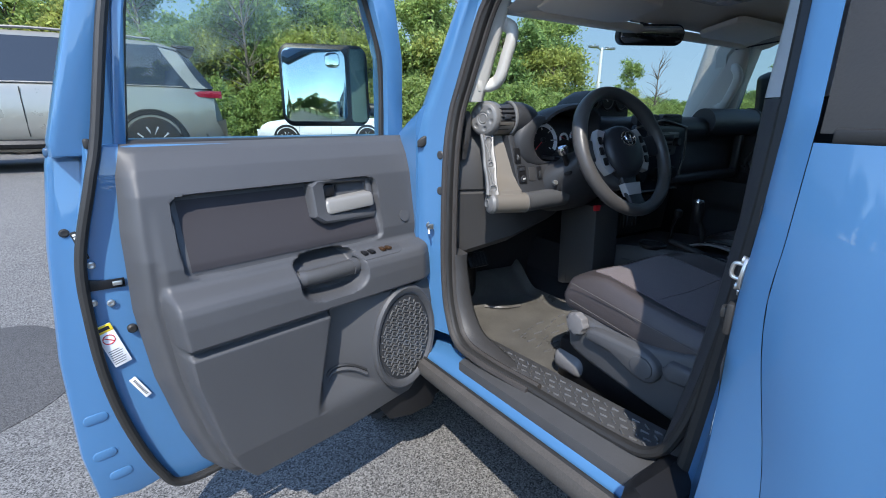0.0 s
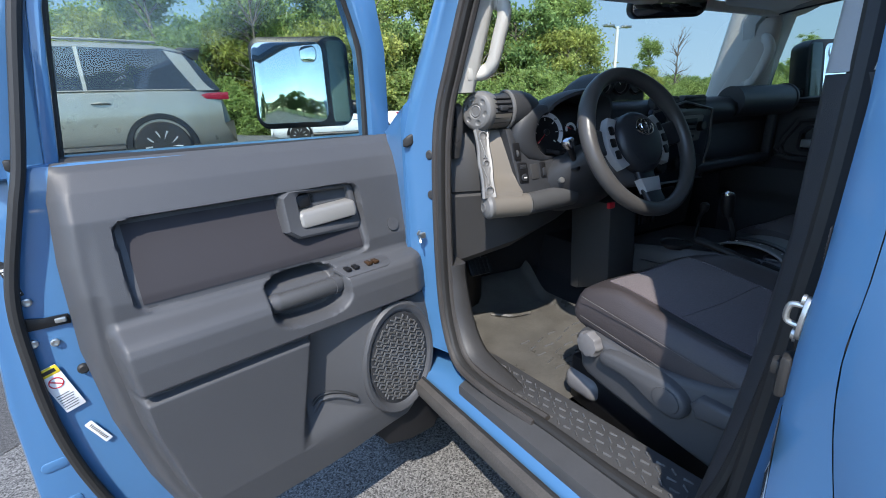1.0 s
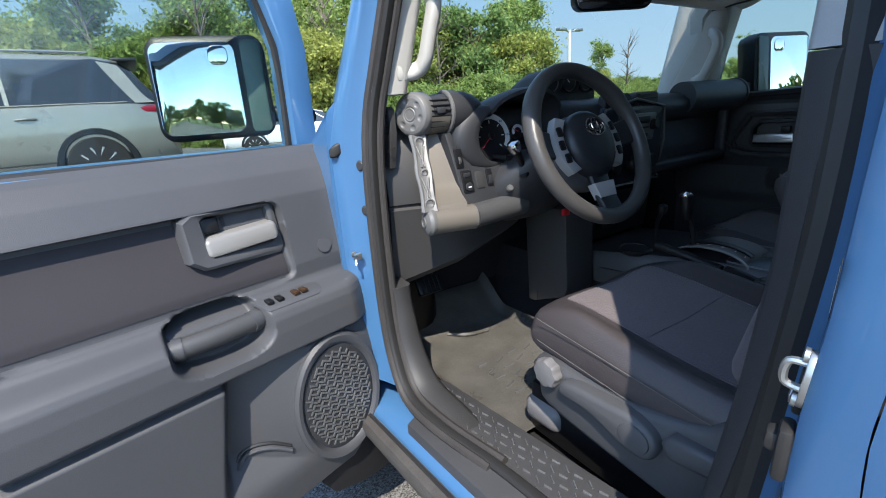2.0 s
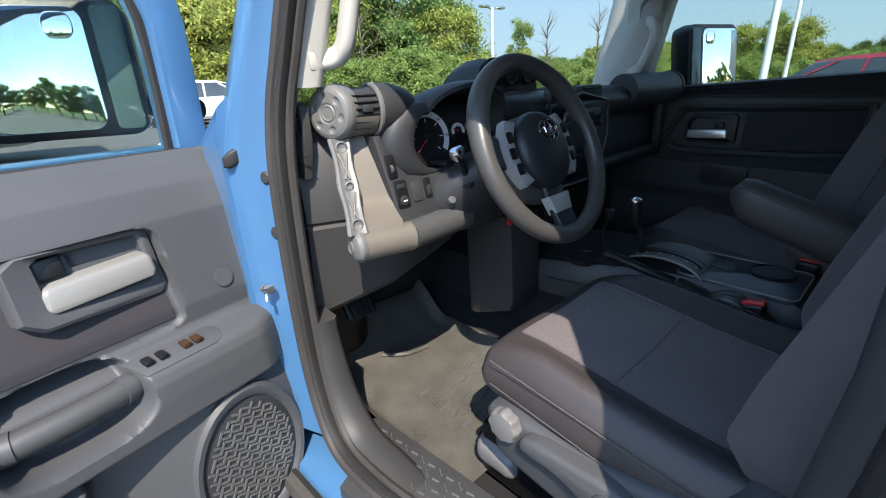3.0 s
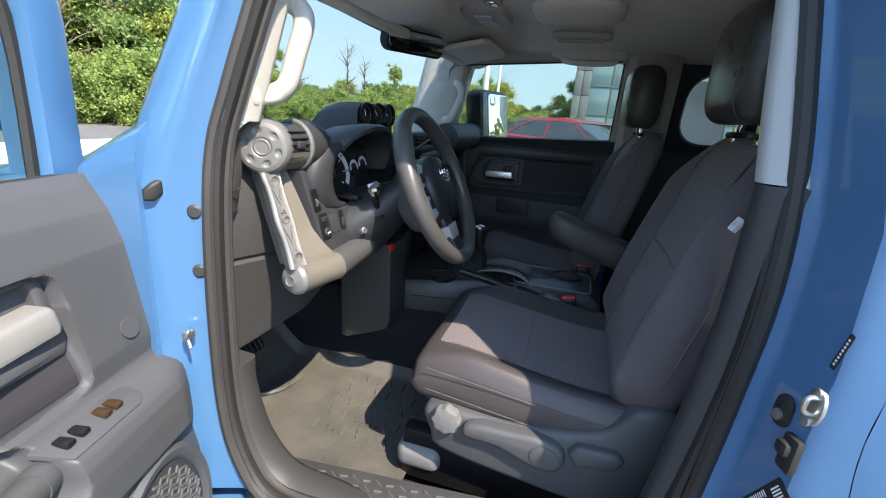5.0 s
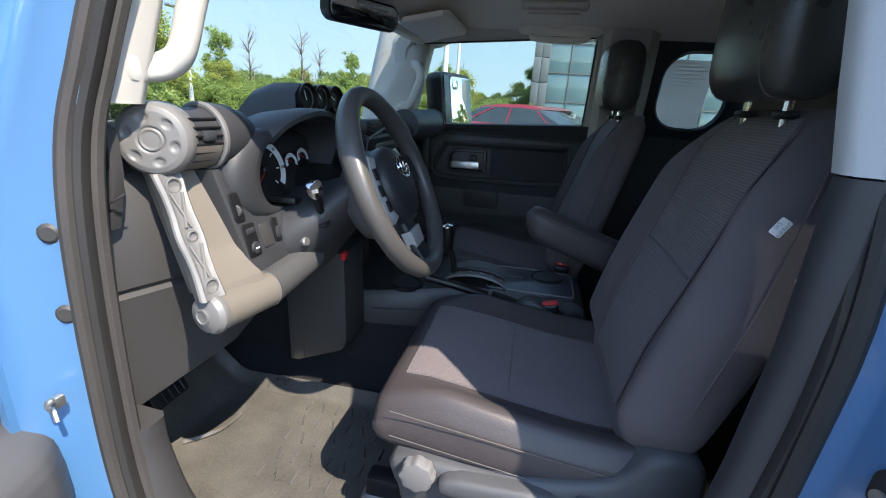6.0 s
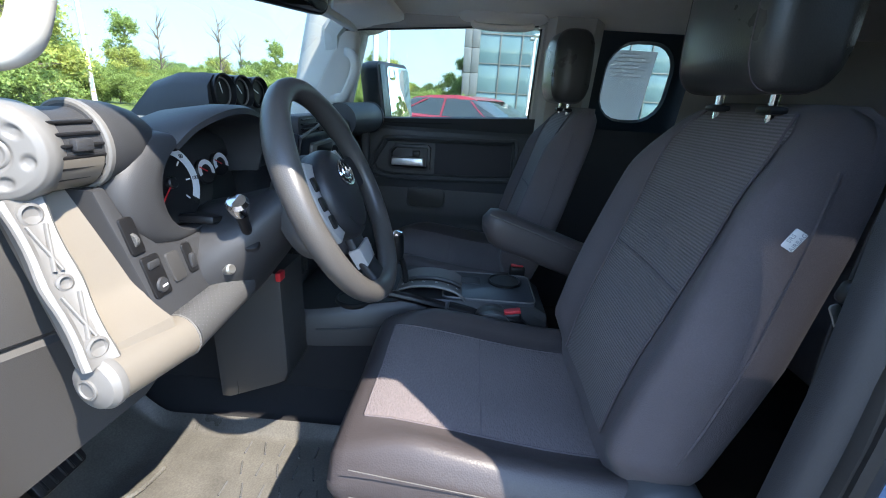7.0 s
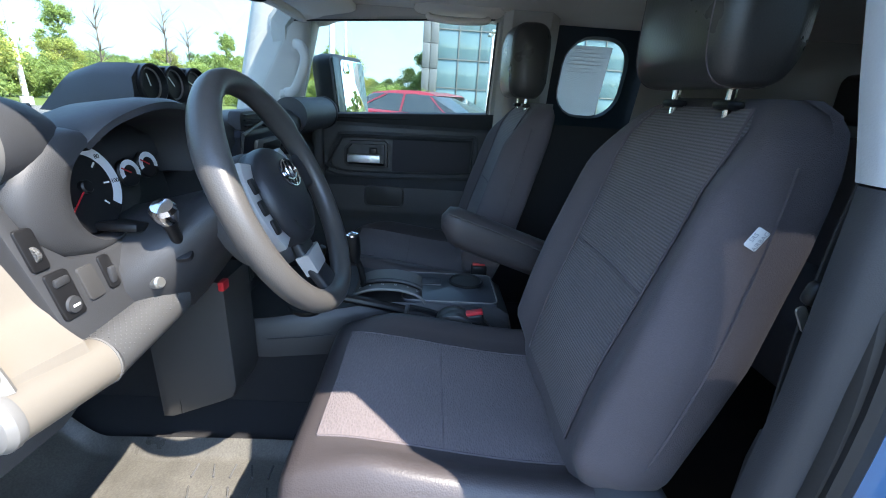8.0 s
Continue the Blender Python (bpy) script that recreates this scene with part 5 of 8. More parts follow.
def panel_h(d, z):
    base = curve(z, [(0.46, 0.085), (0.50, 0.125), (0.60, 0.142), (0.80, 0.150), (0.862, 0.152), (0.870, 0.135), (0.878, 0.136), (0.886, 0.160), (0.93, 0.158), (0.955, 0.154), (0.968, 0.147), (0.976, 0.136), (0.990, 0.100), (1.0, 0.092), (1.03, 0.092), (1.165, 0.062), (1.21, 0.040), (1.24, 0.014), (1.255, -0.01)])
    # sunk field of the cloth insert, deepest under its upper ledge
    iu, iv = abs(d - 0.445) / 0.245, abs(z - 1.082) / 0.080
    base -= (0.010 + 0.018 * step(1.0, 1.15, z)) * step(1.0, 0.965, (iu ** 16 + iv ** 10) ** 0.1)
    # recess in front of the map pocket, with the cone of the loudspeaker
    if z < 0.874:
        cut = 0.40 + 0.06 * (0.83 - z) / 0.3 if z > 0.6 else 0.43
        k = step(cut + 0.018, cut - 0.012, d) * step(0.56, 0.64, z)
        low = 0.085 + 0.05 * step(0.72, 0.60, z)
        r = math.hypot((d - SPK_D) / 0.105, (z - SPK_Z) / 0.140)
        cone = 0.146 - 0.045 * max(0, r - 1.0)
        low = max(low, cone)
        base = base * (1 - k) + low * k
    # armrest fades towards the hinges
    if z >= 0.874 and d < 0.12:
        base -= 0.05 * step(0.12, 0.02, d) * step(1.02, 0.95, z)
    f, b = panel_edge(z)
    # the armrest and pocket end short of the rear border roll
    k = step(b - 0.058, b - 0.038, d)
    base = base * (1 - k) + k * curve(z, [(0.46, 0.06), (0.52, 0.080), (0.70, 0.084), (1.05, 0.084), (1.165, 0.062), (1.21, 0.040), (1.24, 0.014), (1.255, -0.01)])
    # recess behind the door lever
    hu, hv = abs(d - 0.296) / 0.078, abs(z - 1.116) / 0.042
    base -= 0.034 * step(1.0, 0.93, (hu ** 8 + hv ** 8) ** 0.125)
    # pull cup sunk into the armrest
    cu, cv = abs(d - 0.386) / 0.090, abs(z - 0.958) / 0.050
    base -= 0.062 * step(1.03, 0.82, (cu ** 3 + cv ** 3) ** (1 / 3))
    # rounded ends: a raised rear border and a soft roll at both ends
    base = base * step(-0.010, 0.022, d - f) ** 0.5 * step(-0.008, 0.030, b - d) ** 0.5
    return base + 0.002


def panel(u, v):
    z = 0.46 + 0.795 * v
    f, b = panel_edge(z)
    d = f + (b - f) * u
    # the lower edge rises slightly towards the hinges
    zz = z + 0.034 * (1 - v) ** 4 + 0.022 * (1 - v) ** 4 * step(0.5, 0.0, u)
    return D(d, panel_h(d, z), zz)


part("inner_panel", grid(230, 260, panel), GREY_PLASTIC, door, "dark grey grained plastic panel", 50)


def on_panel(u, v, h):
    return D(u, panel_h(u, v) + h, v)




def ins_plane(u, v, h):
    return D(u, 0.080 - (v - 1.03) * 0.29 + h, v)


part("insert", grid(60, 30, lambda u, v: on_panel(0.215 + 0.459 * u, 1.016 + 0.134 * v, 0.0015)), INSERT, door, "taupe cloth insert")
# inner handle: bezel with recess, and the silver lever
bez = [(0.214, 1.166), (0.372, 1.170), (0.396, 1.156), (0.398, 1.082), (0.372, 1.064), (0.218, 1.058), (0.206, 1.072), (0.206, 1.156)]
hole = [(0.224, 1.154), (0.346, 1.158), (0.358, 1.150), (0.358, 1.096), (0.344, 1.086), (0.228, 1.080), (0.220, 1.088), (0.220, 1.148)]


def bezel_at(u, v, h):
    """The handle's bezel stands out at its rear and sinks into the panel towards the hinges."""
    return ins_plane(u, v, h * (0.35 + 0.85 * step(0.20, 0.40, u)) if h > 0 else h)


rings = [[bezel_at(u, v, h) for u, v in pts] for pts, h in ((bez, -0.006), (inset(bez, 0.003), 0.016), (inset(bez, 0.009), 0.022), (hole, 0.019), (inset(hole, 0.004), 0.012), (inset(hole, 0.010), -0.026))]
bezel = part("handle_bezel", loft(rings), GREY_PLASTIC, door, sharp=40)
# darker than the bezel: shade inside the recess is put into this plate's colour
part("recess_back", plate(inset(hole, 0.008), -0.0255, -0.022, ins_plane, 0.001), DARK_PLASTIC, bezel)
lever = [(0.290 + u, 1.105 + v - 0.05 * u) for u, v in rrect(0.142, 0.034, 0.010, 4)]
part("lever", plate(lever, -0.012, 0.026, ins_plane, 0.007), PALE_LEVER, bezel, "pale satin inner door lever", 50)
part("lock_knob", plate([(0.338 + u, 1.138 + v) for u, v in rrect(0.034, 0.026, 0.004)], -0.02, 0.008, ins_plane, 0.003), BLACK, bezel, "black lock knob")
part("lock_slot", plate([(0.310 + u, 1.138 + v) for u, v in rrect(0.010, 0.020, 0.002)], -0.02, -0.006, ins_plane, 0.001), BLACK, bezel)
part("screw_cover", turned([(0.018, -0.004), (0.018, 0.002), (0.014, 0.0025), (0.001, 0.001)], aim(on_panel(0.125, 1.052, 0.001), INWARD + Vector((0, 0, 0.3))), 22), GREY_PLASTIC, door)
# armrest pull cup and switches
bar_axis = [D(0.478, 0.108, 0.955), D(0.45, 0.116, 0.957), D(0.386, 0.120, 0.958), D(0.32, 0.116, 0.958), D(0.294, 0.108, 0.957)]
pull = part("pull_bar", tube(bar_axis, 0.021, 18, 5), GRIP, door, "dotted dark pull bar in the armrest cup", 50)
for d, h, d2, h2 in ((0.446, 0.1165, 0.462, 0.1125), (0.326, 0.1165, 0.310, 0.1125)):
    part("collar", tube([D(d, h, 0.957), D(d2, h2, 0.957)], 0.0235, 18, 1), GREY_PLASTIC, pull, "smooth grey collar")


def shelf(u, v, h):
    """The sloping top of the armrest, near the hinges."""
    return D(u, 0.121 - v, 0.9825 + 0.383 * v + h)


base = part("switch_base", plate([(-0.068, 0.0), (-0.064, 0.013), (-0.050, 0.020), (0.075, 0.020), (0.058, -0.020), (-0.050, -0.020), (-0.064, -0.013)], -0.006, 0.0010, lambda u, v, h: shelf(0.236 + u, v - 0.002, h), 0.0006), GREY_PLASTIC, door)
for k, (u, mt) in enumerate(((0.262, BLACK), (0.283, BLACK), (0.226, AMBER), (0.208, AMBER))):
    part("window_switch", rbox(shelf(u, 0.0, 0.003), (0.015, 0.024, 0.009), 0.003, 2, Matrix.Rotation(math.atan2(ALONG.y, ALONG.x), 3, "Z").to_4x4()), mt if k > 1 else BLACK, base, "dark amber-brown window switch" if k > 1 else "black window switch")
# loudspeaker grille


def spk(u, v, h):
    return D(SPK_D + u, 0.148 + h, SPK_Z + v)


rim = [[spk(u, v, h) for u, v in ellipse(w, w * 1.36, 48)] for w, h in ((0.225, -0.02), (0.222, 0.004), (0.212, 0.011), (0.196, 0.010), (0.184, 0.004), (0.182, 0.002))]
speaker = part("speaker_rim", loft(rim), GREY_PLASTIC, door, "oval loudspeaker surround")
grille = part("speaker_grille", plate(ellipse(0.182, 0.182 * 1.36, 48), -0.002, 0.004, spk, 0.003), DARK_PLASTIC, speaker, "loudspeaker grille with raised tread marks")
tm = bmesh.new()
for i in range(-9, 10):
    for j in range(-13, 14):
        u, v = i * 0.0105 + (0.005 if j % 2 else 0), j * 0.0098
        if (u / 0.082) ** 2 + (v / 0.113) ** 2 > 1:
            continue
        a = radians(60 if (i + j) % 2 else -25)
        m = aim(spk(u, v, 0.0045), INWARD) @ Matrix.Rotation(a, 4, "Z") @ Matrix.Diagonal((0.0135, 0.0042, 0.005, 1))
        bmesh.ops.create_cube(tm, size=1, matrix=m)
part("grille_treads", tm, TREAD, grille)
lip_pts = [(0.408, 0.676), (0.390, 0.694), (0.365, 0.700), (0.335, 0.692), (0.305, 0.672)]
part("map_pocket_gap", tube([on_panel(d, z + 0.005, 0.000) for d, z in lip_pts], 0.0045, 6, 5), INK, door)
part("map_pocket_lip", tube([on_panel(d, z - 0.005, 0.003) for d, z in lip_pts], 0.0060, 8, 5), GREY_PLASTIC, door)

# door edge: latch slot, screws, labels


def edge_face(u, v, h):
    return D(0.812 + u, 0.006 + h, v)


slot = part("latch_slot", plate([(-0.034, 0.995), (0.028, 0.998), (0.030, 1.022), (0.0, 1.014), (-0.034, 1.012)], 0.0, 0.0035, edge_face, 0.001), BLACK, door, "dark latch slot")
part("latch_claw", rbox(D(0.79, 0.010, 1.005), (0.018, 0.008, 0.010), 0.002), STEEL, slot)
for u, z in ((0.012, 1.046), (0.022, 0.975), (-0.005, 0.968)):
    part("latch_screw", turned([(0.0075, -0.002), (0.0075, 0.003), (0.005, 0.004), (0.001, 0.003)], aim(edge_face(u, z, 0.001), INWARD), 14), STEEL, door)
part("bump_rubber", turned([(0.010, -0.002), (0.010, 0.006), (0.007, 0.009), (0.001, 0.009)], aim(edge_face(-0.030, 0.908, 0.001), INWARD), 18), RUBBER, door)


def sticker(u0, z0, tilt, w, hgt):
    m = aim(edge_face(u0, z0, 0.0035), INWARD) @ Matrix.Rotation(radians(tilt), 4, "Z")
    return m


m = sticker(0.008, 0.885, 14, 0, 0)
lab = part("warning_label", plate(rrect(0.034, 0.105, 0.002), 0, 0.0008, lay(m), 0.0002), WHITE, door, "white and yellow airbag warning label")
part("label_header", plate([(u, v + 0.043) for u, v in rrect(0.034, 0.018, 0.002)], 0.0008, 0.0012, lay(m), 0.0001), YELLOW, lab)
part("forbidden_ring", tube([m @ Vector((0.011 * math.cos(a), 0.016 + 0.011 * math.sin(a), 0.001)) for a in [2 * math.pi * k / 12 for k in range(12)]], 0.0012, 6, 2, closed=True), RED, lab)
part("forbidden_bar", loft([[m @ Vector((x, y, h)) for x, y in ((-0.0085, 0.0225), (-0.007, 0.024), (0.0085, 0.0095), (0.007, 0.008))] for h in (0.0008, 0.0018)]), RED, lab)
bars([(-0.014, -0.046 + 0.0055 * k, 0.008 + 0.002 * (k % 3), -0.0445 + 0.0055 * k) for k in range(7)] + [(-0.013, 0.039, 0.012, 0.047)], lambda u, v, h: m @ Vector((u, v, 0.0012 + h)), 0.0002, lab, INK)
m = sticker(-0.022, 0.78, 24, 0, 0)
lab = part("code_label", plate(rrect(0.014, 0.062, 0.002), 0, 0.0008, lay(m), 0.0002), WHITE, door, "small white code label")
mc = m.copy()
bars([(-0.003, -0.024 + 0.0045 * k, 0.003, -0.0215 + 0.0045 * k) for k in range(11)], lambda u, v, h: mc @ Vector((u, v, 0.0008 + h)), 0.0002, lab, INK)
m = sticker(0.022, 1.085, 12, 0, 0)
lab = part("code_label", plate(rrect(0.011, 0.062, 0.002), 0, 0.0008, lay(m), 0.0002), INK, door, "small black code label")
md = m.copy()
bars([(-0.003, -0.026 + 0.0068 * k, 0.003, -0.0215 + 0.0068 * k) for k in range(8)], lambda u, v, h: md @ Vector((u, v, 0.0008 + h)), 0.0002, lab, WHITE)


# ---- outside mirrors ----


def outside_mirror(parent, at, axis, back, name_label):
    """A tall mirror housing; axis runs along its width, back points behind the glass."""
    ax, bk = Vector(axis).normalized(), Vector(back).normalized()

    def P(u, v, h):
        return Vector(at) + ax * u + (Vector((0, 0, 1.12)) + bk * 0.16) * v + bk * h

    rings = [[P(u * k, v * k2, h) for u, v in rrect(0.275, 0.225, 0.035, 6)] for k, k2, h in ((0.94, 0.93, 0.0), (1.0, 1.0, 0.006), (1.0, 1.0, 0.05), (0.93, 0.93, 0.09), (0.75, 0.78, 0.11))]
    house = part("mirror_housing", loft(rings), BLACK, parent, name_label, 40)
    part("mirror_glass", plate([(u + 0.032, v) for u, v in rrect(0.195, 0.198, 0.024, 6)], 0.012, -0.0015, P, 0.001), MIRROR, house, "mirror glass")
    part("spot_mirror", plate([(u - 0.025, v + 0.070) for u, v in rrect(0.048, 0.042, 0.016, 6)], 0.0, -0.005, P, 0.003), MIRROR, house, "small convex spot mirror")
    part("mirror_cheek", plate([(u - 0.104, v) for u, v in rrect(0.050, 0.205, 0.012, 4)], 0.01, -0.006, P, 0.004), mat("green_grey_cheek", (0.06, 0.10, 0.09), 0.25, var=0.1), house)
    part("mirror_arm", join(sweep([P(-0.10, -0.06, 0.05), P(-0.19, -0.07, 0.03), P(-0.22, -0.075, -0.03)], rrect(0.05, 0.04, 0.015, 3))), BLACK, house)


outside_mirror(door, D(0.185, -0.19, 1.385), (-0.963, 0.27, 0), (0.27, 0.963, 0), "black outside mirror housing")

# ---- passenger door ----
pdoor = thing("passenger_door", (0.78, -0.5, 0.6), "closed passenger door with a dark grey inner panel", "door", move=(-0.035, 0.085, 0.010))


def PX(y, z, h=0.0):
    """The passenger door's inner face: h towards the cabin."""
    base = curve(z, [(0.60, 0.05), (0.86, 0.055), (0.90, 0.075), (1.008, 0.075), (1.022, 0.045), (1.032, 0.028), (1.20, 0.018), (1.235, 0.010), (1.25, -0.015)])
    return Vector((0.775 - base - h, y, z))


part("inner_panel", grid(50, 60, lambda u, v: PX(-0.08 - 0.825 * u, 0.60 + 0.655 * v)), DOOR_DARK, pdoor, "dark grey grained plastic panel", 50)
part("insert", plate([(-0.525, 1.058), (-0.835, 1.066), (-0.835, 1.190), (-0.525, 1.186)], 0, 0.004, lambda u, v, h: PX(u, v, h), 0.002), INSERT, pdoor, "dark cloth insert")
part("insert_border", tube([PX(y, z, 0.006) for y, z in ((-0.27, 1.055), (-0.31, 1.175), (-0.345, 1.195), (-0.52, 1.199), (-0.80, 1.204), (-0.848, 1.20), (-0.855, 1.08), (-0.845, 1.055), (-0.50, 1.040))], 0.011, 6, 4, closed=True), DOOR_DARK, pdoor)
PULL_Y = -0.50
bz = [(-0.335, 1.085), (-0.335, 1.145), (-0.36, 1.172), (-0.495, 1.176), (-0.508, 1.165), (-0.508, 1.075), (-0.49, 1.068), (-0.35, 1.070)]
rings = [[PX(u, v, h) for u, v in pts] for pts, h in ((bz, -0.004), (inset(bz, 0.002), 0.020), (inset(bz, 0.012), 0.021), (inset(bz, 0.018), -0.01))]
bezel = part("handle_bezel", loft(rings), BLACK, pdoor, "black handle bezel", 40)
part("lever", plate([(-0.350, 1.088), (-0.350, 1.118), (-0.478, 1.122), (-0.482, 1.090)], 0.004, 0.030, lambda u, v, h: PX(u, v, h), 0.006), ALLOY, bezel, "satin silver inner door lever")
part("lock_knob", rbox(PX(-0.45, 1.135, 0.015), (0.02, 0.03, 0.025), 0.004), BLACK, bezel)
# no hollow is cut: the cup's inner dark is put into the plate's colour
part("pull_cup", plate([(PULL_Y + u, 0.966 + v) for u, v in rrect(0.145, 0.076, 0.018, 5)], -0.004, 0.0035, PX, 0.0015), INK, pdoor, "flat black plate for the pull cup's hollow")
part("pull_rim", tube([PX(PULL_Y + u, 0.966 + v, 0.003) for u, v in rrect(0.150, 0.081, 0.020, 4)], 0.0032, 6, 2, closed=True), DARK_PLASTIC, pdoor)
part("armrest_seam", tube([PX(-0.28 - 0.58 * k / 10, 1.034 + 0.006 * k / 10, 0.001) for k in range(11)], 0.0034, 6, 1), INK, pdoor)
part("insert_groove", tube([PX(y, z, 0.003) for y, z in ((-0.288, 1.066), (-0.320, 1.168), (-0.350, 1.184), (-0.52, 1.187), (-0.80, 1.192), (-0.836, 1.188), (-0.842, 1.084), (-0.834, 1.068), (-0.50, 1.053))], 0.0045, 6, 4, closed=True), INK, pdoor)



def pwin(u, v, h):
    """The passenger window: along the car, up, inwards."""
    return Vector((0.760 - 0.30 * (v - 1.25) - h, u, v + 0.055 * max(0.0, -0.2 - u)))


open_out = [(-0.165, 1.252), (-0.155, 1.40), (-0.165, 1.545), (-0.19, 1.572), (-0.87, 1.580), (-0.885, 1.57), (-0.885, 1.26), (-0.88, 1.252)]
pg = part("window_glass", plate(inset(open_out, -0.004), 0.0, -0.004, pwin, 0.001), PANE, pdoor, "clear raised window glass")
pg.visible_shadow = False
edges = open_out[0:7]
grown = {k: inset(open_out, -k)[0:7] for k in (0.07, 0.055, 0.010)}
rings = [[pwin(u, max(v, 1.262), h) for u, v in pts] for pts, h in ((grown[0.07], 0.005), (grown[0.055], 0.022), (grown[0.010], 0.020), (edges, 0.006), (edges, -0.03))]
part("window_frame", loft(rings, caps=False, closed=False), TRIM_BEIGE, pdoor, "pale window frame trim")
belt_ys = [-0.10 - 0.88 * k / 12 for k in range(13)]
part("belt_trim", loft([[PX(y, 1.228, 0.002), PX(y, 1.240, 0.004), pwin(y, 1.262, 0.016), pwin(y, 1.268, 0.004), pwin(y, 1.262, -0.02), PX(y, 1.228, -0.03)] for y in belt_ys]), DOOR_DARK, pdoor, sharp=50)
part("window_gasket", tube([pwin(u, v, 0.004) for u, v in open_out], 0.005, 6, 2, closed=True), RUBBER, pdoor)
outside_mirror(pdoor, (0.97, -0.325, 1.362), (1, -0.35, 0), (0.33, 0.94, 0), "black outside mirror housing")

# ---- dashboard ----
dash = thing("dashboard", (0, -0.05, 1.0), "dark dashboard with silver trim, round vents and gauges", "dashboard", move=(0.025, -0.006, 0.003))
main_sec = [(0.16, 1.235), (0.10, 1.268), (0.02, 1.288), (-0.08, 1.298), (-0.135, 1.293), (-0.165, 1.272), (-0.170, 1.245), (-0.150, 1.215), (-0.118, 1.200), (-0.115, 1.17), (-0.135, 1.12), (-0.135, 1.06), (-0.11, 1.02), (-0.02, 0.985), (0.12, 0.98), (0.20, 1.1)]


def dash_ring(x):
    k = 0.05 * (abs(x) / 0.75) ** 2
    back = 0.045 * step(-0.22, -0.32, x) + 0.065 * step(-0.60, -0.68, x)      # the driver's side steps forward for the cluster
    return [Vector((x, y - (k if y > 0.0 else 0) + (back if y < 0.02 else 0), z)) for y, z in main_sec]


part("dash_pad", loft([dash_ring(-0.775 + 1.53 * i / 44) for i in range(45)]), DARK_PLASTIC, dash, "dark grained dash pad", 45)
# lower bolster on the driver's side
bol = []
for i in range(13):
    x = -0.792 + 0.55 * i / 12
    b = 0.828 + 0.167 * (i / 12)
    f = -0.046 - 0.074 * min(1.0, i / 4) + 0.05 * step(8, 12, i)
    bol.append([Vector((x, y, z)) for y, z in ((0.08, 1.24), (f + 0.02, 1.245), (f, 1.22), (f - 0.010, 1.075), (f - 0.003, 1.069), (f - 0.003, 1.066), (f - 0.010, 1.06), (f + 0.01, b + 0.03), (f + 0.04, b + 0.004), (0.05, b + 0.02), (0.10, b + 0.10))])
part("knee_bolster", loft(bol), TAUPE_PLASTIC, dash, "taupe-grey knee bolster", 40)
part("end_seam", tube([(-0.797, -0.035, 1.19), (-0.796, -0.085, 1.21), (-0.785, -0.10, 1.222)], 0.0014, 5, 3), INK, dash)
OUTLET_Y = -0.076
# end panel by the pillar with its small side outlet
def end_face(u, v, h):
    """A point on the dash's end: u forward, v up, h out to the door."""
    return Vector((-0.794 - h + 0.30 * max(0.0, -0.050 - u), u, v))


part("end_panel", plate([(0.05, 1.311), (-0.078, 1.312), (-0.086, 1.306), (-0.089, 1.298), (-0.089, 1.245), (-0.084, 1.215), (-0.074, 1.170), (0.05, 1.170)], -0.012, 0.004, end_face, 0.003), TAUPE_PLASTIC, dash, "taupe-grey end panel")
dv = part("side_outlet", plate([(OUTLET_Y + a, 1.277 + b) for a, b in rrect(0.021, 0.056, 0.009, 5)], 0.001, 0.0046, end_face, 0.001), BLACK, dash, "small slotted demister outlet")
for k in range(4):
    part("slat", plate([(OUTLET_Y + a, 1.2575 + 0.0130 * k + b) for a, b in rrect(0.016, 0.0022, 0.001, 2)], 0.003, 0.0062, end_face, 0.0005), DARK_PLASTIC, dv)
part("slat", plate([(OUTLET_Y + a, 1.277 + b) for a, b in rrect(0.0016, 0.050, 0.0006, 2)], 0.003, 0.0066, end_face, 0.0004), DARK_PLASTIC, dv)


VK = Vector((-0.732, -0.105, 1.290))
axis = Vector((0.995, -0.10, 0)).normalized()
side_way = Vector((-0.10, -0.995, 0))
mv = aim(VK, axis)
mcap = aim(VK + Vector((0.004, -0.002, 0)), (0.92, 0.38, -0.03))


def cap_ring(r, n=72):
    """The cap's face, dished in six round dimples and round its hub."""
    pts = []
    for k in range(n):
        a = 2 * math.pi * k / n
        x, y = r * math.cos(a), r * math.sin(a)
        z = curve(r, [(0.0, -0.0205), (0.038, -0.0198), (0.045, -0.0172), (0.050, -0.0095), (0.0515, 0.0)])
        for j in range(6):
            b = 2 * math.pi * (j + 0.25) / 6
            z += 0.0030 * step(0.0074, 0.0046, math.hypot(x - 0.0305 * math.cos(b), y - 0.0305 * math.sin(b)))
        z += 0.0022 * math.exp(-((r - 0.0165) / 0.0014) ** 2) + 0.0014 * step(0.0130, 0.0110, r)
        pts.append(mcap @ Vector((x, y, z)))
    return pts


radii = [0.0005 + 0.0012 * k for k in range(43)]
knob = part("vent_cap", loft([cap_ring(r) for r in radii] + [[mcap @ Vector((r * math.cos(2 * math.pi * k / 72), r * math.sin(2 * math.pi * k / 72), z)) for k in range(72)] for r, z in ((0.0515, 0.018), (0.049, 0.022), (0.001, 0.022))]), SILVER, dash, "silver vent cap with round dimples", 60)
ribs = bmesh.new()
for k in range(9):
    a = radians(168 + 5.5 * (k - 4)) + math.pi
    bmesh.ops.create_cube(ribs, size=1, matrix=mcap @ Matrix.Translation((0.0525 * math.cos(a), 0.0525 * math.sin(a), 0.011)) @ Matrix.Rotation(a, 4, "Z") @ Matrix.Diagonal((0.004, 0.0028, 0.015, 1)))
part("cap_ribs", ribs, SILVER, knob)
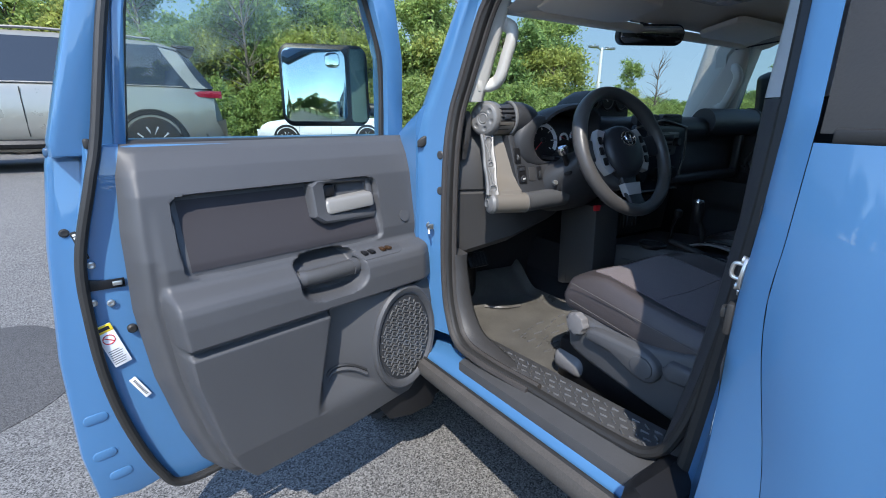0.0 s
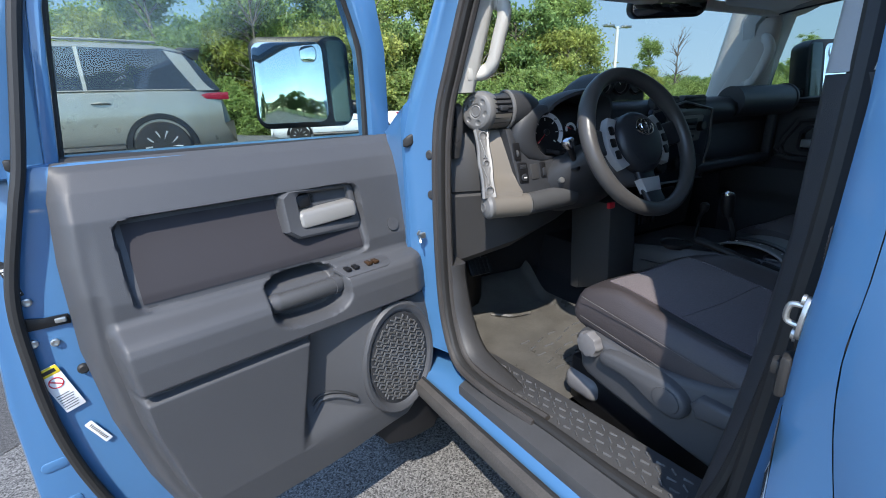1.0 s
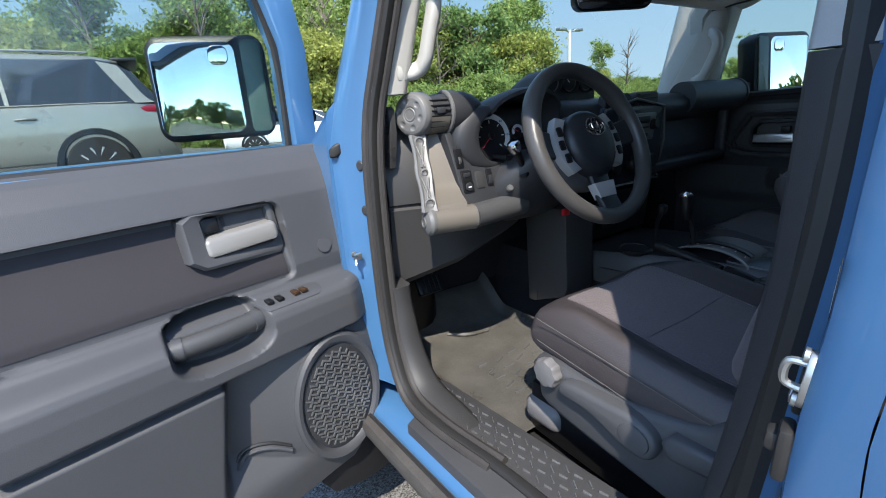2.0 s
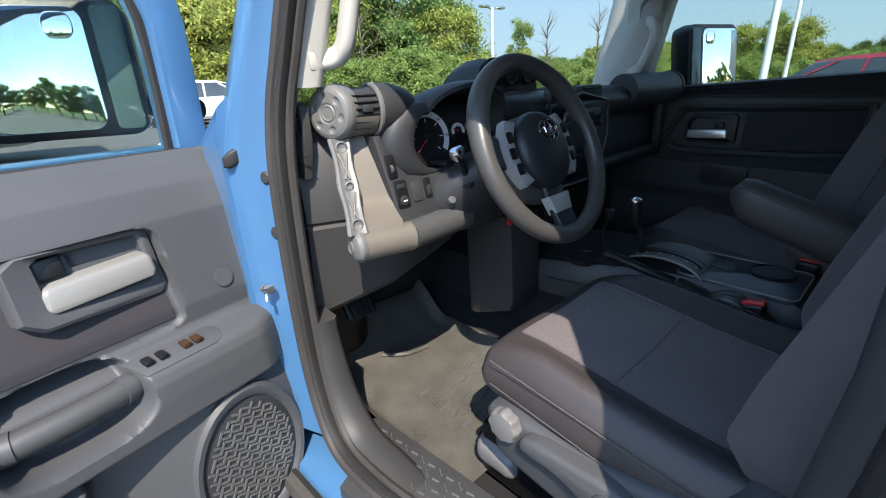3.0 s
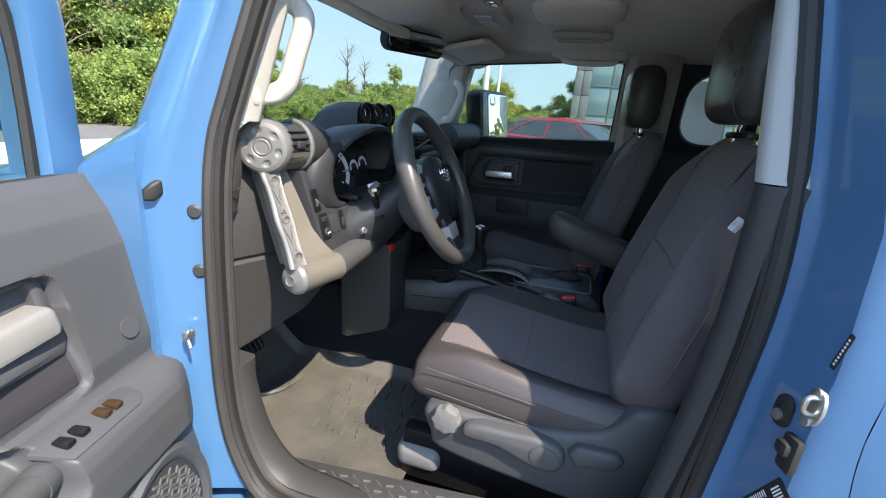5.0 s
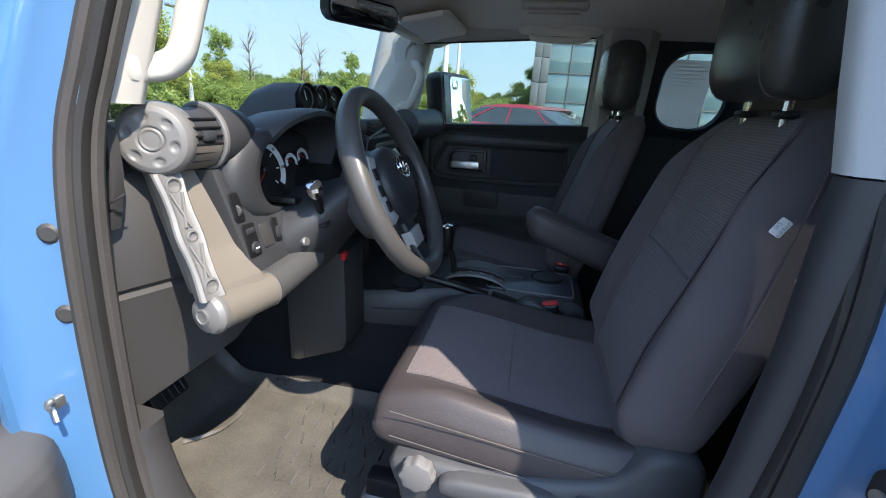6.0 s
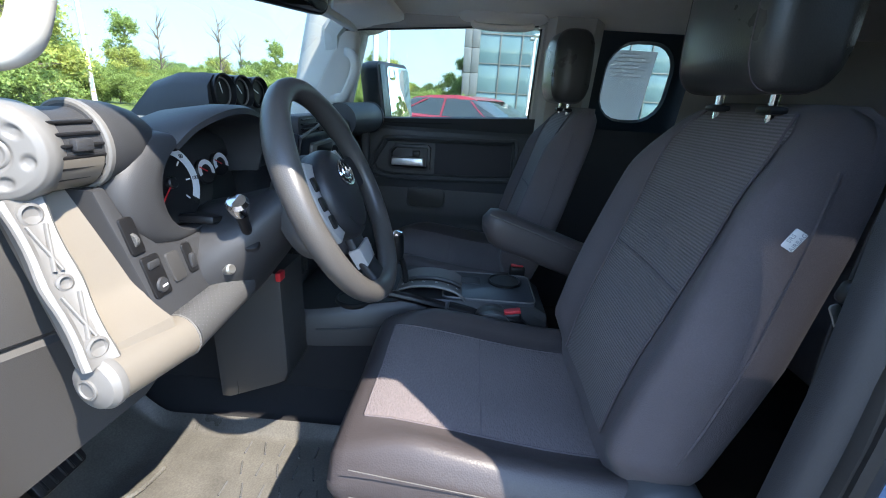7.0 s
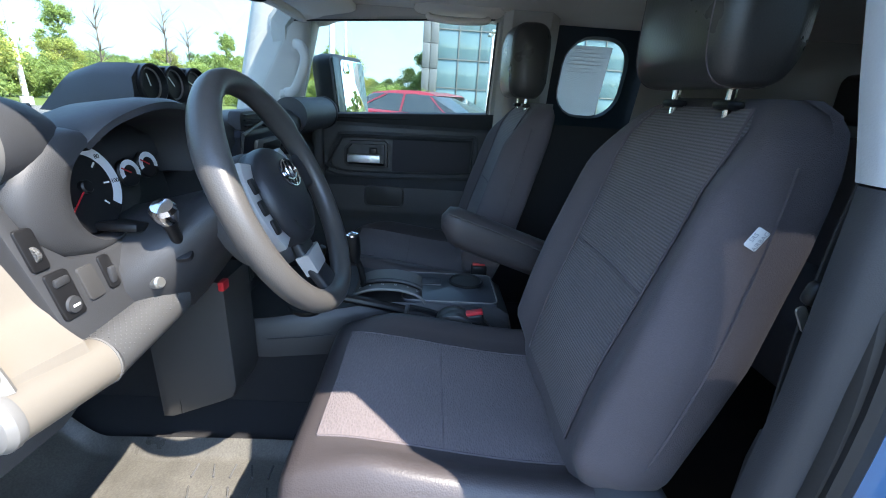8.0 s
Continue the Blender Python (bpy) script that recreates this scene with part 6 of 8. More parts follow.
body = part("vent_body", turned([(0.028, 0.020), (0.043, 0.026), (0.043, 0.078), (0.049, 0.080), (0.0505, 0.084), (0.0505, 0.102), (0.048, 0.128), (0.040, 0.155), (0.028, 0.175)], mv, 36), DARK_PLASTIC, dash, "dark vent drum")
shell_arc = [radians(a) for a in range(-150, -9, 10)]
part("vent_shell", loft([[VK + axis * d + side_way * (r * math.cos(a)) + Vector((0, 0, r * math.sin(a))) for a in shell_arc] for d, r in ((0.020, 0.0465), (0.076, 0.0475))], caps=False, closed=False), SAND, body, "champagne lower half of the vent")
part("vent_mouth", turned([(0.039, 0.028), (0.039, 0.081)], mv, 30), BLACK, body)
part("vent_ring", turned([(0.0495, 0.079), (0.0522, 0.081), (0.0522, 0.086), (0.0495, 0.088)], mv, 36), SILVER, body, "silver vent ring")
for k in range(6):
    z = -0.030 + 0.0118 * k
    w = math.sqrt(max(0.0, 0.046 ** 2 - z * z))
    sl = rbox((0, 0, 0), (0.062, 0.022, 0.0035), 0.001, 1)
    bmesh.ops.transform(sl, verts=sl.verts, matrix=Matrix.Translation(VK + axis * 0.050 + side_way * (w - 0.010) + Vector((0, 0, z))) @ Matrix.Rotation(math.atan2(axis.y, axis.x), 4, "Z"))
    part("vent_slat", sl, BLACK, body)
tab = rbox((0, 0, 0), (0.022, 0.012, 0.014), 0.003, 2)
bmesh.ops.transform(tab, verts=tab.verts, matrix=Matrix.Translation(VK + axis * 0.052 + side_way * 0.045 + Vector((0, 0, 0.006))) @ Matrix.Rotation(math.atan2(axis.y, axis.x), 4, "Z"))
part("vent_tab", tab, DARK_PLASTIC, body)


def LP(s, v):
    """The sloping panel below the vent: s across from the door side, v from top to bottom."""
    tl, tr = Vector((-0.704, -0.095, 1.240)), Vector((-0.642, -0.122, 1.238))
    bl, br = Vector((-0.722, -0.158, 1.085)), Vector((-0.660, -0.174, 1.085))
    return (tl * (1 - s) + tr * s) * (1 - v) + (bl * (1 - s) + br * s) * v


LN = Vector((-0.18, -0.98, 0.10)).normalized()
rings = [[LP(-0.32 + 1.32 * k / 8, v) + LN * (0.004 + 0.036 * min(1.0, max(0.0, (v - 0.70) / 0.32) ** 2)) for k in range(9)] + [LP(1 - 1.32 * k / 8, v) - LN * 0.02 for k in range(9)] for v in [-0.12, 0.0, 0.2, 0.4, 0.6] + [0.70 + 0.04 * j for j in range(11)]]
sand = part("trim_panel", loft(rings), SAND, dash, "champagne satin trim panel", 40)
K0, K1, K2 = Vector((-0.755, -0.190, 1.050)), Vector((-0.648, -0.208, 1.046)), Vector((-0.480, -0.200, 1.050))
part("trim_roll", sweep([K0 + (K1 - K0) * k / 4 for k in range(5)], [(0.0300 * math.cos(2 * math.pi * k / 24), 0.0300 * math.sin(2 * math.pi * k / 24)) for k in range(24)]), SAND, sand, "champagne roll below the panel")
part("dark_roll", sweep([K1 + (K2 - K1) * k / 4 for k in range(5)], [(0.0295 * math.cos(2 * math.pi * k / 24), 0.0295 * math.sin(2 * math.pi * k / 24)) for k in range(24)]), GRIP, dash, "dotted grey grip roll")
part("roll_ring", sweep([K1 - (K1 - K0) * 0.008, K1 + (K1 - K0) * 0.012], [(0.031 * math.cos(2 * math.pi * k / 24), 0.031 * math.sin(2 * math.pi * k / 24)) for k in range(24)]), SILVER, dash)
mk = aim(K0, (K0 - K1))
low = part("roll_cap", turned([(0.030, -0.004), (0.0315, 0.0), (0.0315, 0.006), (0.027, 0.013), (0.016, 0.018), (0.001, 0.019)], mk, 32), SILVER, dash, "silver round end cap")
part("cap_centre", turned([(0.0125, 0.017), (0.0125, 0.0205), (0.010, 0.021), (0.0085, 0.0195), (0.001, 0.0190)], mk, 20), SILVER, low)
# rows of fine raised dots round the grip roll
dots = bmesh.new()
for i in range(30):
    for j in range(11):
        a = radians(20 + 14 * j + (7 if i % 2 else 0))
        p = K1 + (K2 - K1) * ((i + 0.8) / 31)
        d = Vector((0, -math.cos(a), math.sin(a)))
        bmesh.ops.create_cube(dots, size=1, matrix=aim(p + d * 0.0296, d) @ Matrix.Diagonal((0.0017, 0.0013, 0.0012, 1)))
tagged(part("grip_dots", dots, GRIP_DOT, dash), kind="stuff")
# strut between the two caps
A, B = VK + Vector((0.002, -0.004, -0.046)), K0 + Vector((-0.004, 0.002, 0.026))
sx = Vector((0.97, -0.20, 0.0))
strut_rings = []
for k in range(15):
    t = k / 14
    w = 0.0195 + 0.0035 * abs(math.cos(t * math.pi * 2)) ** 3 - 0.002 * t
    p = A + (B - A) * t
    strut_rings.append([p + sx * (w * a) + LN * b for a, b in ((-0.55, -0.014), (-1, 0.009), (-0.95, 0.0125), (-0.75, 0.0160), (-0.45, 0.0125), (0.45, 0.0125), (0.75, 0.0160), (0.95, 0.0125), (1, 0.009), (0.7, -0.014))])
strut = part("strut", loft(strut_rings), SILVER, dash, "silver cast-look strut", 30)
for t in (0.10, 0.50, 0.90):
    p = A + (B - A) * t + LN * 0.0125
    part("boss", turned([(0.0125 if t != 0.5 else 0.009, -0.004), (0.0125 if t != 0.5 else 0.009, 0.003), (0.0095 if t != 0.5 else 0.0065, 0.004), (0.0085 if t != 0.5 else 0.0055, 0.001), (0.001, 0.0005)], aim(p, LN), 20), SILVER, strut)
for t0, t1 in ((0.16, 0.43), (0.57, 0.84)):
    for f in (-1, 1):
        a, b = A + (B - A) * t0 + sx * (0.009 * f) + LN * 0.014, A + (B - A) * t1 - sx * (0.004 * f) + LN * 0.014
        part("web", sweep([a, b], rrect(0.0035, 0.006, 0.0015, 2), up=tuple(LN)), SILVER, strut)


def SP(u, v, h):
    """The switch panel: across, up from its middle, towards the driver."""
    return Vector((-0.610 + u, -0.178 - 0.05 * u + 0.27 * v - h, 1.130 + v))


sw_out = [(-0.062, 0.112), (-0.044, 0.112), (-0.032, 0.062), (0.0, 0.030), (0.045, 0.020), (0.095, 0.024), (0.095, -0.060), (0.03, -0.078), (-0.035, -0.075), (-0.046, -0.045)]
swp = part("switch_panel", plate(sw_out, -0.05, 0.0, SP, 0.004), DARK_PLASTIC, dash, "grey dotted switch panel")


KNOBBY = mat("ridged_wheel", (0.10, 0.10, 0.10), 0.4, var=0.4, grain=500, bump=0.8, kind="cells")


def switch(u, v, w, hgt, label, mt=BLACK):
    return part("switch", plate([(u + a, v + b) for a, b in rrect(w, hgt, 0.004, 3)], -0.002, 0.003, SP, 0.0015), mt, swp, label)


s1 = switch(-0.038, 0.052, 0.022, 0.046, "black dimmer wheel switch")
part("dimmer_wheel", turned([(0.0095, -0.003), (0.0100, -0.002), (0.0100, 0.002), (0.0095, 0.003)], aim(SP(-0.038, 0.046, -0.002), (1, 0, 0)), 20), KNOBBY, s1)
s2 = switch(-0.027, -0.004, 0.030, 0.054, "black mirror adjusting switch")
part("mirror_dial", turned([(0.0105, 0.000), (0.0095, 0.003), (0.001, 0.004)], aim(SP(-0.027, -0.016, 0.004), (0, -1, 0.1)), 18), DARK_PLASTIC, s2)
part("rocker", rbox(SP(-0.027, 0.012, 0.004), (0.020, 0.005, 0.010), 0.002), DARK_PLASTIC, s2)
part("pictogram", rbox(SP(-0.027, -0.016, 0.0085), (0.010, 0.001, 0.003), 0.0004, 1), WHITE, s2)
switch(0.010, -0.004, 0.024, 0.040, "grey switch blank", TAUPE_PLASTIC)
s4 = switch(0.040, -0.002, 0.018, 0.042, "tall black switch")
part("rocker", rbox(SP(0.040, -0.006, 0.004), (0.011, 0.007, 0.022), 0.003), DARK_PLASTIC, s4)

# instrument cluster: hood, faces, needle
arch = smooth_path([(-0.556, -0.168, 1.282), (-0.535, -0.190, 1.312), (-0.485, -0.208, 1.333), (-0.42, -0.212, 1.336), (-0.355, -0.205, 1.320), (-0.318, -0.190, 1.280), (-0.308, -0.172, 1.215)], 5)
lip = []
for i, p in enumerate(arch):
    t = i / (len(arch) - 1)
    inn = (Vector((-0.43, 0, 1.215)) - Vector((p.x, 0, p.z))).normalized()
    lip.append([Vector((p.x, -0.03, p.z - 0.045 * step(0.0, 0.5, t) * step(1.0, 0.7, t) - 0.01)), Vector((p.x, -0.10, p.z - 0.012)), p + Vector((0, 0.045, -0.001)), p + Vector((0, 0.012, 0)), p + inn * 0.004, p + inn * 0.013 + Vector((0, -0.001, 0)), p + inn * 0.019 + Vector((0, 0.010, 0)), p + inn * 0.024 + Vector((0, 0.06, 0)), Vector((p.x, -0.085, p.z)) + inn * 0.026])
part("cluster_hood", loft(lip, caps=False, closed=False), DARK_PLASTIC, dash, "dark arched cluster hood", 50)


def crescent(a):
    """A section of the crescent round the speedometer: fat at the door side, slim at both tips."""
    c, sn = math.cos(a), math.sin(a)
    i = Vector((-0.525 + 0.061 * c, 0, 1.222 + 0.062 * sn))
    o = Vector((-0.560 + 0.090 * c, 0, 1.222 + 0.080 * sn))
    return [p + Vector((0, y, 0)) for p, y in ((i, -0.120), (i, -0.166), (i + (o - i) * 0.08, -0.171), (i + (o - i) * 0.35, -0.171), (i + (o - i) * 0.8, -0.164), (o, -0.150), (o, -0.130))]


part("cluster_surround", loft([crescent(radians(a)) for a in range(88, 307, 7)]), DARK_PLASTIC, dash, "grey crescent round the speedometer", 50)
mface = aim((-0.520, -0.128, 1.222), (-0.12, -0.96, 0.22))
clus = part("gauge_housing", plate(rrect(0.30, 0.145, 0.05, 5), -0.01, 0.0, lay(aim((-0.45, -0.108, 1.210), (0, -0.97, 0.24))), 0.002), BLACK, dash)
speedo = part("speedometer", turned([(0.062, 0.0), (0.062, 0.004), (0.060, 0.006), (0.001, 0.006)], mface, 40), BLACK, clus, "black speedometer with a pale outer scale")
ringb = loft([[mface @ Vector((r * math.cos(radians(a)), r * math.sin(radians(a)), 0.0068)) for r in (0.043, 0.057)] for a in range(-36, 200, 8)], caps=False, closed=False)
part("scale_ring", ringb, GAUGE, speedo, "pale scale ring")


def writing(text, size, m, parent, material):
    """Raised lettering with the built-in font."""
    c = bpy.data.curves.new("writing", "FONT")
    c.body, c.size, c.align_x, c.align_y, c.extrude = text, size, "CENTER", "CENTER", 0.0002
    o = bpy.data.objects.new("writing", c)
    me = bpy.data.meshes.new_from_object(o)
    bpy.data.objects.remove(o)
    me.materials.append(material)
    me.transform(m)
    me.transform(Matrix.Translation(-ORIGIN[parent.name]))
    ob = new("writing", me)
    ob.parent = parent
    ORIGIN[ob.name] = ORIGIN[parent.name]
    return ob


for k, text in enumerate(("0", "20", "40", "60", "80", "100", "120")):
    a = radians(225 - 45 * k)
    writing(text, 0.0085, mface @ Matrix.Translation((0.050 * math.cos(a), 0.050 * math.sin(a), 0.0072)), speedo, INK)
    mt = mface @ Matrix.Translation((0.036 * math.cos(a), 0.036 * math.sin(a), 0.0065)) @ Matrix.Rotation(a, 4, "Z") @ Matrix.Diagonal((0.008, 0.002, 0.001, 1))
    tick = bmesh.new()
    bmesh.ops.create_cube(tick, size=1, matrix=mt)
    part("tick", tick, WHITE, speedo)
nd = bmesh.new()
bmesh.ops.create_cube(nd, size=1, matrix=mface @ Matrix.Rotation(radians(222), 4, "Z") @ Matrix.Translation((0.020, 0, 0.010)) @ Matrix.Diagonal((0.046, 0.0016, 0.0014, 1)))
part("needle", nd, RED, speedo, "red needle")
part("needle_hub", turned([(0.009, 0.006), (0.009, 0.012), (0.007, 0.014), (0.001, 0.014)], mface, 18), BLACK, speedo)
for x, z, r in ((-0.428, 1.226, 0.021), (-0.382, 1.232, 0.021)):
    mg = aim((x, -0.130, z), (-0.1, -0.97, 0.22))
    g = part("small_gauge", turned([(r, 0.0), (r, 0.004), (r * 0.9, 0.006), (0.001, 0.006)], mg, 26), BLACK, clus, "small black gauge with a pale scale")
    part("scale_ring", loft([[mg @ Vector((q * math.cos(radians(a)), q * math.sin(radians(a)), 0.0066)) for q in (r * 0.55, r * 0.92)] for a in range(-20, 201, 20)], caps=False, closed=False), GAUGE, g, "pale scale ring")
    nb = bmesh.new()
    bmesh.ops.create_cube(nb, size=1, matrix=mg @ Matrix.Rotation(radians(150), 4, "Z") @ Matrix.Translation((0.008, 0, 0.0075)) @ Matrix.Diagonal((0.018, 0.0018, 0.001, 1)))
    part("needle", nb, RED, g)
part("ledge", rbox((-0.43, -0.168, 1.155), (0.20, 0.06, 0.012), 0.004, 2, Matrix.Rotation(radians(10), 4, "Y")), BLACK, dash)

# column shroud, key and stalk
part("column_shroud", loft([[Vector((-0.41 + w * math.cos(2 * math.pi * k / 20), y, zc + hh * math.sin(2 * math.pi * k / 20))) for k in range(20)] for y, zc, w, hh in ((-0.06, 1.06, 0.16, 0.10), (-0.14, 1.08, 0.16, 0.095), (-0.195, 1.098, 0.148, 0.094), (-0.235, 1.13, 0.122, 0.074), (-0.285, 1.180, 0.080, 0.056), (-0.305, 1.19, 0.07, 0.05))]), DARK_PLASTIC, dash, "dark steering column shroud", 50)
mi = aim((-0.505, -0.240, 1.140), (-0.52, -0.10, 0.80))
gs = part("stalk_gaiter", plate(rrect(0.034, 0.046, 0.010, 4), -0.004, 0.004, lay(mi), 0.003), BLACK, dash)
part("tilt_lever", turned([(0.008, 0.0), (0.008, 0.045), (0.010, 0.058), (0.013, 0.070), (0.0135, 0.076), (0.010, 0.083), (0.001, 0.085)], mi, 20), BLACK, gs, "black lever with a chrome knob")
part("knob", turned([(0.0132, 0.062), (0.0160, 0.072), (0.0165, 0.081), (0.013, 0.087), (0.001, 0.089)], mi, 20), CHROME, gs, "chrome knob")
part("ignition_barrel", join(turned([(0.0085, -0.01), (0.0085, 0.010), (0.0065, 0.013), (0.001, 0.013)], aim((-0.535, -0.214, 1.098), (-0.3, -0.9, 0.25)), 18)), STEEL, dash, "steel ignition barrel")
part("slot", rbox((-0.500, -0.228, 1.108), (0.035, 0.012, 0.016), 0.004), BLACK, dash)
part("red_tag", rbox((-0.301, -0.194, 0.991), (0.026, 0.012, 0.020), 0.003), RED, dash, "red plastic tag")

# centre stack
stack = part("centre_facia", plate([(-0.125, 1.268), (0.175, 1.268), (0.19, 1.255), (0.205, 1.04), (0.19, 1.015), (-0.09, 1.015), (-0.105, 1.04), (-0.135, 1.255)], 0.0, 0.06, lambda u, v, h: Vector((u, -0.125 - h + 0.10 * (1.27 - v), v)), 0.012), mat("blue_black_facia", (0.022, 0.027, 0.038), 0.3, 0.2, var=0.06), dash, "dark silver-edged centre stack", 40)


def CS(u, v, h):
    return Vector((u, -0.185 - h + 0.10 * (1.27 - v), v))


part("stack_edge", tube([CS(u, v, 0.001) for u, v in ((-0.128, 1.26), (0.178, 1.26), (0.196, 1.04), (0.185, 1.022), (-0.088, 1.022), (-0.098, 1.04))], 0.004, 6, 2, closed=True), SILVER, stack)
rad = part("radio", plate([(u + 0.035, v + 1.200) for u, v in rrect(0.19, 0.085, 0.008)], 0, 0.008, CS, 0.003), SILVER, stack, "silver radio with a slot and buttons")
part("radio_display", plate([(u + 0.035, v + 1.222) for u, v in rrect(0.12, 0.022, 0.003)], 0.006, 0.0095, CS, 0.001), BLACK, rad)
part("disc_slot", plate([(u + 0.035, v + 1.198) for u, v in rrect(0.12, 0.006, 0.002)], 0.006, 0.0092, CS, 0.0005), BLACK, rad)
for k in range(6):
    part("button", plate([(u - 0.015 + 0.020 * k, v + 1.174) for u, v in rrect(0.015, 0.010, 0.002)], 0.006, 0.011, CS, 0.001), BLACK, rad)
for u, v in ((-0.046, 1.205), (0.116, 1.205)):
    part("dial", turned([(0.017, 0.0), (0.016, 0.016), (0.013, 0.019), (0.001, 0.019)], aim(CS(u, v, 0.006), (0, -1, 0.1)), 22), BLACK, rad)
for u in (-0.055, 0.04, 0.135):
    part("climate_dial", turned([(0.026, 0.0), (0.025, 0.014), (0.020, 0.020), (0.001, 0.020)], aim(CS(u, 1.085, 0.0), (0, -1, 0.1)), 24), BLACK, stack, "round climate dial")
for u in (-0.055, 0.09):
    cv = part("centre_vent", plate([(a + u, b + 1.282) for a, b in rrect(0.125, 0.050, 0.016)], -0.02, 0.006, lambda a, b, h: Vector((a, -0.172 - h, b)), 0.005), DARK_PLASTIC, dash, "dark centre vent")
    for k in range(4):
        part("vent_slat", rbox((u, -0.180, 1.266 + 0.011 * k), (0.10, 0.010, 0.0025), 0.001, 1), BLACK, cv)
mp = aim((0.665, -0.165, 1.276), (1, -0.1, 0))
pd = part("passenger_vent", turned([(0.056, -0.30), (0.056, 0.0), (0.060, 0.004), (0.060, 0.012), (0.052, 0.018), (0.046, 0.030), (0.001, 0.030)], mp, 30), DARK_PLASTIC, dash, "dark round vent drum")
for k in range(6):
    a = radians(200 + 16 * k)
    part("vent_rib", rbox((0.685, -0.165 + 0.058 * math.cos(a + 2.0), 1.276 + 0.058 * math.sin(a + 2.0)), (0.020, 0.006, 0.006), 0.002, 1), BLACK, pd)
part("grab_bar", join(rbox((0.40, -0.150, 1.055), (0.50, 0.05, 0.035), 0.012, 3), rbox((0.635, -0.158, 1.13), (0.03, 0.035, 0.20), 0.010, 3)), DARK_PLASTIC, dash)

pod = thing("gauge_pod", (0.0, -0.02, 1.29), "black three-dial gauge pod on the dash top", "gauge pod", move=(-0.120, 0.002, 0.016))
part("pod_body", loft([[Vector((x, y, z)) for x, z in ((-0.125, 1.285), (-0.125 + i1, 1.285 + hh * 0.75), (-0.10 + i1, 1.285 + hh), (0.10 - i1 * 0.3, 1.285 + hh), (0.118, 1.285 + hh * 0.75), (0.125, 1.285))] for y, hh, i1 in ((0.10, 0.02, 0.02), (0.06, 0.065, 0.008), (0.0, 0.085, 0.0), (-0.05, 0.088, 0.0), (-0.068, 0.085, 0.0))]), DARK_PLASTIC, pod, sharp=50)
for x in (-0.078, 0.0, 0.078):
    mg = aim((x, -0.060, 1.338), (-0.12, -1, 0.06))
    d = part("dial_cup", turned([(0.035, 0.0), (0.036, 0.020), (0.033, 0.022), (0.030, 0.010), (0.001, 0.010)], mg, 28), BLACK, pod)
    part("dial_ring", turned([(0.029, 0.009), (0.029, 0.012), (0.026, 0.012), (0.026, 0.009)], mg, 28), SILVER, d)
    nb = bmesh.new()
    bmesh.ops.create_cube(nb, size=1, matrix=mg @ Matrix.Rotation(radians(130 + 300 * x), 4, "Z") @ Matrix.Translation((0.008, 0, 0.012)) @ Matrix.Diagonal((0.022, 0.002, 0.001, 1)))
    part("needle", nb, WHITE, d)

# ---- steering wheel ----
wheel = thing("steering_wheel", (-0.41, -0.335, 1.205), "black leather three-spoke steering wheel with silver trim", "steering wheel", move=(0.033, -0.025, 0.002))
MW = aim((-0.412, -0.338, 1.203), (0.02, -0.90, 0.43)) @ Matrix.Diagonal((1.07, 1.07, 1.07, 1))
RIMG = mat("rim_leather", (0.060, 0.057, 0.055), 0.33, var=0.10, vscale=14, grain=500, bump=0.25, kind="cells", depth=0.0005)
rr = []
for k in range(64):
    a = 2 * math.pi * k / 64
    thick = 0.0168 + 0.0025 * math.exp(-((((a - 0.55) % (2 * math.pi)) - 0) / 0.35) ** 2) + 0.0025 * math.exp(-((a - 2.6) / 0.35) ** 2)
    rr.append([MW @ Vector(((0.169 + thick * math.cos(b)) * math.cos(a), (0.169 + thick * math.cos(b)) * math.sin(a), thick * 1.1 * math.sin(b))) for b in [2 * math.pi * j / 14 for j in range(14)]])
rr.append(rr[0])
rb = loft(rr, caps=False)
bmesh.ops.remove_doubles(rb, verts=rb.verts, dist=1e-6)
part("rim", rb, RIMG, wheel, "thick black leather rim")
# domed round cover, flat-sided at the top
def hub_ring(k, h):
    return [MW @ Vector((0.074 * k * math.cos(a), 0.004 + (0.070 if math.sin(a) > 0 else 0.082) * k * math.sin(a), h)) for a in [2 * math.pi * j / 40 for j in range(40)]]


HUB = mat("airbag_cover", (0.020, 0.021, 0.024), 0.40, var=0.08, vscale=9, grain=620, bump=0.3, kind="cells", depth=0.0005)
hub = part("airbag_cover", loft([hub_ring(k, h) for k, h in ((0.86, -0.050), (0.98, -0.030), (1.0, -0.012), (0.985, -0.002), (0.93, 0.006), (0.80, 0.013), (0.60, 0.018), (0.35, 0.0205), (0.05, 0.021))]), HUB, wheel, "black domed airbag cover", 60)
part("cover_arc", tube([MW @ Vector((0.060 * math.cos(radians(a)), 0.004 + 0.066 * math.sin(radians(a)), 0.0125)) for a in range(215, 326, 10)], 0.0016, 5, 2), INK, hub)
em = MW @ Matrix.Translation((0, 0.026, 0.0195)) @ Matrix.Rotation(radians(-4), 4, "X")
e = part("emblem", loft([[em @ Vector((0.030 * math.cos(a) * k, 0.0215 * math.sin(a) * k, h)) for a in [2 * math.pi * j / 28 for j in range(28)]] for k, h in ((1.0, -0.006), (1.0, 0.002), (0.86, 0.0025), (0.80, 0.0008))]), BLACK, hub, "plain oval emblem with chrome loops")
for w2, h2 in ((0.0290, 0.0205), (0.0105, 0.0185), (0.0215, 0.0100)):
    part("emblem_loop", tube([em @ Vector((w2 * math.cos(a), h2 * math.sin(a), 0.0022)) for a in [2 * math.pi * j / 12 for j in range(12)]], 0.0017, 5, 2, closed=True), CHROME, e)
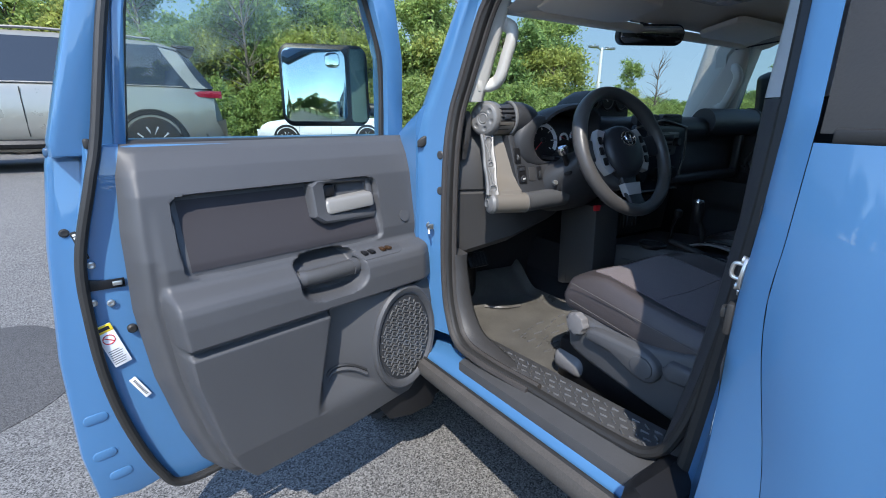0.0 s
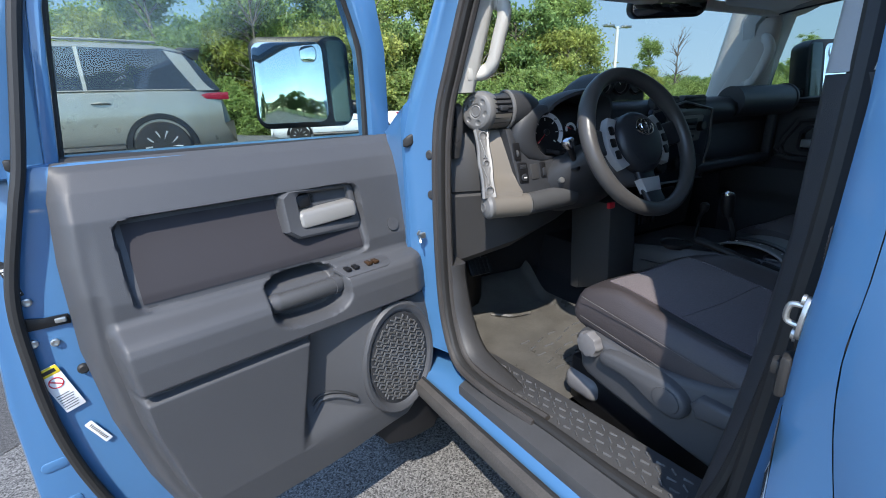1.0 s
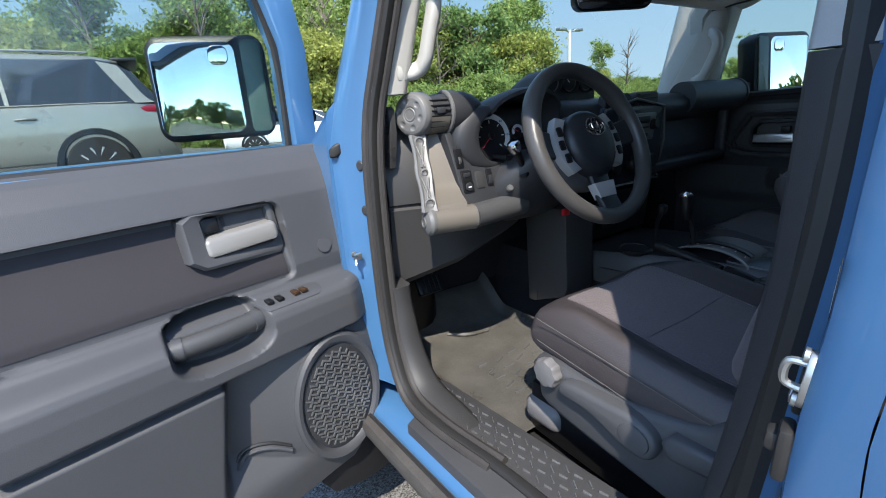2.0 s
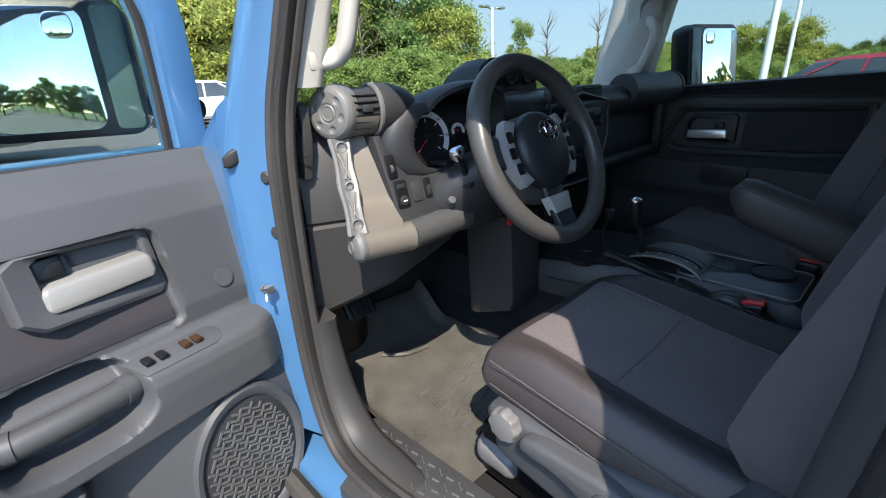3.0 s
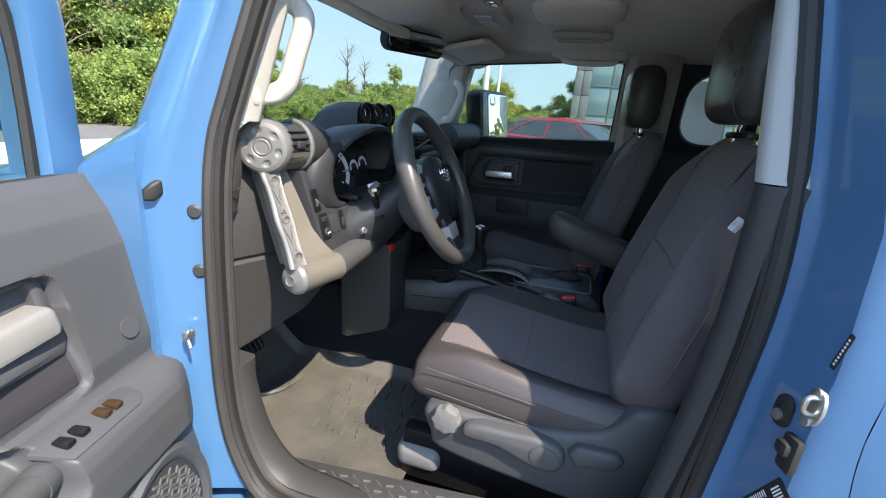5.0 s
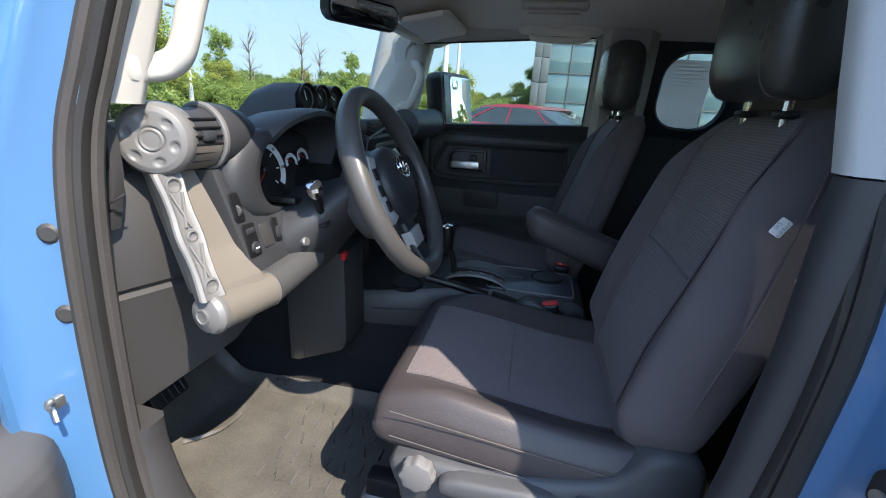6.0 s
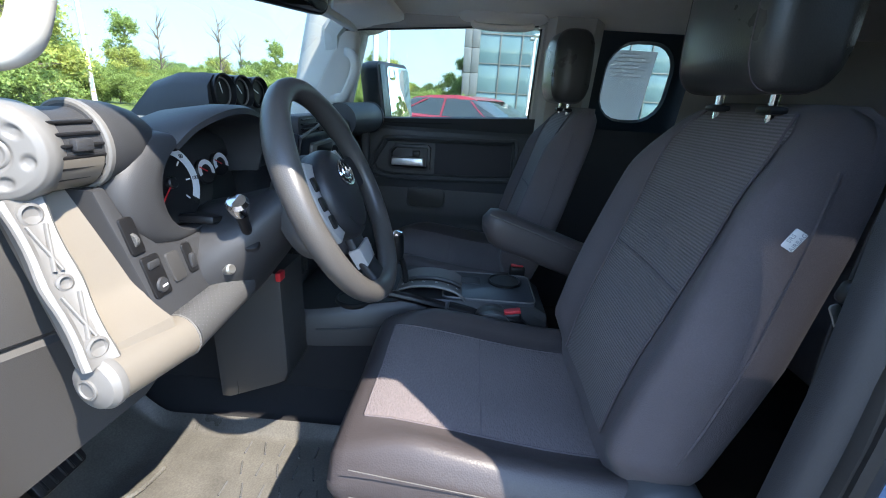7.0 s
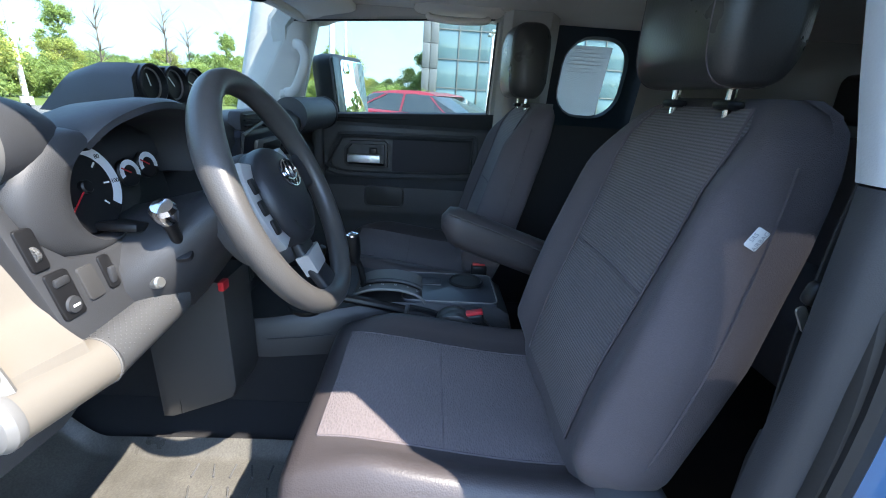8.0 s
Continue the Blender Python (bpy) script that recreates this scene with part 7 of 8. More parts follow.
part("wheel_boss", loft([[MW @ Vector((r * math.cos(a), r * math.sin(a) - 0.01, h)) for a in [2 * math.pi * j / 28 for j in range(28)]] for r, h in ((0.050, -0.095), (0.074, -0.085), (0.088, -0.055), (0.086, -0.030), (0.070, -0.022))]), GREY_PLASTIC, wheel, "grey cover behind the hub", 60)
for sgn in (-1, 1):
    side = [MW @ Vector((sgn * 0.050, 0.006, -0.026)), MW @ Vector((sgn * 0.105, 0.010, -0.022)), MW @ Vector((sgn * 0.160, 0.016, -0.006))]
    part("spoke", sweep(smooth_path(side, 4), rrect(0.016, 0.064, 0.006, 3), up=tuple(MW.to_3x3() @ Vector((0, 1, 0)))), HUB, wheel)
    # silver crescent beside the hub with its column of buttons
    arc = [radians(a) for a in range(-42, 45, 6)]
    outer_arc = [(sgn * (0.010 + 0.098 * math.cos(a)), 0.002 + 0.094 * math.sin(a)) for a in arc]
    inner_arc = [(sgn * (0.078 * math.cos(a * 1.12)), 0.002 + 0.076 * math.sin(a * 1.12)) for a in reversed(arc)]
    pad = part("button_pad", plate(outer_arc + inner_arc, -0.022, -0.002, lay(MW), 0.004), PAD_SILVER, wheel, "silver crescent button pad")
    for k in range(3):
        a = radians(20 - 20 * k)
        bc = (sgn * (0.004 + 0.089 * math.cos(a)), 0.002 + 0.085 * math.sin(a))
        part("button", plate([(bc[0] + u, bc[1] + v) for u, v in rrect(0.015, 0.021, 0.004)], -0.004, 0.0015, lay(MW), 0.001), BLACK, pad)
lowsp = [MW @ Vector((0.0, -0.060, -0.016)), MW @ Vector((0.0, -0.11, -0.014)), MW @ Vector((0, -0.165, -0.004))]
part("spoke", sweep(lowsp, rrect(0.062, 0.016, 0.006, 3), up=tuple(MW.to_3x3() @ Vector((0, 0, 1)))), HUB, wheel)
part("spoke_trim", plate([(-0.034, -0.090), (0.034, -0.090), (0.027, -0.124), (-0.027, -0.124)], -0.022, -0.002, lay(MW), 0.003), PAD_SILVER, wheel, "silver spoke trim")

# ---- seats ----


def se_ring(w, h, e, n=44):
    pts = []
    for k in range(n):
        a = 2 * math.pi * k / n
        c, s = math.cos(a), math.sin(a)
        pts.append((w * math.copysign(abs(c) ** (2 / e), c), h * math.copysign(abs(s) ** (2 / e), s)))
    return pts


KNOB_GREY = mat("knob_grey", (0.14, 0.135, 0.135), 0.45, var=0.06)


def seat(cx, s, label, move):
    """A front seat; s is -1 where its outer side lies to the left."""
    st = thing("front_seat", (cx, -0.65, 0.52), label, "seat", "front seats", move=move)

    # cushion: rings from front to back; bolsters rise at the sides
    def cushion_ring(y):
        t = (-0.372 - y) / 0.473
        round_front = math.sqrt(max(0.0, 1 - (1 - min(1, t / 0.16)) ** 2)) if t < 0.16 else 1.0
        top = 0.892 - 0.045 * step(0.0, 0.9, t)
        bot = 0.765 + 0.02 * t
        mid, half = (top + bot) / 2, (top - bot) / 2
        w = 0.238 + 0.012 * step(0.05, 0.5, t) - 0.012 * (1 - round_front)
        out = []
        for x, z in se_ring(w, half * (0.55 + 0.45 * round_front), 5.0, 52):
            zz = mid - 0.004 + z
            if z > 0:
                side = abs(x) / w
                zz += 0.030 * step(0.62, 0.88, side) * step(0.02, 0.3, t) - 0.022 * step(0.9, 1.0, side) - 0.006 * step(0.60, 0.0, side)
            out.append(Vector((cx + x, y, zz)))
        return out

    ysn = [-0.372 - 0.473 * (k / 26) ** 1.15 for k in range(27)]
    part("cushion", loft([cushion_ring(y) for y in ysn]), VINYL, st, "dark cloth cushion with raised side bolsters", 60)

    def on_cushion(x, y, up=0.0012):
        t = (-0.372 - y) / 0.473
        rf = math.sqrt(max(0.0, 1 - (1 - min(1, t / 0.16)) ** 2))
        top, bot = 0.892 - 0.045 * step(0.0, 0.9, t), 0.765 + 0.02 * t
        w = 0.238 + 0.012 * step(0.05, 0.5, t) - 0.012 * (1 - rf)
        side = abs(x) / w
        z = (top + bot) / 2 - 0.004 + (top - bot) / 2 * (0.55 + 0.45 * rf) * max(0.0, 1 - side ** 5) ** 0.2
        z += 0.030 * step(0.62, 0.88, side) * step(0.02, 0.3, t) - 0.022 * step(0.9, 1.0, side) - 0.006 * step(0.60, 0.0, side)
        return Vector((cx + x, y, z + up))

    part("cushion_centre", grid(30, 34, lambda u, v: on_cushion(-0.150 + 0.30 * u, -0.412 - 0.420 * v)), CLOTH_MESH, st, "woven mesh cloth seat centre", 60)
    part("cross_seam", tube([on_cushion(-0.150 + 0.03 * k, -0.600) for k in range(11)], 0.0016, 5, 2), CLOTH, st)
    for k in (-1, 1):
        part("centre_seam", tube([on_cushion(k * 0.151, -0.412 - 0.042 * j) for j in range(11)], 0.0018, 5, 2), CLOTH, st)
    part("front_seam", tube([on_cushion(-0.150 + 0.03 * k, -0.411) for k in range(11)], 0.0016, 5, 2), CLOTH, st)
    for dz, mt in ((0.0, THREAD), (-0.050, THREAD)):
        part("stitching", tube([(cx + s * 0.2445, -0.41, 0.866 + dz), (cx + s * 0.251, -0.52, 0.858 + dz), (cx + s * 0.2545, -0.65, 0.845 + dz), (cx + s * 0.2545, -0.80, 0.828 + dz)], 0.0008, 5, 6), mt, st, "pale stitching")
    # backrest: rings from bottom to top, leaning back
    def back_ring(t):
        z = 0.845 + 0.545 * t
        yb = -0.795 - 0.135 * t - 0.02 * t * t
        w = curve(t, [(0.0, 0.225), (0.12, 0.250), (0.45, 0.258), (0.70, 0.242), (0.86, 0.224), (0.94, 0.206), (0.98, 0.182), (1.0, 0.14)])
        th = curve(t, [(0.0, 0.055), (0.3, 0.062), (0.8, 0.055), (0.93, 0.045), (0.98, 0.03), (1.0, 0.015)])
        out = []
        for x, y in se_ring(w, th, 4.0, 52):
            yy = yb - 0.045 + y
            if y > 0:
                side = abs(x) / w
                yy += 0.040 * step(0.55, 0.88, side) * step(0.0, 0.15, t) * step(1.0, 0.75, t) - 0.03 * step(0.88, 1.0, side) - 0.010 * step(0.6, 0, side) * step(0.9, 0.3, t)
                yy += 0.018 * math.exp(-((t - 0.22) / 0.18) ** 2) * step(0.7, 0.0, side)
            out.append(Vector((cx + x, yy, z)))
        return out

    ts = [k / 34 for k in range(35)]
    part("backrest", loft([back_ring(t) for t in ts]), CLOTH, st, "dark cloth backrest with side bolsters", 60)

    def back_face(u, v):
        t = 0.06 + 0.915 * v
        x = (2 * u - 1) * (0.132 + 0.012 * v - 0.03 * step(0.95, 1.0, v))
        w = curve(t, [(0.0, 0.225), (0.12, 0.250), (0.45, 0.258), (0.70, 0.242), (0.86, 0.224), (0.94, 0.206), (1.0, 0.14)])
        th = curve(t, [(0.0, 0.055), (0.3, 0.062), (0.8, 0.055), (0.93, 0.045), (0.98, 0.03), (1.0, 0.015)])
        side = abs(x) / w
        yb = -0.795 - 0.135 * t - 0.02 * t * t
        yy = yb - 0.045 + th * max(0.0, 1 - side ** 4) ** 0.25 - 0.010 * step(0.6, 0, side) * step(0.9, 0.3, t) + 0.018 * math.exp(-((t - 0.22) / 0.18) ** 2) * step(0.7, 0.0, side) + 0.040 * step(0.55, 0.88, side) * step(0.0, 0.15, t) * step(1.0, 0.75, t)
        return Vector((cx + x, yy + 0.0025, 0.845 + 0.545 * t))

    part("backrest_centre", grid(24, 40, back_face), RIBBED, st, "woven mesh cloth backrest centre", 60)
    part("backrest_seam", tube([back_face(u / 8, 0.50 - 0.05 * u / 8 * 0) + Vector((0, 0.001, 0)) for u in range(9)], 0.0022, 5, 3), CLOTH, st)
    for u in (0, 1):
        part("centre_seam", tube([back_face(u, v / 10) + Vector((0, 0.002, 0)) for v in range(11)], 0.0024, 5, 3), CLOTH, st)
    for k in (s, -s):
        pts = []
        for t in (0.06, 0.2, 0.35, 0.5, 0.65, 0.78, 0.87):
            w = curve(t, [(0.0, 0.225), (0.12, 0.250), (0.45, 0.258), (0.70, 0.242), (0.86, 0.224), (0.94, 0.206), (1.0, 0.14)])
            pts.append((cx + k * (w + 0.0005), -0.795 - 0.135 * t - 0.045 + 0.012, 0.845 + 0.545 * t))
        part("side_seam", tube(pts, 0.0022, 5, 4), CLOTH, st)
    # headrest on two posts
    hz, hy = 1.500, -0.962
    def head_ring(t):
        x = -0.128 + 0.256 * t
        e = (1 - abs(2 * t - 1) ** 14) ** 0.5
        return [Vector((cx + x, hy + 0.030 + a * (0.30 + 0.70 * e) - 0.016 * abs(2 * t - 1) ** 2, hz + b * (0.50 + 0.50 * e) + (0.012 if b > 0 else 0))) for a, b in se_ring(0.057, 0.100, 3.4, 36)]
    head = part("headrest", loft([head_ring(0.001 + 0.998 * k / 30) for k in range(31)]), LEATHER, st, "black leatherette headrest", 60)
    for k in (-1, 1):
        part("headrest_seam", tube([head_ring(0.5 + k * 0.38)[j] * 1.0 for j in range(0, 36, 2)], 0.0012, 5, 2, closed=True), CLOTH, head)
        part("post", tube([(cx + k * 0.070, hy + 0.01, 1.36), (cx + k * 0.070, hy + 0.012, 1.45)], 0.0065, 10, 1), CHROME, st, "chrome headrest post")
        part("post_guide", rbox((cx + k * 0.070, hy + 0.012, 1.380), (0.036, 0.026, 0.012), 0.005, 2), BLACK, st)
    # plastic side valance, knob, lever
    x0 = cx + s * 0.247
    val = [(-0.425, 0.790), (-0.432, 0.725), (-0.455, 0.688), (-0.60, 0.664), (-0.84, 0.645), (-0.885, 0.67), (-0.905, 0.80), (-0.900, 0.875), (-0.865, 0.895), (-0.82, 0.885), (-0.79, 0.845), (-0.74, 0.815), (-0.60, 0.790)]
    val2 = [(p.x, p.y) for p in smooth_path([(a, b, 0) for a, b in val], 3, True)]
    part("valance", plate(val2, -0.055, 0.030, lambda u, v, h: Vector((x0 + s * (h - 0.012), u, v)), 0.014), GREY_PLASTIC, st, "grey plastic seat valance", 50)
    mk = aim((x0 + s * 0.014, -0.470, 0.778), (s, 0, 0))
    part("height_knob", loft([[mk @ Vector((r * (1 + lobe * math.cos(8 * a)) * math.cos(a), r * (1 + lobe * math.cos(8 * a)) * math.sin(a), h)) for a in [2 * math.pi * j / 64 for j in range(64)]] for r, lobe, h in ((0.019, 0.0, 0.0), (0.029, 0.05, 0.004), (0.030, 0.06, 0.018), (0.027, 0.05, 0.025), (0.020, 0.01, 0.027), (0.002, 0.0, 0.0275))]), KNOB_GREY, st, "grey scalloped adjuster knob", 40)
    lev = [(-0.505, 0.762), (-0.52, 0.785), (-0.60, 0.790), (-0.67, 0.792), (-0.705, 0.775), (-0.71, 0.745), (-0.69, 0.722), (-0.645, 0.725), (-0.58, 0.748), (-0.52, 0.750)]
    lev2 = [(p.x, p.y) for p in smooth_path([(a, b, 0) for a, b in lev], 3, True)]
    lv = part("height_lever", plate(lev2, 0.010, 0.040, lambda u, v, h: Vector((x0 + s * h, u, v)), 0.010), GREY_PLASTIC, st, "grey seat-height lever", 50)
    part("lever_disc", plate([(u - 0.672, v + 0.757) for u, v in ellipse(0.058, 0.050, 24)], 0.038, 0.043, lambda u, v, h: Vector((x0 + s * h, u, v)), 0.003), GREY_PLASTIC, lv)
    part("recliner_lever", plate([(-0.715, 0.775), (-0.73, 0.797), (-0.80, 0.800), (-0.815, 0.785), (-0.80, 0.762), (-0.73, 0.752)], 0.008, 0.038, lambda u, v, h: Vector((x0 + s * h, u, v)), 0.008), GREY_PLASTIC, st, "grey recliner lever", 50)
    part("seat_base", rbox((cx, -0.65, 0.715), (0.44, 0.40, 0.11), 0.02), BLACK, st)
    for k in (-1, 1):
        part("rail", rbox((cx + k * 0.185, -0.60, 0.60), (0.045, 0.50, 0.14), 0.012), BLACK, st)
    part("rail_cover", rbox((cx + s * 0.185, -0.395, 0.600), (0.080, 0.11, 0.065), 0.026, 5), KNOB_GREY, st, "pale grey seat-rail cover")
    return st


driver = seat(-0.430, -1, "black cloth driver's seat with a white side tag", (0.035, -0.032, 0.0))
seat(0.430, 1, "black cloth passenger seat with a folding armrest", (0.02, 0.070, -0.025))
# airbag tag on the driver's seat side
mt = aim((-0.6900, -0.893, 1.250), (-1, 0.15, 0.05)) @ Matrix.Rotation(radians(-28), 4, "Z")
tag = part("side_tag", plate(rrect(0.014, 0.023, 0.002), 0, 0.0016, lay(mt), 0.0004), WHITE, driver, "white woven airbag tag")
for text, off in (("SRS", 0.004), ("AIRBAG", -0.004)):
    writing(text, 0.0065, mt @ Matrix.Rotation(radians(90), 4, "Z") @ Matrix.Translation((0, off, 0.0018)), tag, mat("tag_print", (0.35, 0.36, 0.38), 0.6, var=0.02))
# passenger armrest
am = thing("armrest", (0.145, -0.80, 1.05), "dark folding armrest hinged to the passenger seat", "armrest", move=(0.067, 0.0, -0.015))
arm_r = []
for k in range(17):
    t = k / 16
    p = Vector((-0.105 + 0.02 * t, -0.625 - 0.30 * t, 1.095 - 0.105 * t))
    g = (1 - (1 - min(1, t / 0.15)) ** 2) ** 0.5 if t < 0.15 else 1
    arm_r.append([p + Vector((a, 0, b * 1.15)) for a, b in rrect(0.075 * (0.5 + 0.5 * g), 0.085 * (0.3 + 0.7 * g), 0.028, 4)])
part("pad", loft(arm_r), VINYL, am, "dark cloth armrest pad", 50)
part("pad_seam", tube([(-0.145, -0.64, 1.125), (-0.143, -0.78, 1.078), (-0.14, -0.92, 1.025)], 0.002, 5, 4), THREAD, am)

# rear bench, seen between the front seats
bench = thing("rear_bench", (0, -1.9, 0.55), "black rear bench with headrests", "seat")
part("bench_cushion", loft([[Vector((x, y, 0.86 + z)) for x, z in rrect(1.30 * g, 0.16 * g, 0.05, 5)] for y, g in ((-1.40, 0.85), (-1.42, 0.97), (-1.5, 1.0), (-1.85, 1.0))]), CLOTH, bench, sharp=60)
for cx, w in ((-0.36, 0.60), (0.36, 0.60)):
    part("bench_back", loft([[Vector((cx + x, -1.86 - 0.12 * t + y, 0.86 + 0.46 * t)) for x, y in rrect(w * g, 0.14 * g, 0.05, 5)] for t, g in ((0, 0.95), (0.1, 1), (0.85, 1), (0.96, 0.94), (1.0, 0.8))]), CLOTH, bench, sharp=60)
    part("headrest", loft([[Vector((cx + x, -2.0 + a, 1.44 + b)) for a, b in rrect(0.10 * g, 0.17 * g, 0.04, 5)] for x, g in ((-0.13, 0.7), (-0.12, 0.95), (0, 1.0), (0.12, 0.95), (0.13, 0.7))]), LEATHER, bench, "black headrest", 60)

# ---- centre console ----
CONSOLE_GREY = mat("console_grey", (0.040, 0.040, 0.041), 0.42, 0.1, var=0.06, grain=600, bump=0.15)
FACIA = mat("blue_grey_facia", (0.040, 0.046, 0.056), 0.3, 0.1, var=0.08)
con = thing("centre_console", (0, -0.5, 0.6), "black centre console with shifter, tray and cup holders", "console", move=(0.055, 0.005, -0.030))
part("console_body", loft([[Vector((x, y, z)) for x, z in ((-w, 0.775), (-w, zt - 0.02), (-w + 0.015, zt), (w * 0.9 - 0.015, zt), (w * 0.9, zt - 0.02), (w * 0.9, 0.775))] for y, w, zt in ((-0.12, 0.20, 0.86), (-0.24, 0.195, 0.875), (-0.38, 0.17, 0.89), (-0.50, 0.125, 0.895), (-0.78, 0.115, 0.895), (-0.82, 0.115, 0.87), (-0.84, 0.11, 0.80))]), CONSOLE_GREY, con, sharp=40)
part("console_side", plate([(-0.035, 0.69), (-0.035, 1.03), (-0.205, 1.03), (-0.205, 0.775), (-0.195, 0.748), (-0.17, 0.735), (-0.06, 0.69)], -0.10, 0.02, lambda u, v, h: Vector((-0.300 - h - 0.10 * max(0.0, v - 0.90), u, v)), 0.012), TAUPE_PLASTIC, con, "taupe console side panel")
part("panel_screw", turned([(0.008, 0), (0.008, 0.004), (0.001, 0.004)], aim((-0.319, -0.105, 0.850), (-1, 0, 0)), 14), BLACK, con)
part("panel_gap", tube([(-0.320, -0.080, 0.705), (-0.320, -0.086, 0.89), (-0.332, -0.090, 1.02)], 0.0018, 5, 1), BLACK, con)
part("side_gap", tube([(-0.197, -0.23, 0.825), (-0.185, -0.32, 0.828), (-0.165, -0.42, 0.835)], 0.002, 5, 3), BLACK, con)
part("lower_facia", plate([(-0.16, 0.88), (0.16, 0.88), (0.19, 1.03), (-0.11, 1.03)], 0, 0.03, lambda u, v, h: Vector((u, -0.115 - h, v)), 0.006), BLACK, con)
part("gate_slot", tube([(-0.055, -0.505 + 0.0985 * math.cos(radians(a)), 0.8885 + 0.0420 * math.sin(radians(a))) for a in range(40, 150, 12)], 0.006, 6, 2), BLACK, con, "black shift slot")
part("belt_boot", loft([[Vector((-0.150 + w, -0.675 + r * math.cos(b), 0.862 + 0.8 * r * math.sin(b))) for b in [2 * math.pi * j / 24 for j in range(24)]] for w, r in ((-0.030, 0.036), (-0.026, 0.046), (-0.012, 0.048), (-0.010, 0.042), (-0.006, 0.048), (0.010, 0.050), (0.026, 0.046), (0.03, 0.036))]), LEATHER, con, "black ribbed round boot", 50)
for k in range(6):
    part("louvre", rbox((-0.115 + 0.018 * k, -0.148, 0.955), (0.004, 0.008, 0.085), 0.002, 1), DARK_PLASTIC, con)


def cup_holder(x, y, z, r, mt):
    m = aim((x, y, z), (0, 0, 1))
    c = part("cup_holder", turned([(r + 0.007, -0.004), (r + 0.007, 0.002), (r + 0.003, 0.005), (r, 0.003), (r - 0.004, -0.014), (0.001, -0.014)], m, 32), mt, con, "round cup holder")
    # flat black disc: the shade down in the cup is painted on
    part("cup_well", turned([(r, 0.0), (r - 0.001, 0.0012), (0.001, 0.0006)], m, 32), INK, c)
    return c


cup_holder(-0.148, -0.315, 0.895, 0.040, BLACK)
cup_holder(0.03, -0.715, 0.903, 0.042, BLACK)
tray = part("tray", plate([(u - 0.01, v - 0.665) for u, v in rrect(0.19, 0.25, 0.02, 4)], 0.885, 0.901, lambda u, v, h: Vector((u, v, h)), 0.004), FACIA, con, "dark blue-grey console plate")
part("tray_edge", tube([(u - 0.01, v - 0.665, 0.901) for u, v in rrect(0.188, 0.248, 0.02, 4)], 0.0022, 6, 1, closed=True), SILVER, tray)
# raised dark plate; the slot's shaded depth is only its colour
part("coin_slot", plate([(u + 0.02, v - 0.615) for u, v in rrect(0.05, 0.055, 0.006, 3)], 0.90, 0.9035, lambda u, v, h: Vector((u, v, h)), 0.001), DARK_PLASTIC, con)
gate = part("shift_gate", loft([[Vector((x, -0.505 + 0.095 * math.cos(radians(a)), 0.885 + 0.040 * math.sin(radians(a)))) for x in (-0.105, -0.10, -0.02, 0.035, 0.04)] for a in range(0, 181, 12)], caps=False, closed=False), SILVER, con, "silver arched shift gate", 50)
part("gate_rim", tube([(-0.105, -0.505 + 0.097 * math.cos(radians(a)), 0.887 + 0.041 * math.sin(radians(a))) for a in range(0, 181, 15)], 0.004, 6, 2), SILVER, gate)
for k, t in enumerate(("P", "R", "N", "D", "4", "L")):
    a = radians(40 + 20 * k)
    writing(t, 0.012, aim((-0.075, -0.505 + 0.097 * math.cos(a), 0.887 + 0.0415 * math.sin(a)), (0, 0.1 * math.cos(a), 1), (1, 0, 0)), gate, WHITE)
sh = part("shifter", join(tube([(-0.055, -0.44, 0.90), (-0.060, -0.43, 0.96), (-0.066, -0.415, 1.00)], 0.008, 10), turned([(0.012, 0.0), (0.017, 0.02), (0.019, 0.05), (0.018, 0.068), (0.012, 0.076), (0.001, 0.078)], aim((-0.066, -0.416, 0.985), (-0.05, 0.10, 1)), 18)), BLACK, con, "black shift lever")
part("shifter_cap", turned([(0.0175, 0.066), (0.0165, 0.074), (0.001, 0.080)], aim((-0.066, -0.416, 0.985), (-0.05, 0.10, 1)), 16), CHROME, sh)
part("transfer_lever", join(tube([(-0.02, -0.30, 0.88), (-0.024, -0.305, 0.95), (-0.03, -0.32, 0.985)], 0.006, 8), turned([(0.010, 0.0), (0.014, 0.012), (0.013, 0.026), (0.001, 0.032)], aim((-0.03, -0.32, 0.98), (0, -0.1, 1)), 16)), BLACK, con, "black transfer-case lever")
part("hand_brake", join(tube([(-0.132, -0.55, 0.885), (-0.132, -0.44, 0.905), (-0.132, -0.37, 0.915)], 0.012, 10), tube([(-0.132, -0.56, 0.882), (-0.132, -0.62, 0.87), (-0.132, -0.68, 0.84)], 0.018, 10)), BLACK, con, "black hand brake lever")
buckle = thing("belt_buckle", (-0.165, -0.72, 0.84), "black seat-belt buckle with a red button", "buckle", move=(0.066, 0.0, -0.037))
part("buckle_body", rbox((-0.165, -0.722, 0.868), (0.030, 0.050, 0.075), 0.008, 3, Matrix.Rotation(radians(-12), 4, "X")), BLACK, buckle)
part("buckle_button", rbox((-0.166, -0.718, 0.905), (0.022, 0.042, 0.012), 0.004, 2, Matrix.Rotation(radians(-12), 4, "X")), RED, buckle, "red release button")
part("belt_loop", tube([(-0.168, -0.66, 0.86), (-0.168, -0.69, 0.885), (-0.166, -0.73, 0.885), (-0.165, -0.76, 0.86), (-0.165, -0.77, 0.80)], 0.016, 8, 5, flat=0.5), BLACK, buckle)
pb = thing("belt_buckle", (0.14, -0.78, 0.86), "black seat-belt buckle with a red button", "buckle", move=(0.066, 0.0, -0.037))
part("buckle_body", rbox((0.145, -0.76, 0.885), (0.03, 0.05, 0.06), 0.008, 3), BLACK, pb)
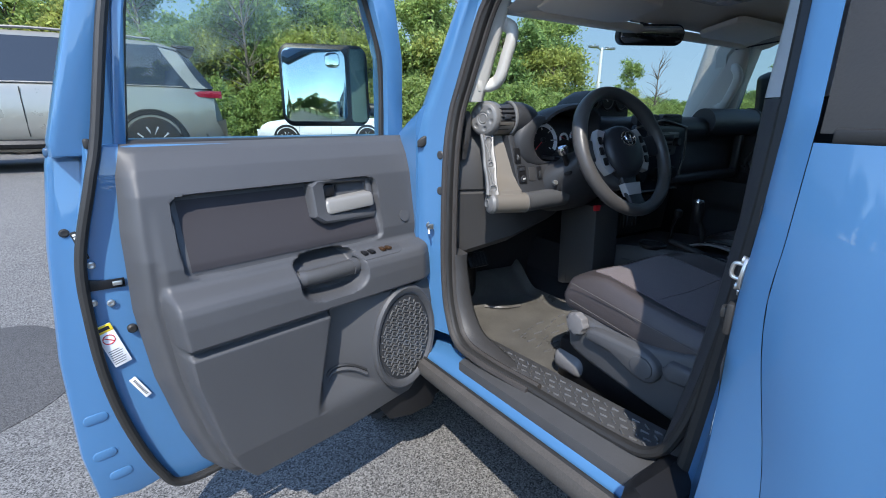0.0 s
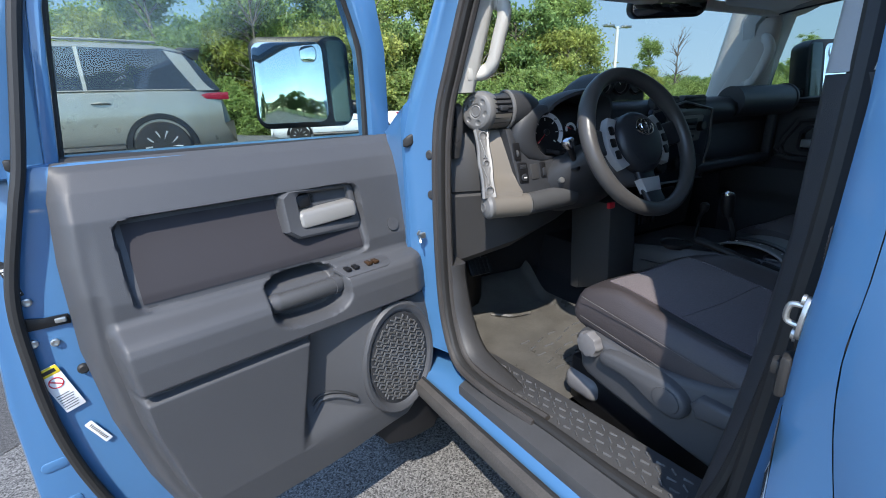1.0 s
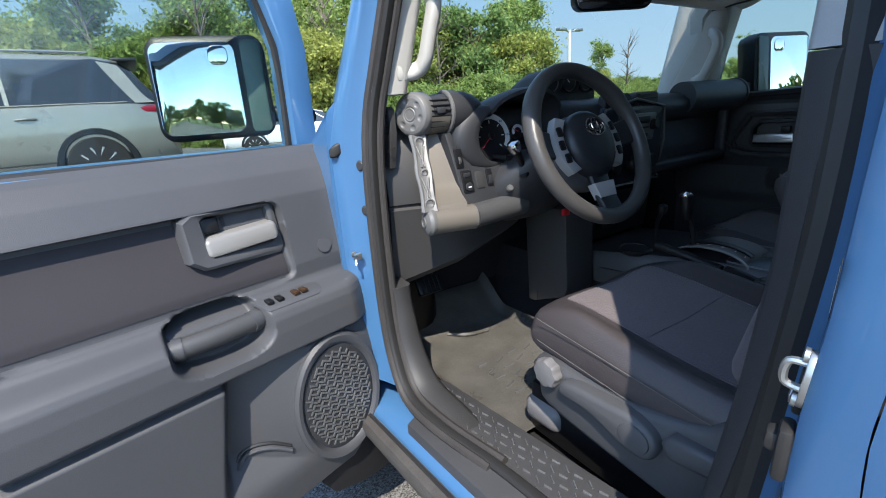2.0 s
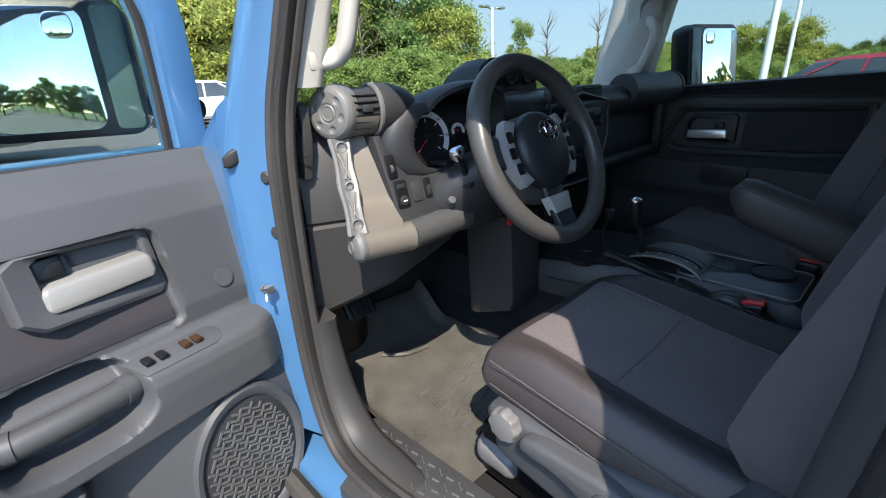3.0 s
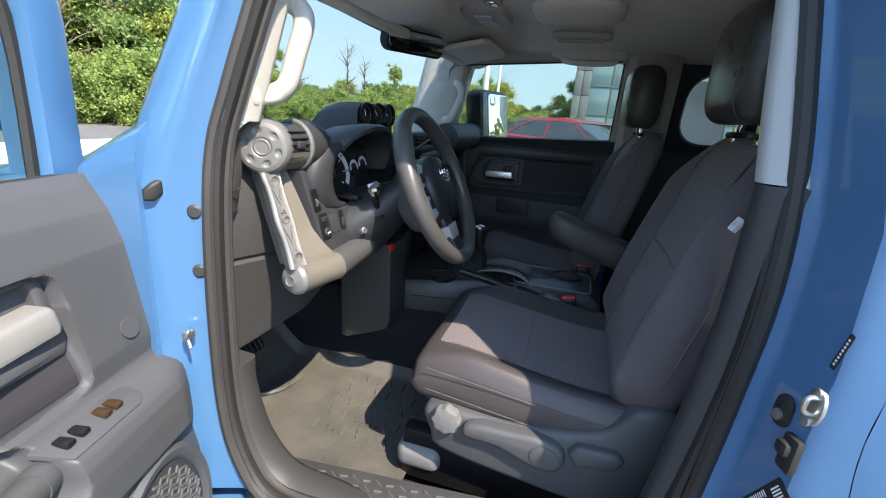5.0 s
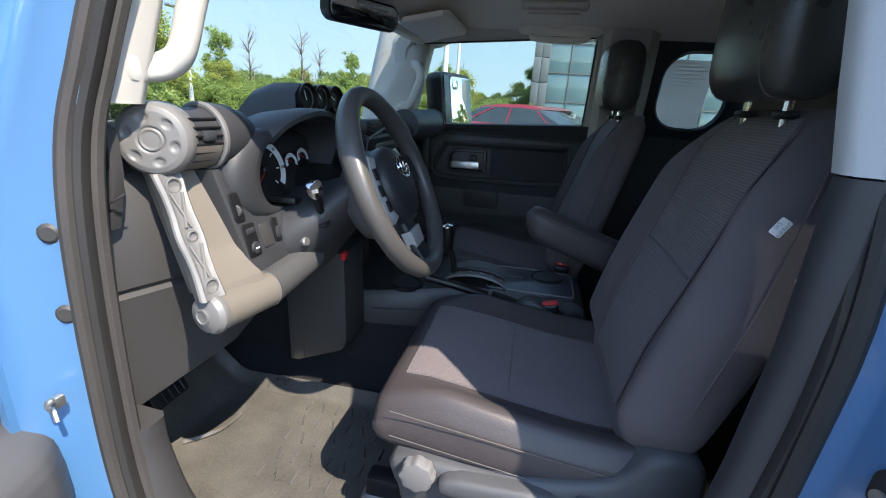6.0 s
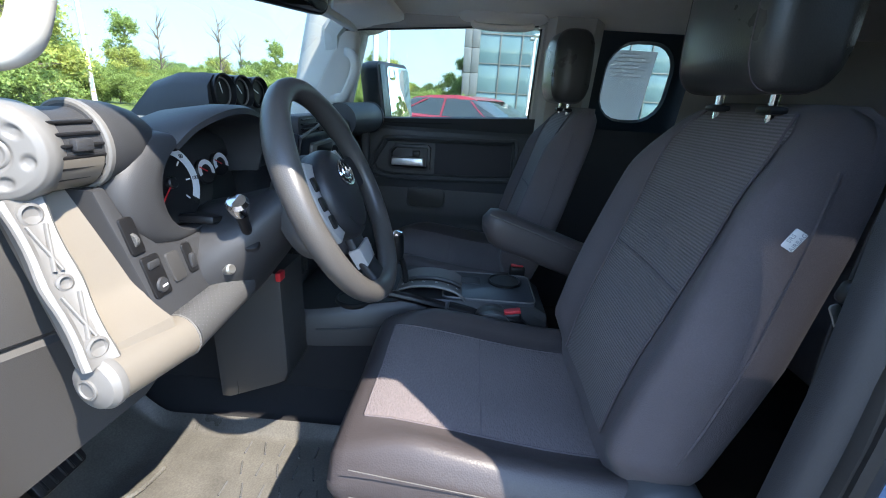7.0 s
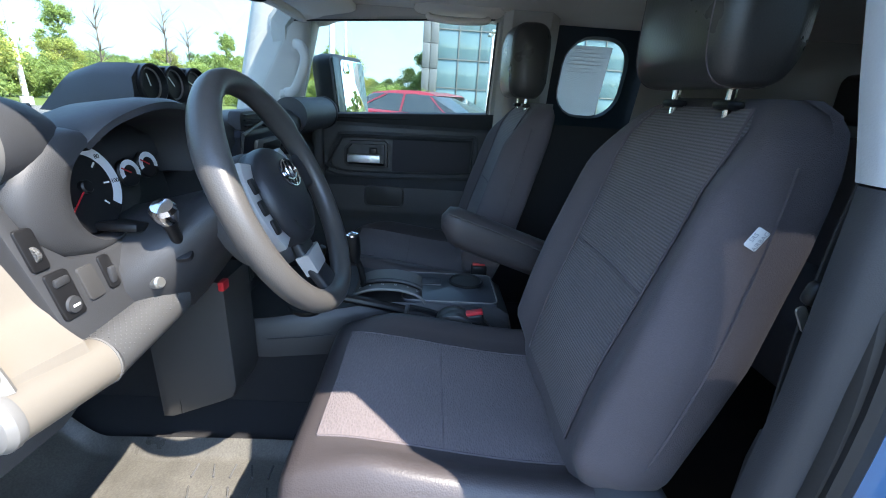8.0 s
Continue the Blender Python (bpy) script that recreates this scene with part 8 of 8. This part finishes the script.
part("buckle_button", rbox((0.145, -0.758, 0.917), (0.022, 0.04, 0.010), 0.004, 2), RED, pb, "red release button")
# driver's belt with its tongue, by the rear pillar
belt = thing("seat_belt", (-0.72, -0.93, 0.7), "black driver's seat belt with a metal tongue", "seat belt")
part("webbing", sweep(smooth_path([(-0.735, -0.985, 1.60), (-0.735, -0.960, 1.40), (-0.735, -0.945, 1.22), (-0.73, -0.96, 1.00), (-0.72, -0.99, 0.75), (-0.72, -1.0, 0.58)], 5), rrect(0.046, 0.003, 0.001, 1), up=(1, 0, 0)), mat("belt_webbing", (0.030, 0.029, 0.029), 0.8, var=0.1, grain=900, bump=0.3), belt)
tg = part("tongue", rbox((-0.742, -0.935, 1.225), (0.014, 0.046, 0.022), 0.006, 3, Matrix.Rotation(radians(15), 4, "X")), BLACK, belt)
part("tongue_plate", plate(rrect(0.010, 0.024, 0.004), 0, 0.002, lay(aim((-0.742, -0.918, 1.205), (-1, 0, 0.2)) @ Matrix.Rotation(radians(25), 4, "Z")), 0.0006), STEEL, tg)

# ---- driver's footwell ----
fmat = thing("floor_mat", (-0.44, -0.1, 0.52), "dusty dark rubber floor mat with raised tread marks", "mat")


def floor_mat(u, v):
    x, y = -0.70 + 0.47 * u, 0.26 - 0.66 * v
    z = 0.545 + 0.10 * step(0.12, 0.27, y) + 0.035 * step(0.07, 0.0, u) + 0.030 * step(0.93, 1.0, u) + 0.004 * math.sin(9 * x) * math.sin(7 * y)
    return Vector((x, y, z))


mato = part("mat_sheet", grid(40, 50, floor_mat), MAT_RUBBER, fmat, "dark rubber sheet", 60)
tagged(part("tread_mark", treads(7, 5, lambda cu, cv, a, b, h: floor_mat(0.30 + 0.62 * cv, 0.52 + 0.44 * cu) + Vector((a * 1.0, b * 1.0, h)), 0.036, 0.004, 0.005, 0.35), TREAD, mato), kind="stuff")
part("mat_rib", tube([floor_mat(0.40, 0.22) + Vector((0, 0, 0.006)), floor_mat(0.52, 0.30) + Vector((0, 0, 0.008)), floor_mat(0.68, 0.32) + Vector((0, 0, 0.006))], 0.007, 6, 6), MAT_RUBBER, mato)
ped = thing("brake_pedal", (-0.62, 0.02, 0.74), "black ribbed brake pedal", "pedal")
mp = aim((-0.620, 0.020, 0.800), (0, -0.85, 0.5))
pad = part("pedal_pad", plate(rrect(0.085, 0.055, 0.010), -0.012, 0.0, lay(mp), 0.004), BLACK, ped)
for k in range(5):
    part("pedal_rib", rbox((0, 0, 0), (0.004, 0.046, 0.004), 0.001, 1, mp @ Matrix.Translation((-0.03 + 0.015 * k, 0, 0.001))), BLACK, pad)
part("pedal_arm", tube([mp @ Vector((0, 0, -0.01)), (-0.615, 0.06, 0.86), (-0.61, 0.09, 0.97)], 0.009, 8), BLACK, ped)
part("tunnel_cover", loft([[Vector((x, y, z)) for x, z in ((-0.23, 0.52), (-0.19, 0.70), (-0.165, 0.79), (0.15, 0.79), (0.18, 0.70), (0.22, 0.52))] for y in (0.30, 0.0, -0.3, -0.84)]), CARPET, con, "dark carpeted tunnel", 50)
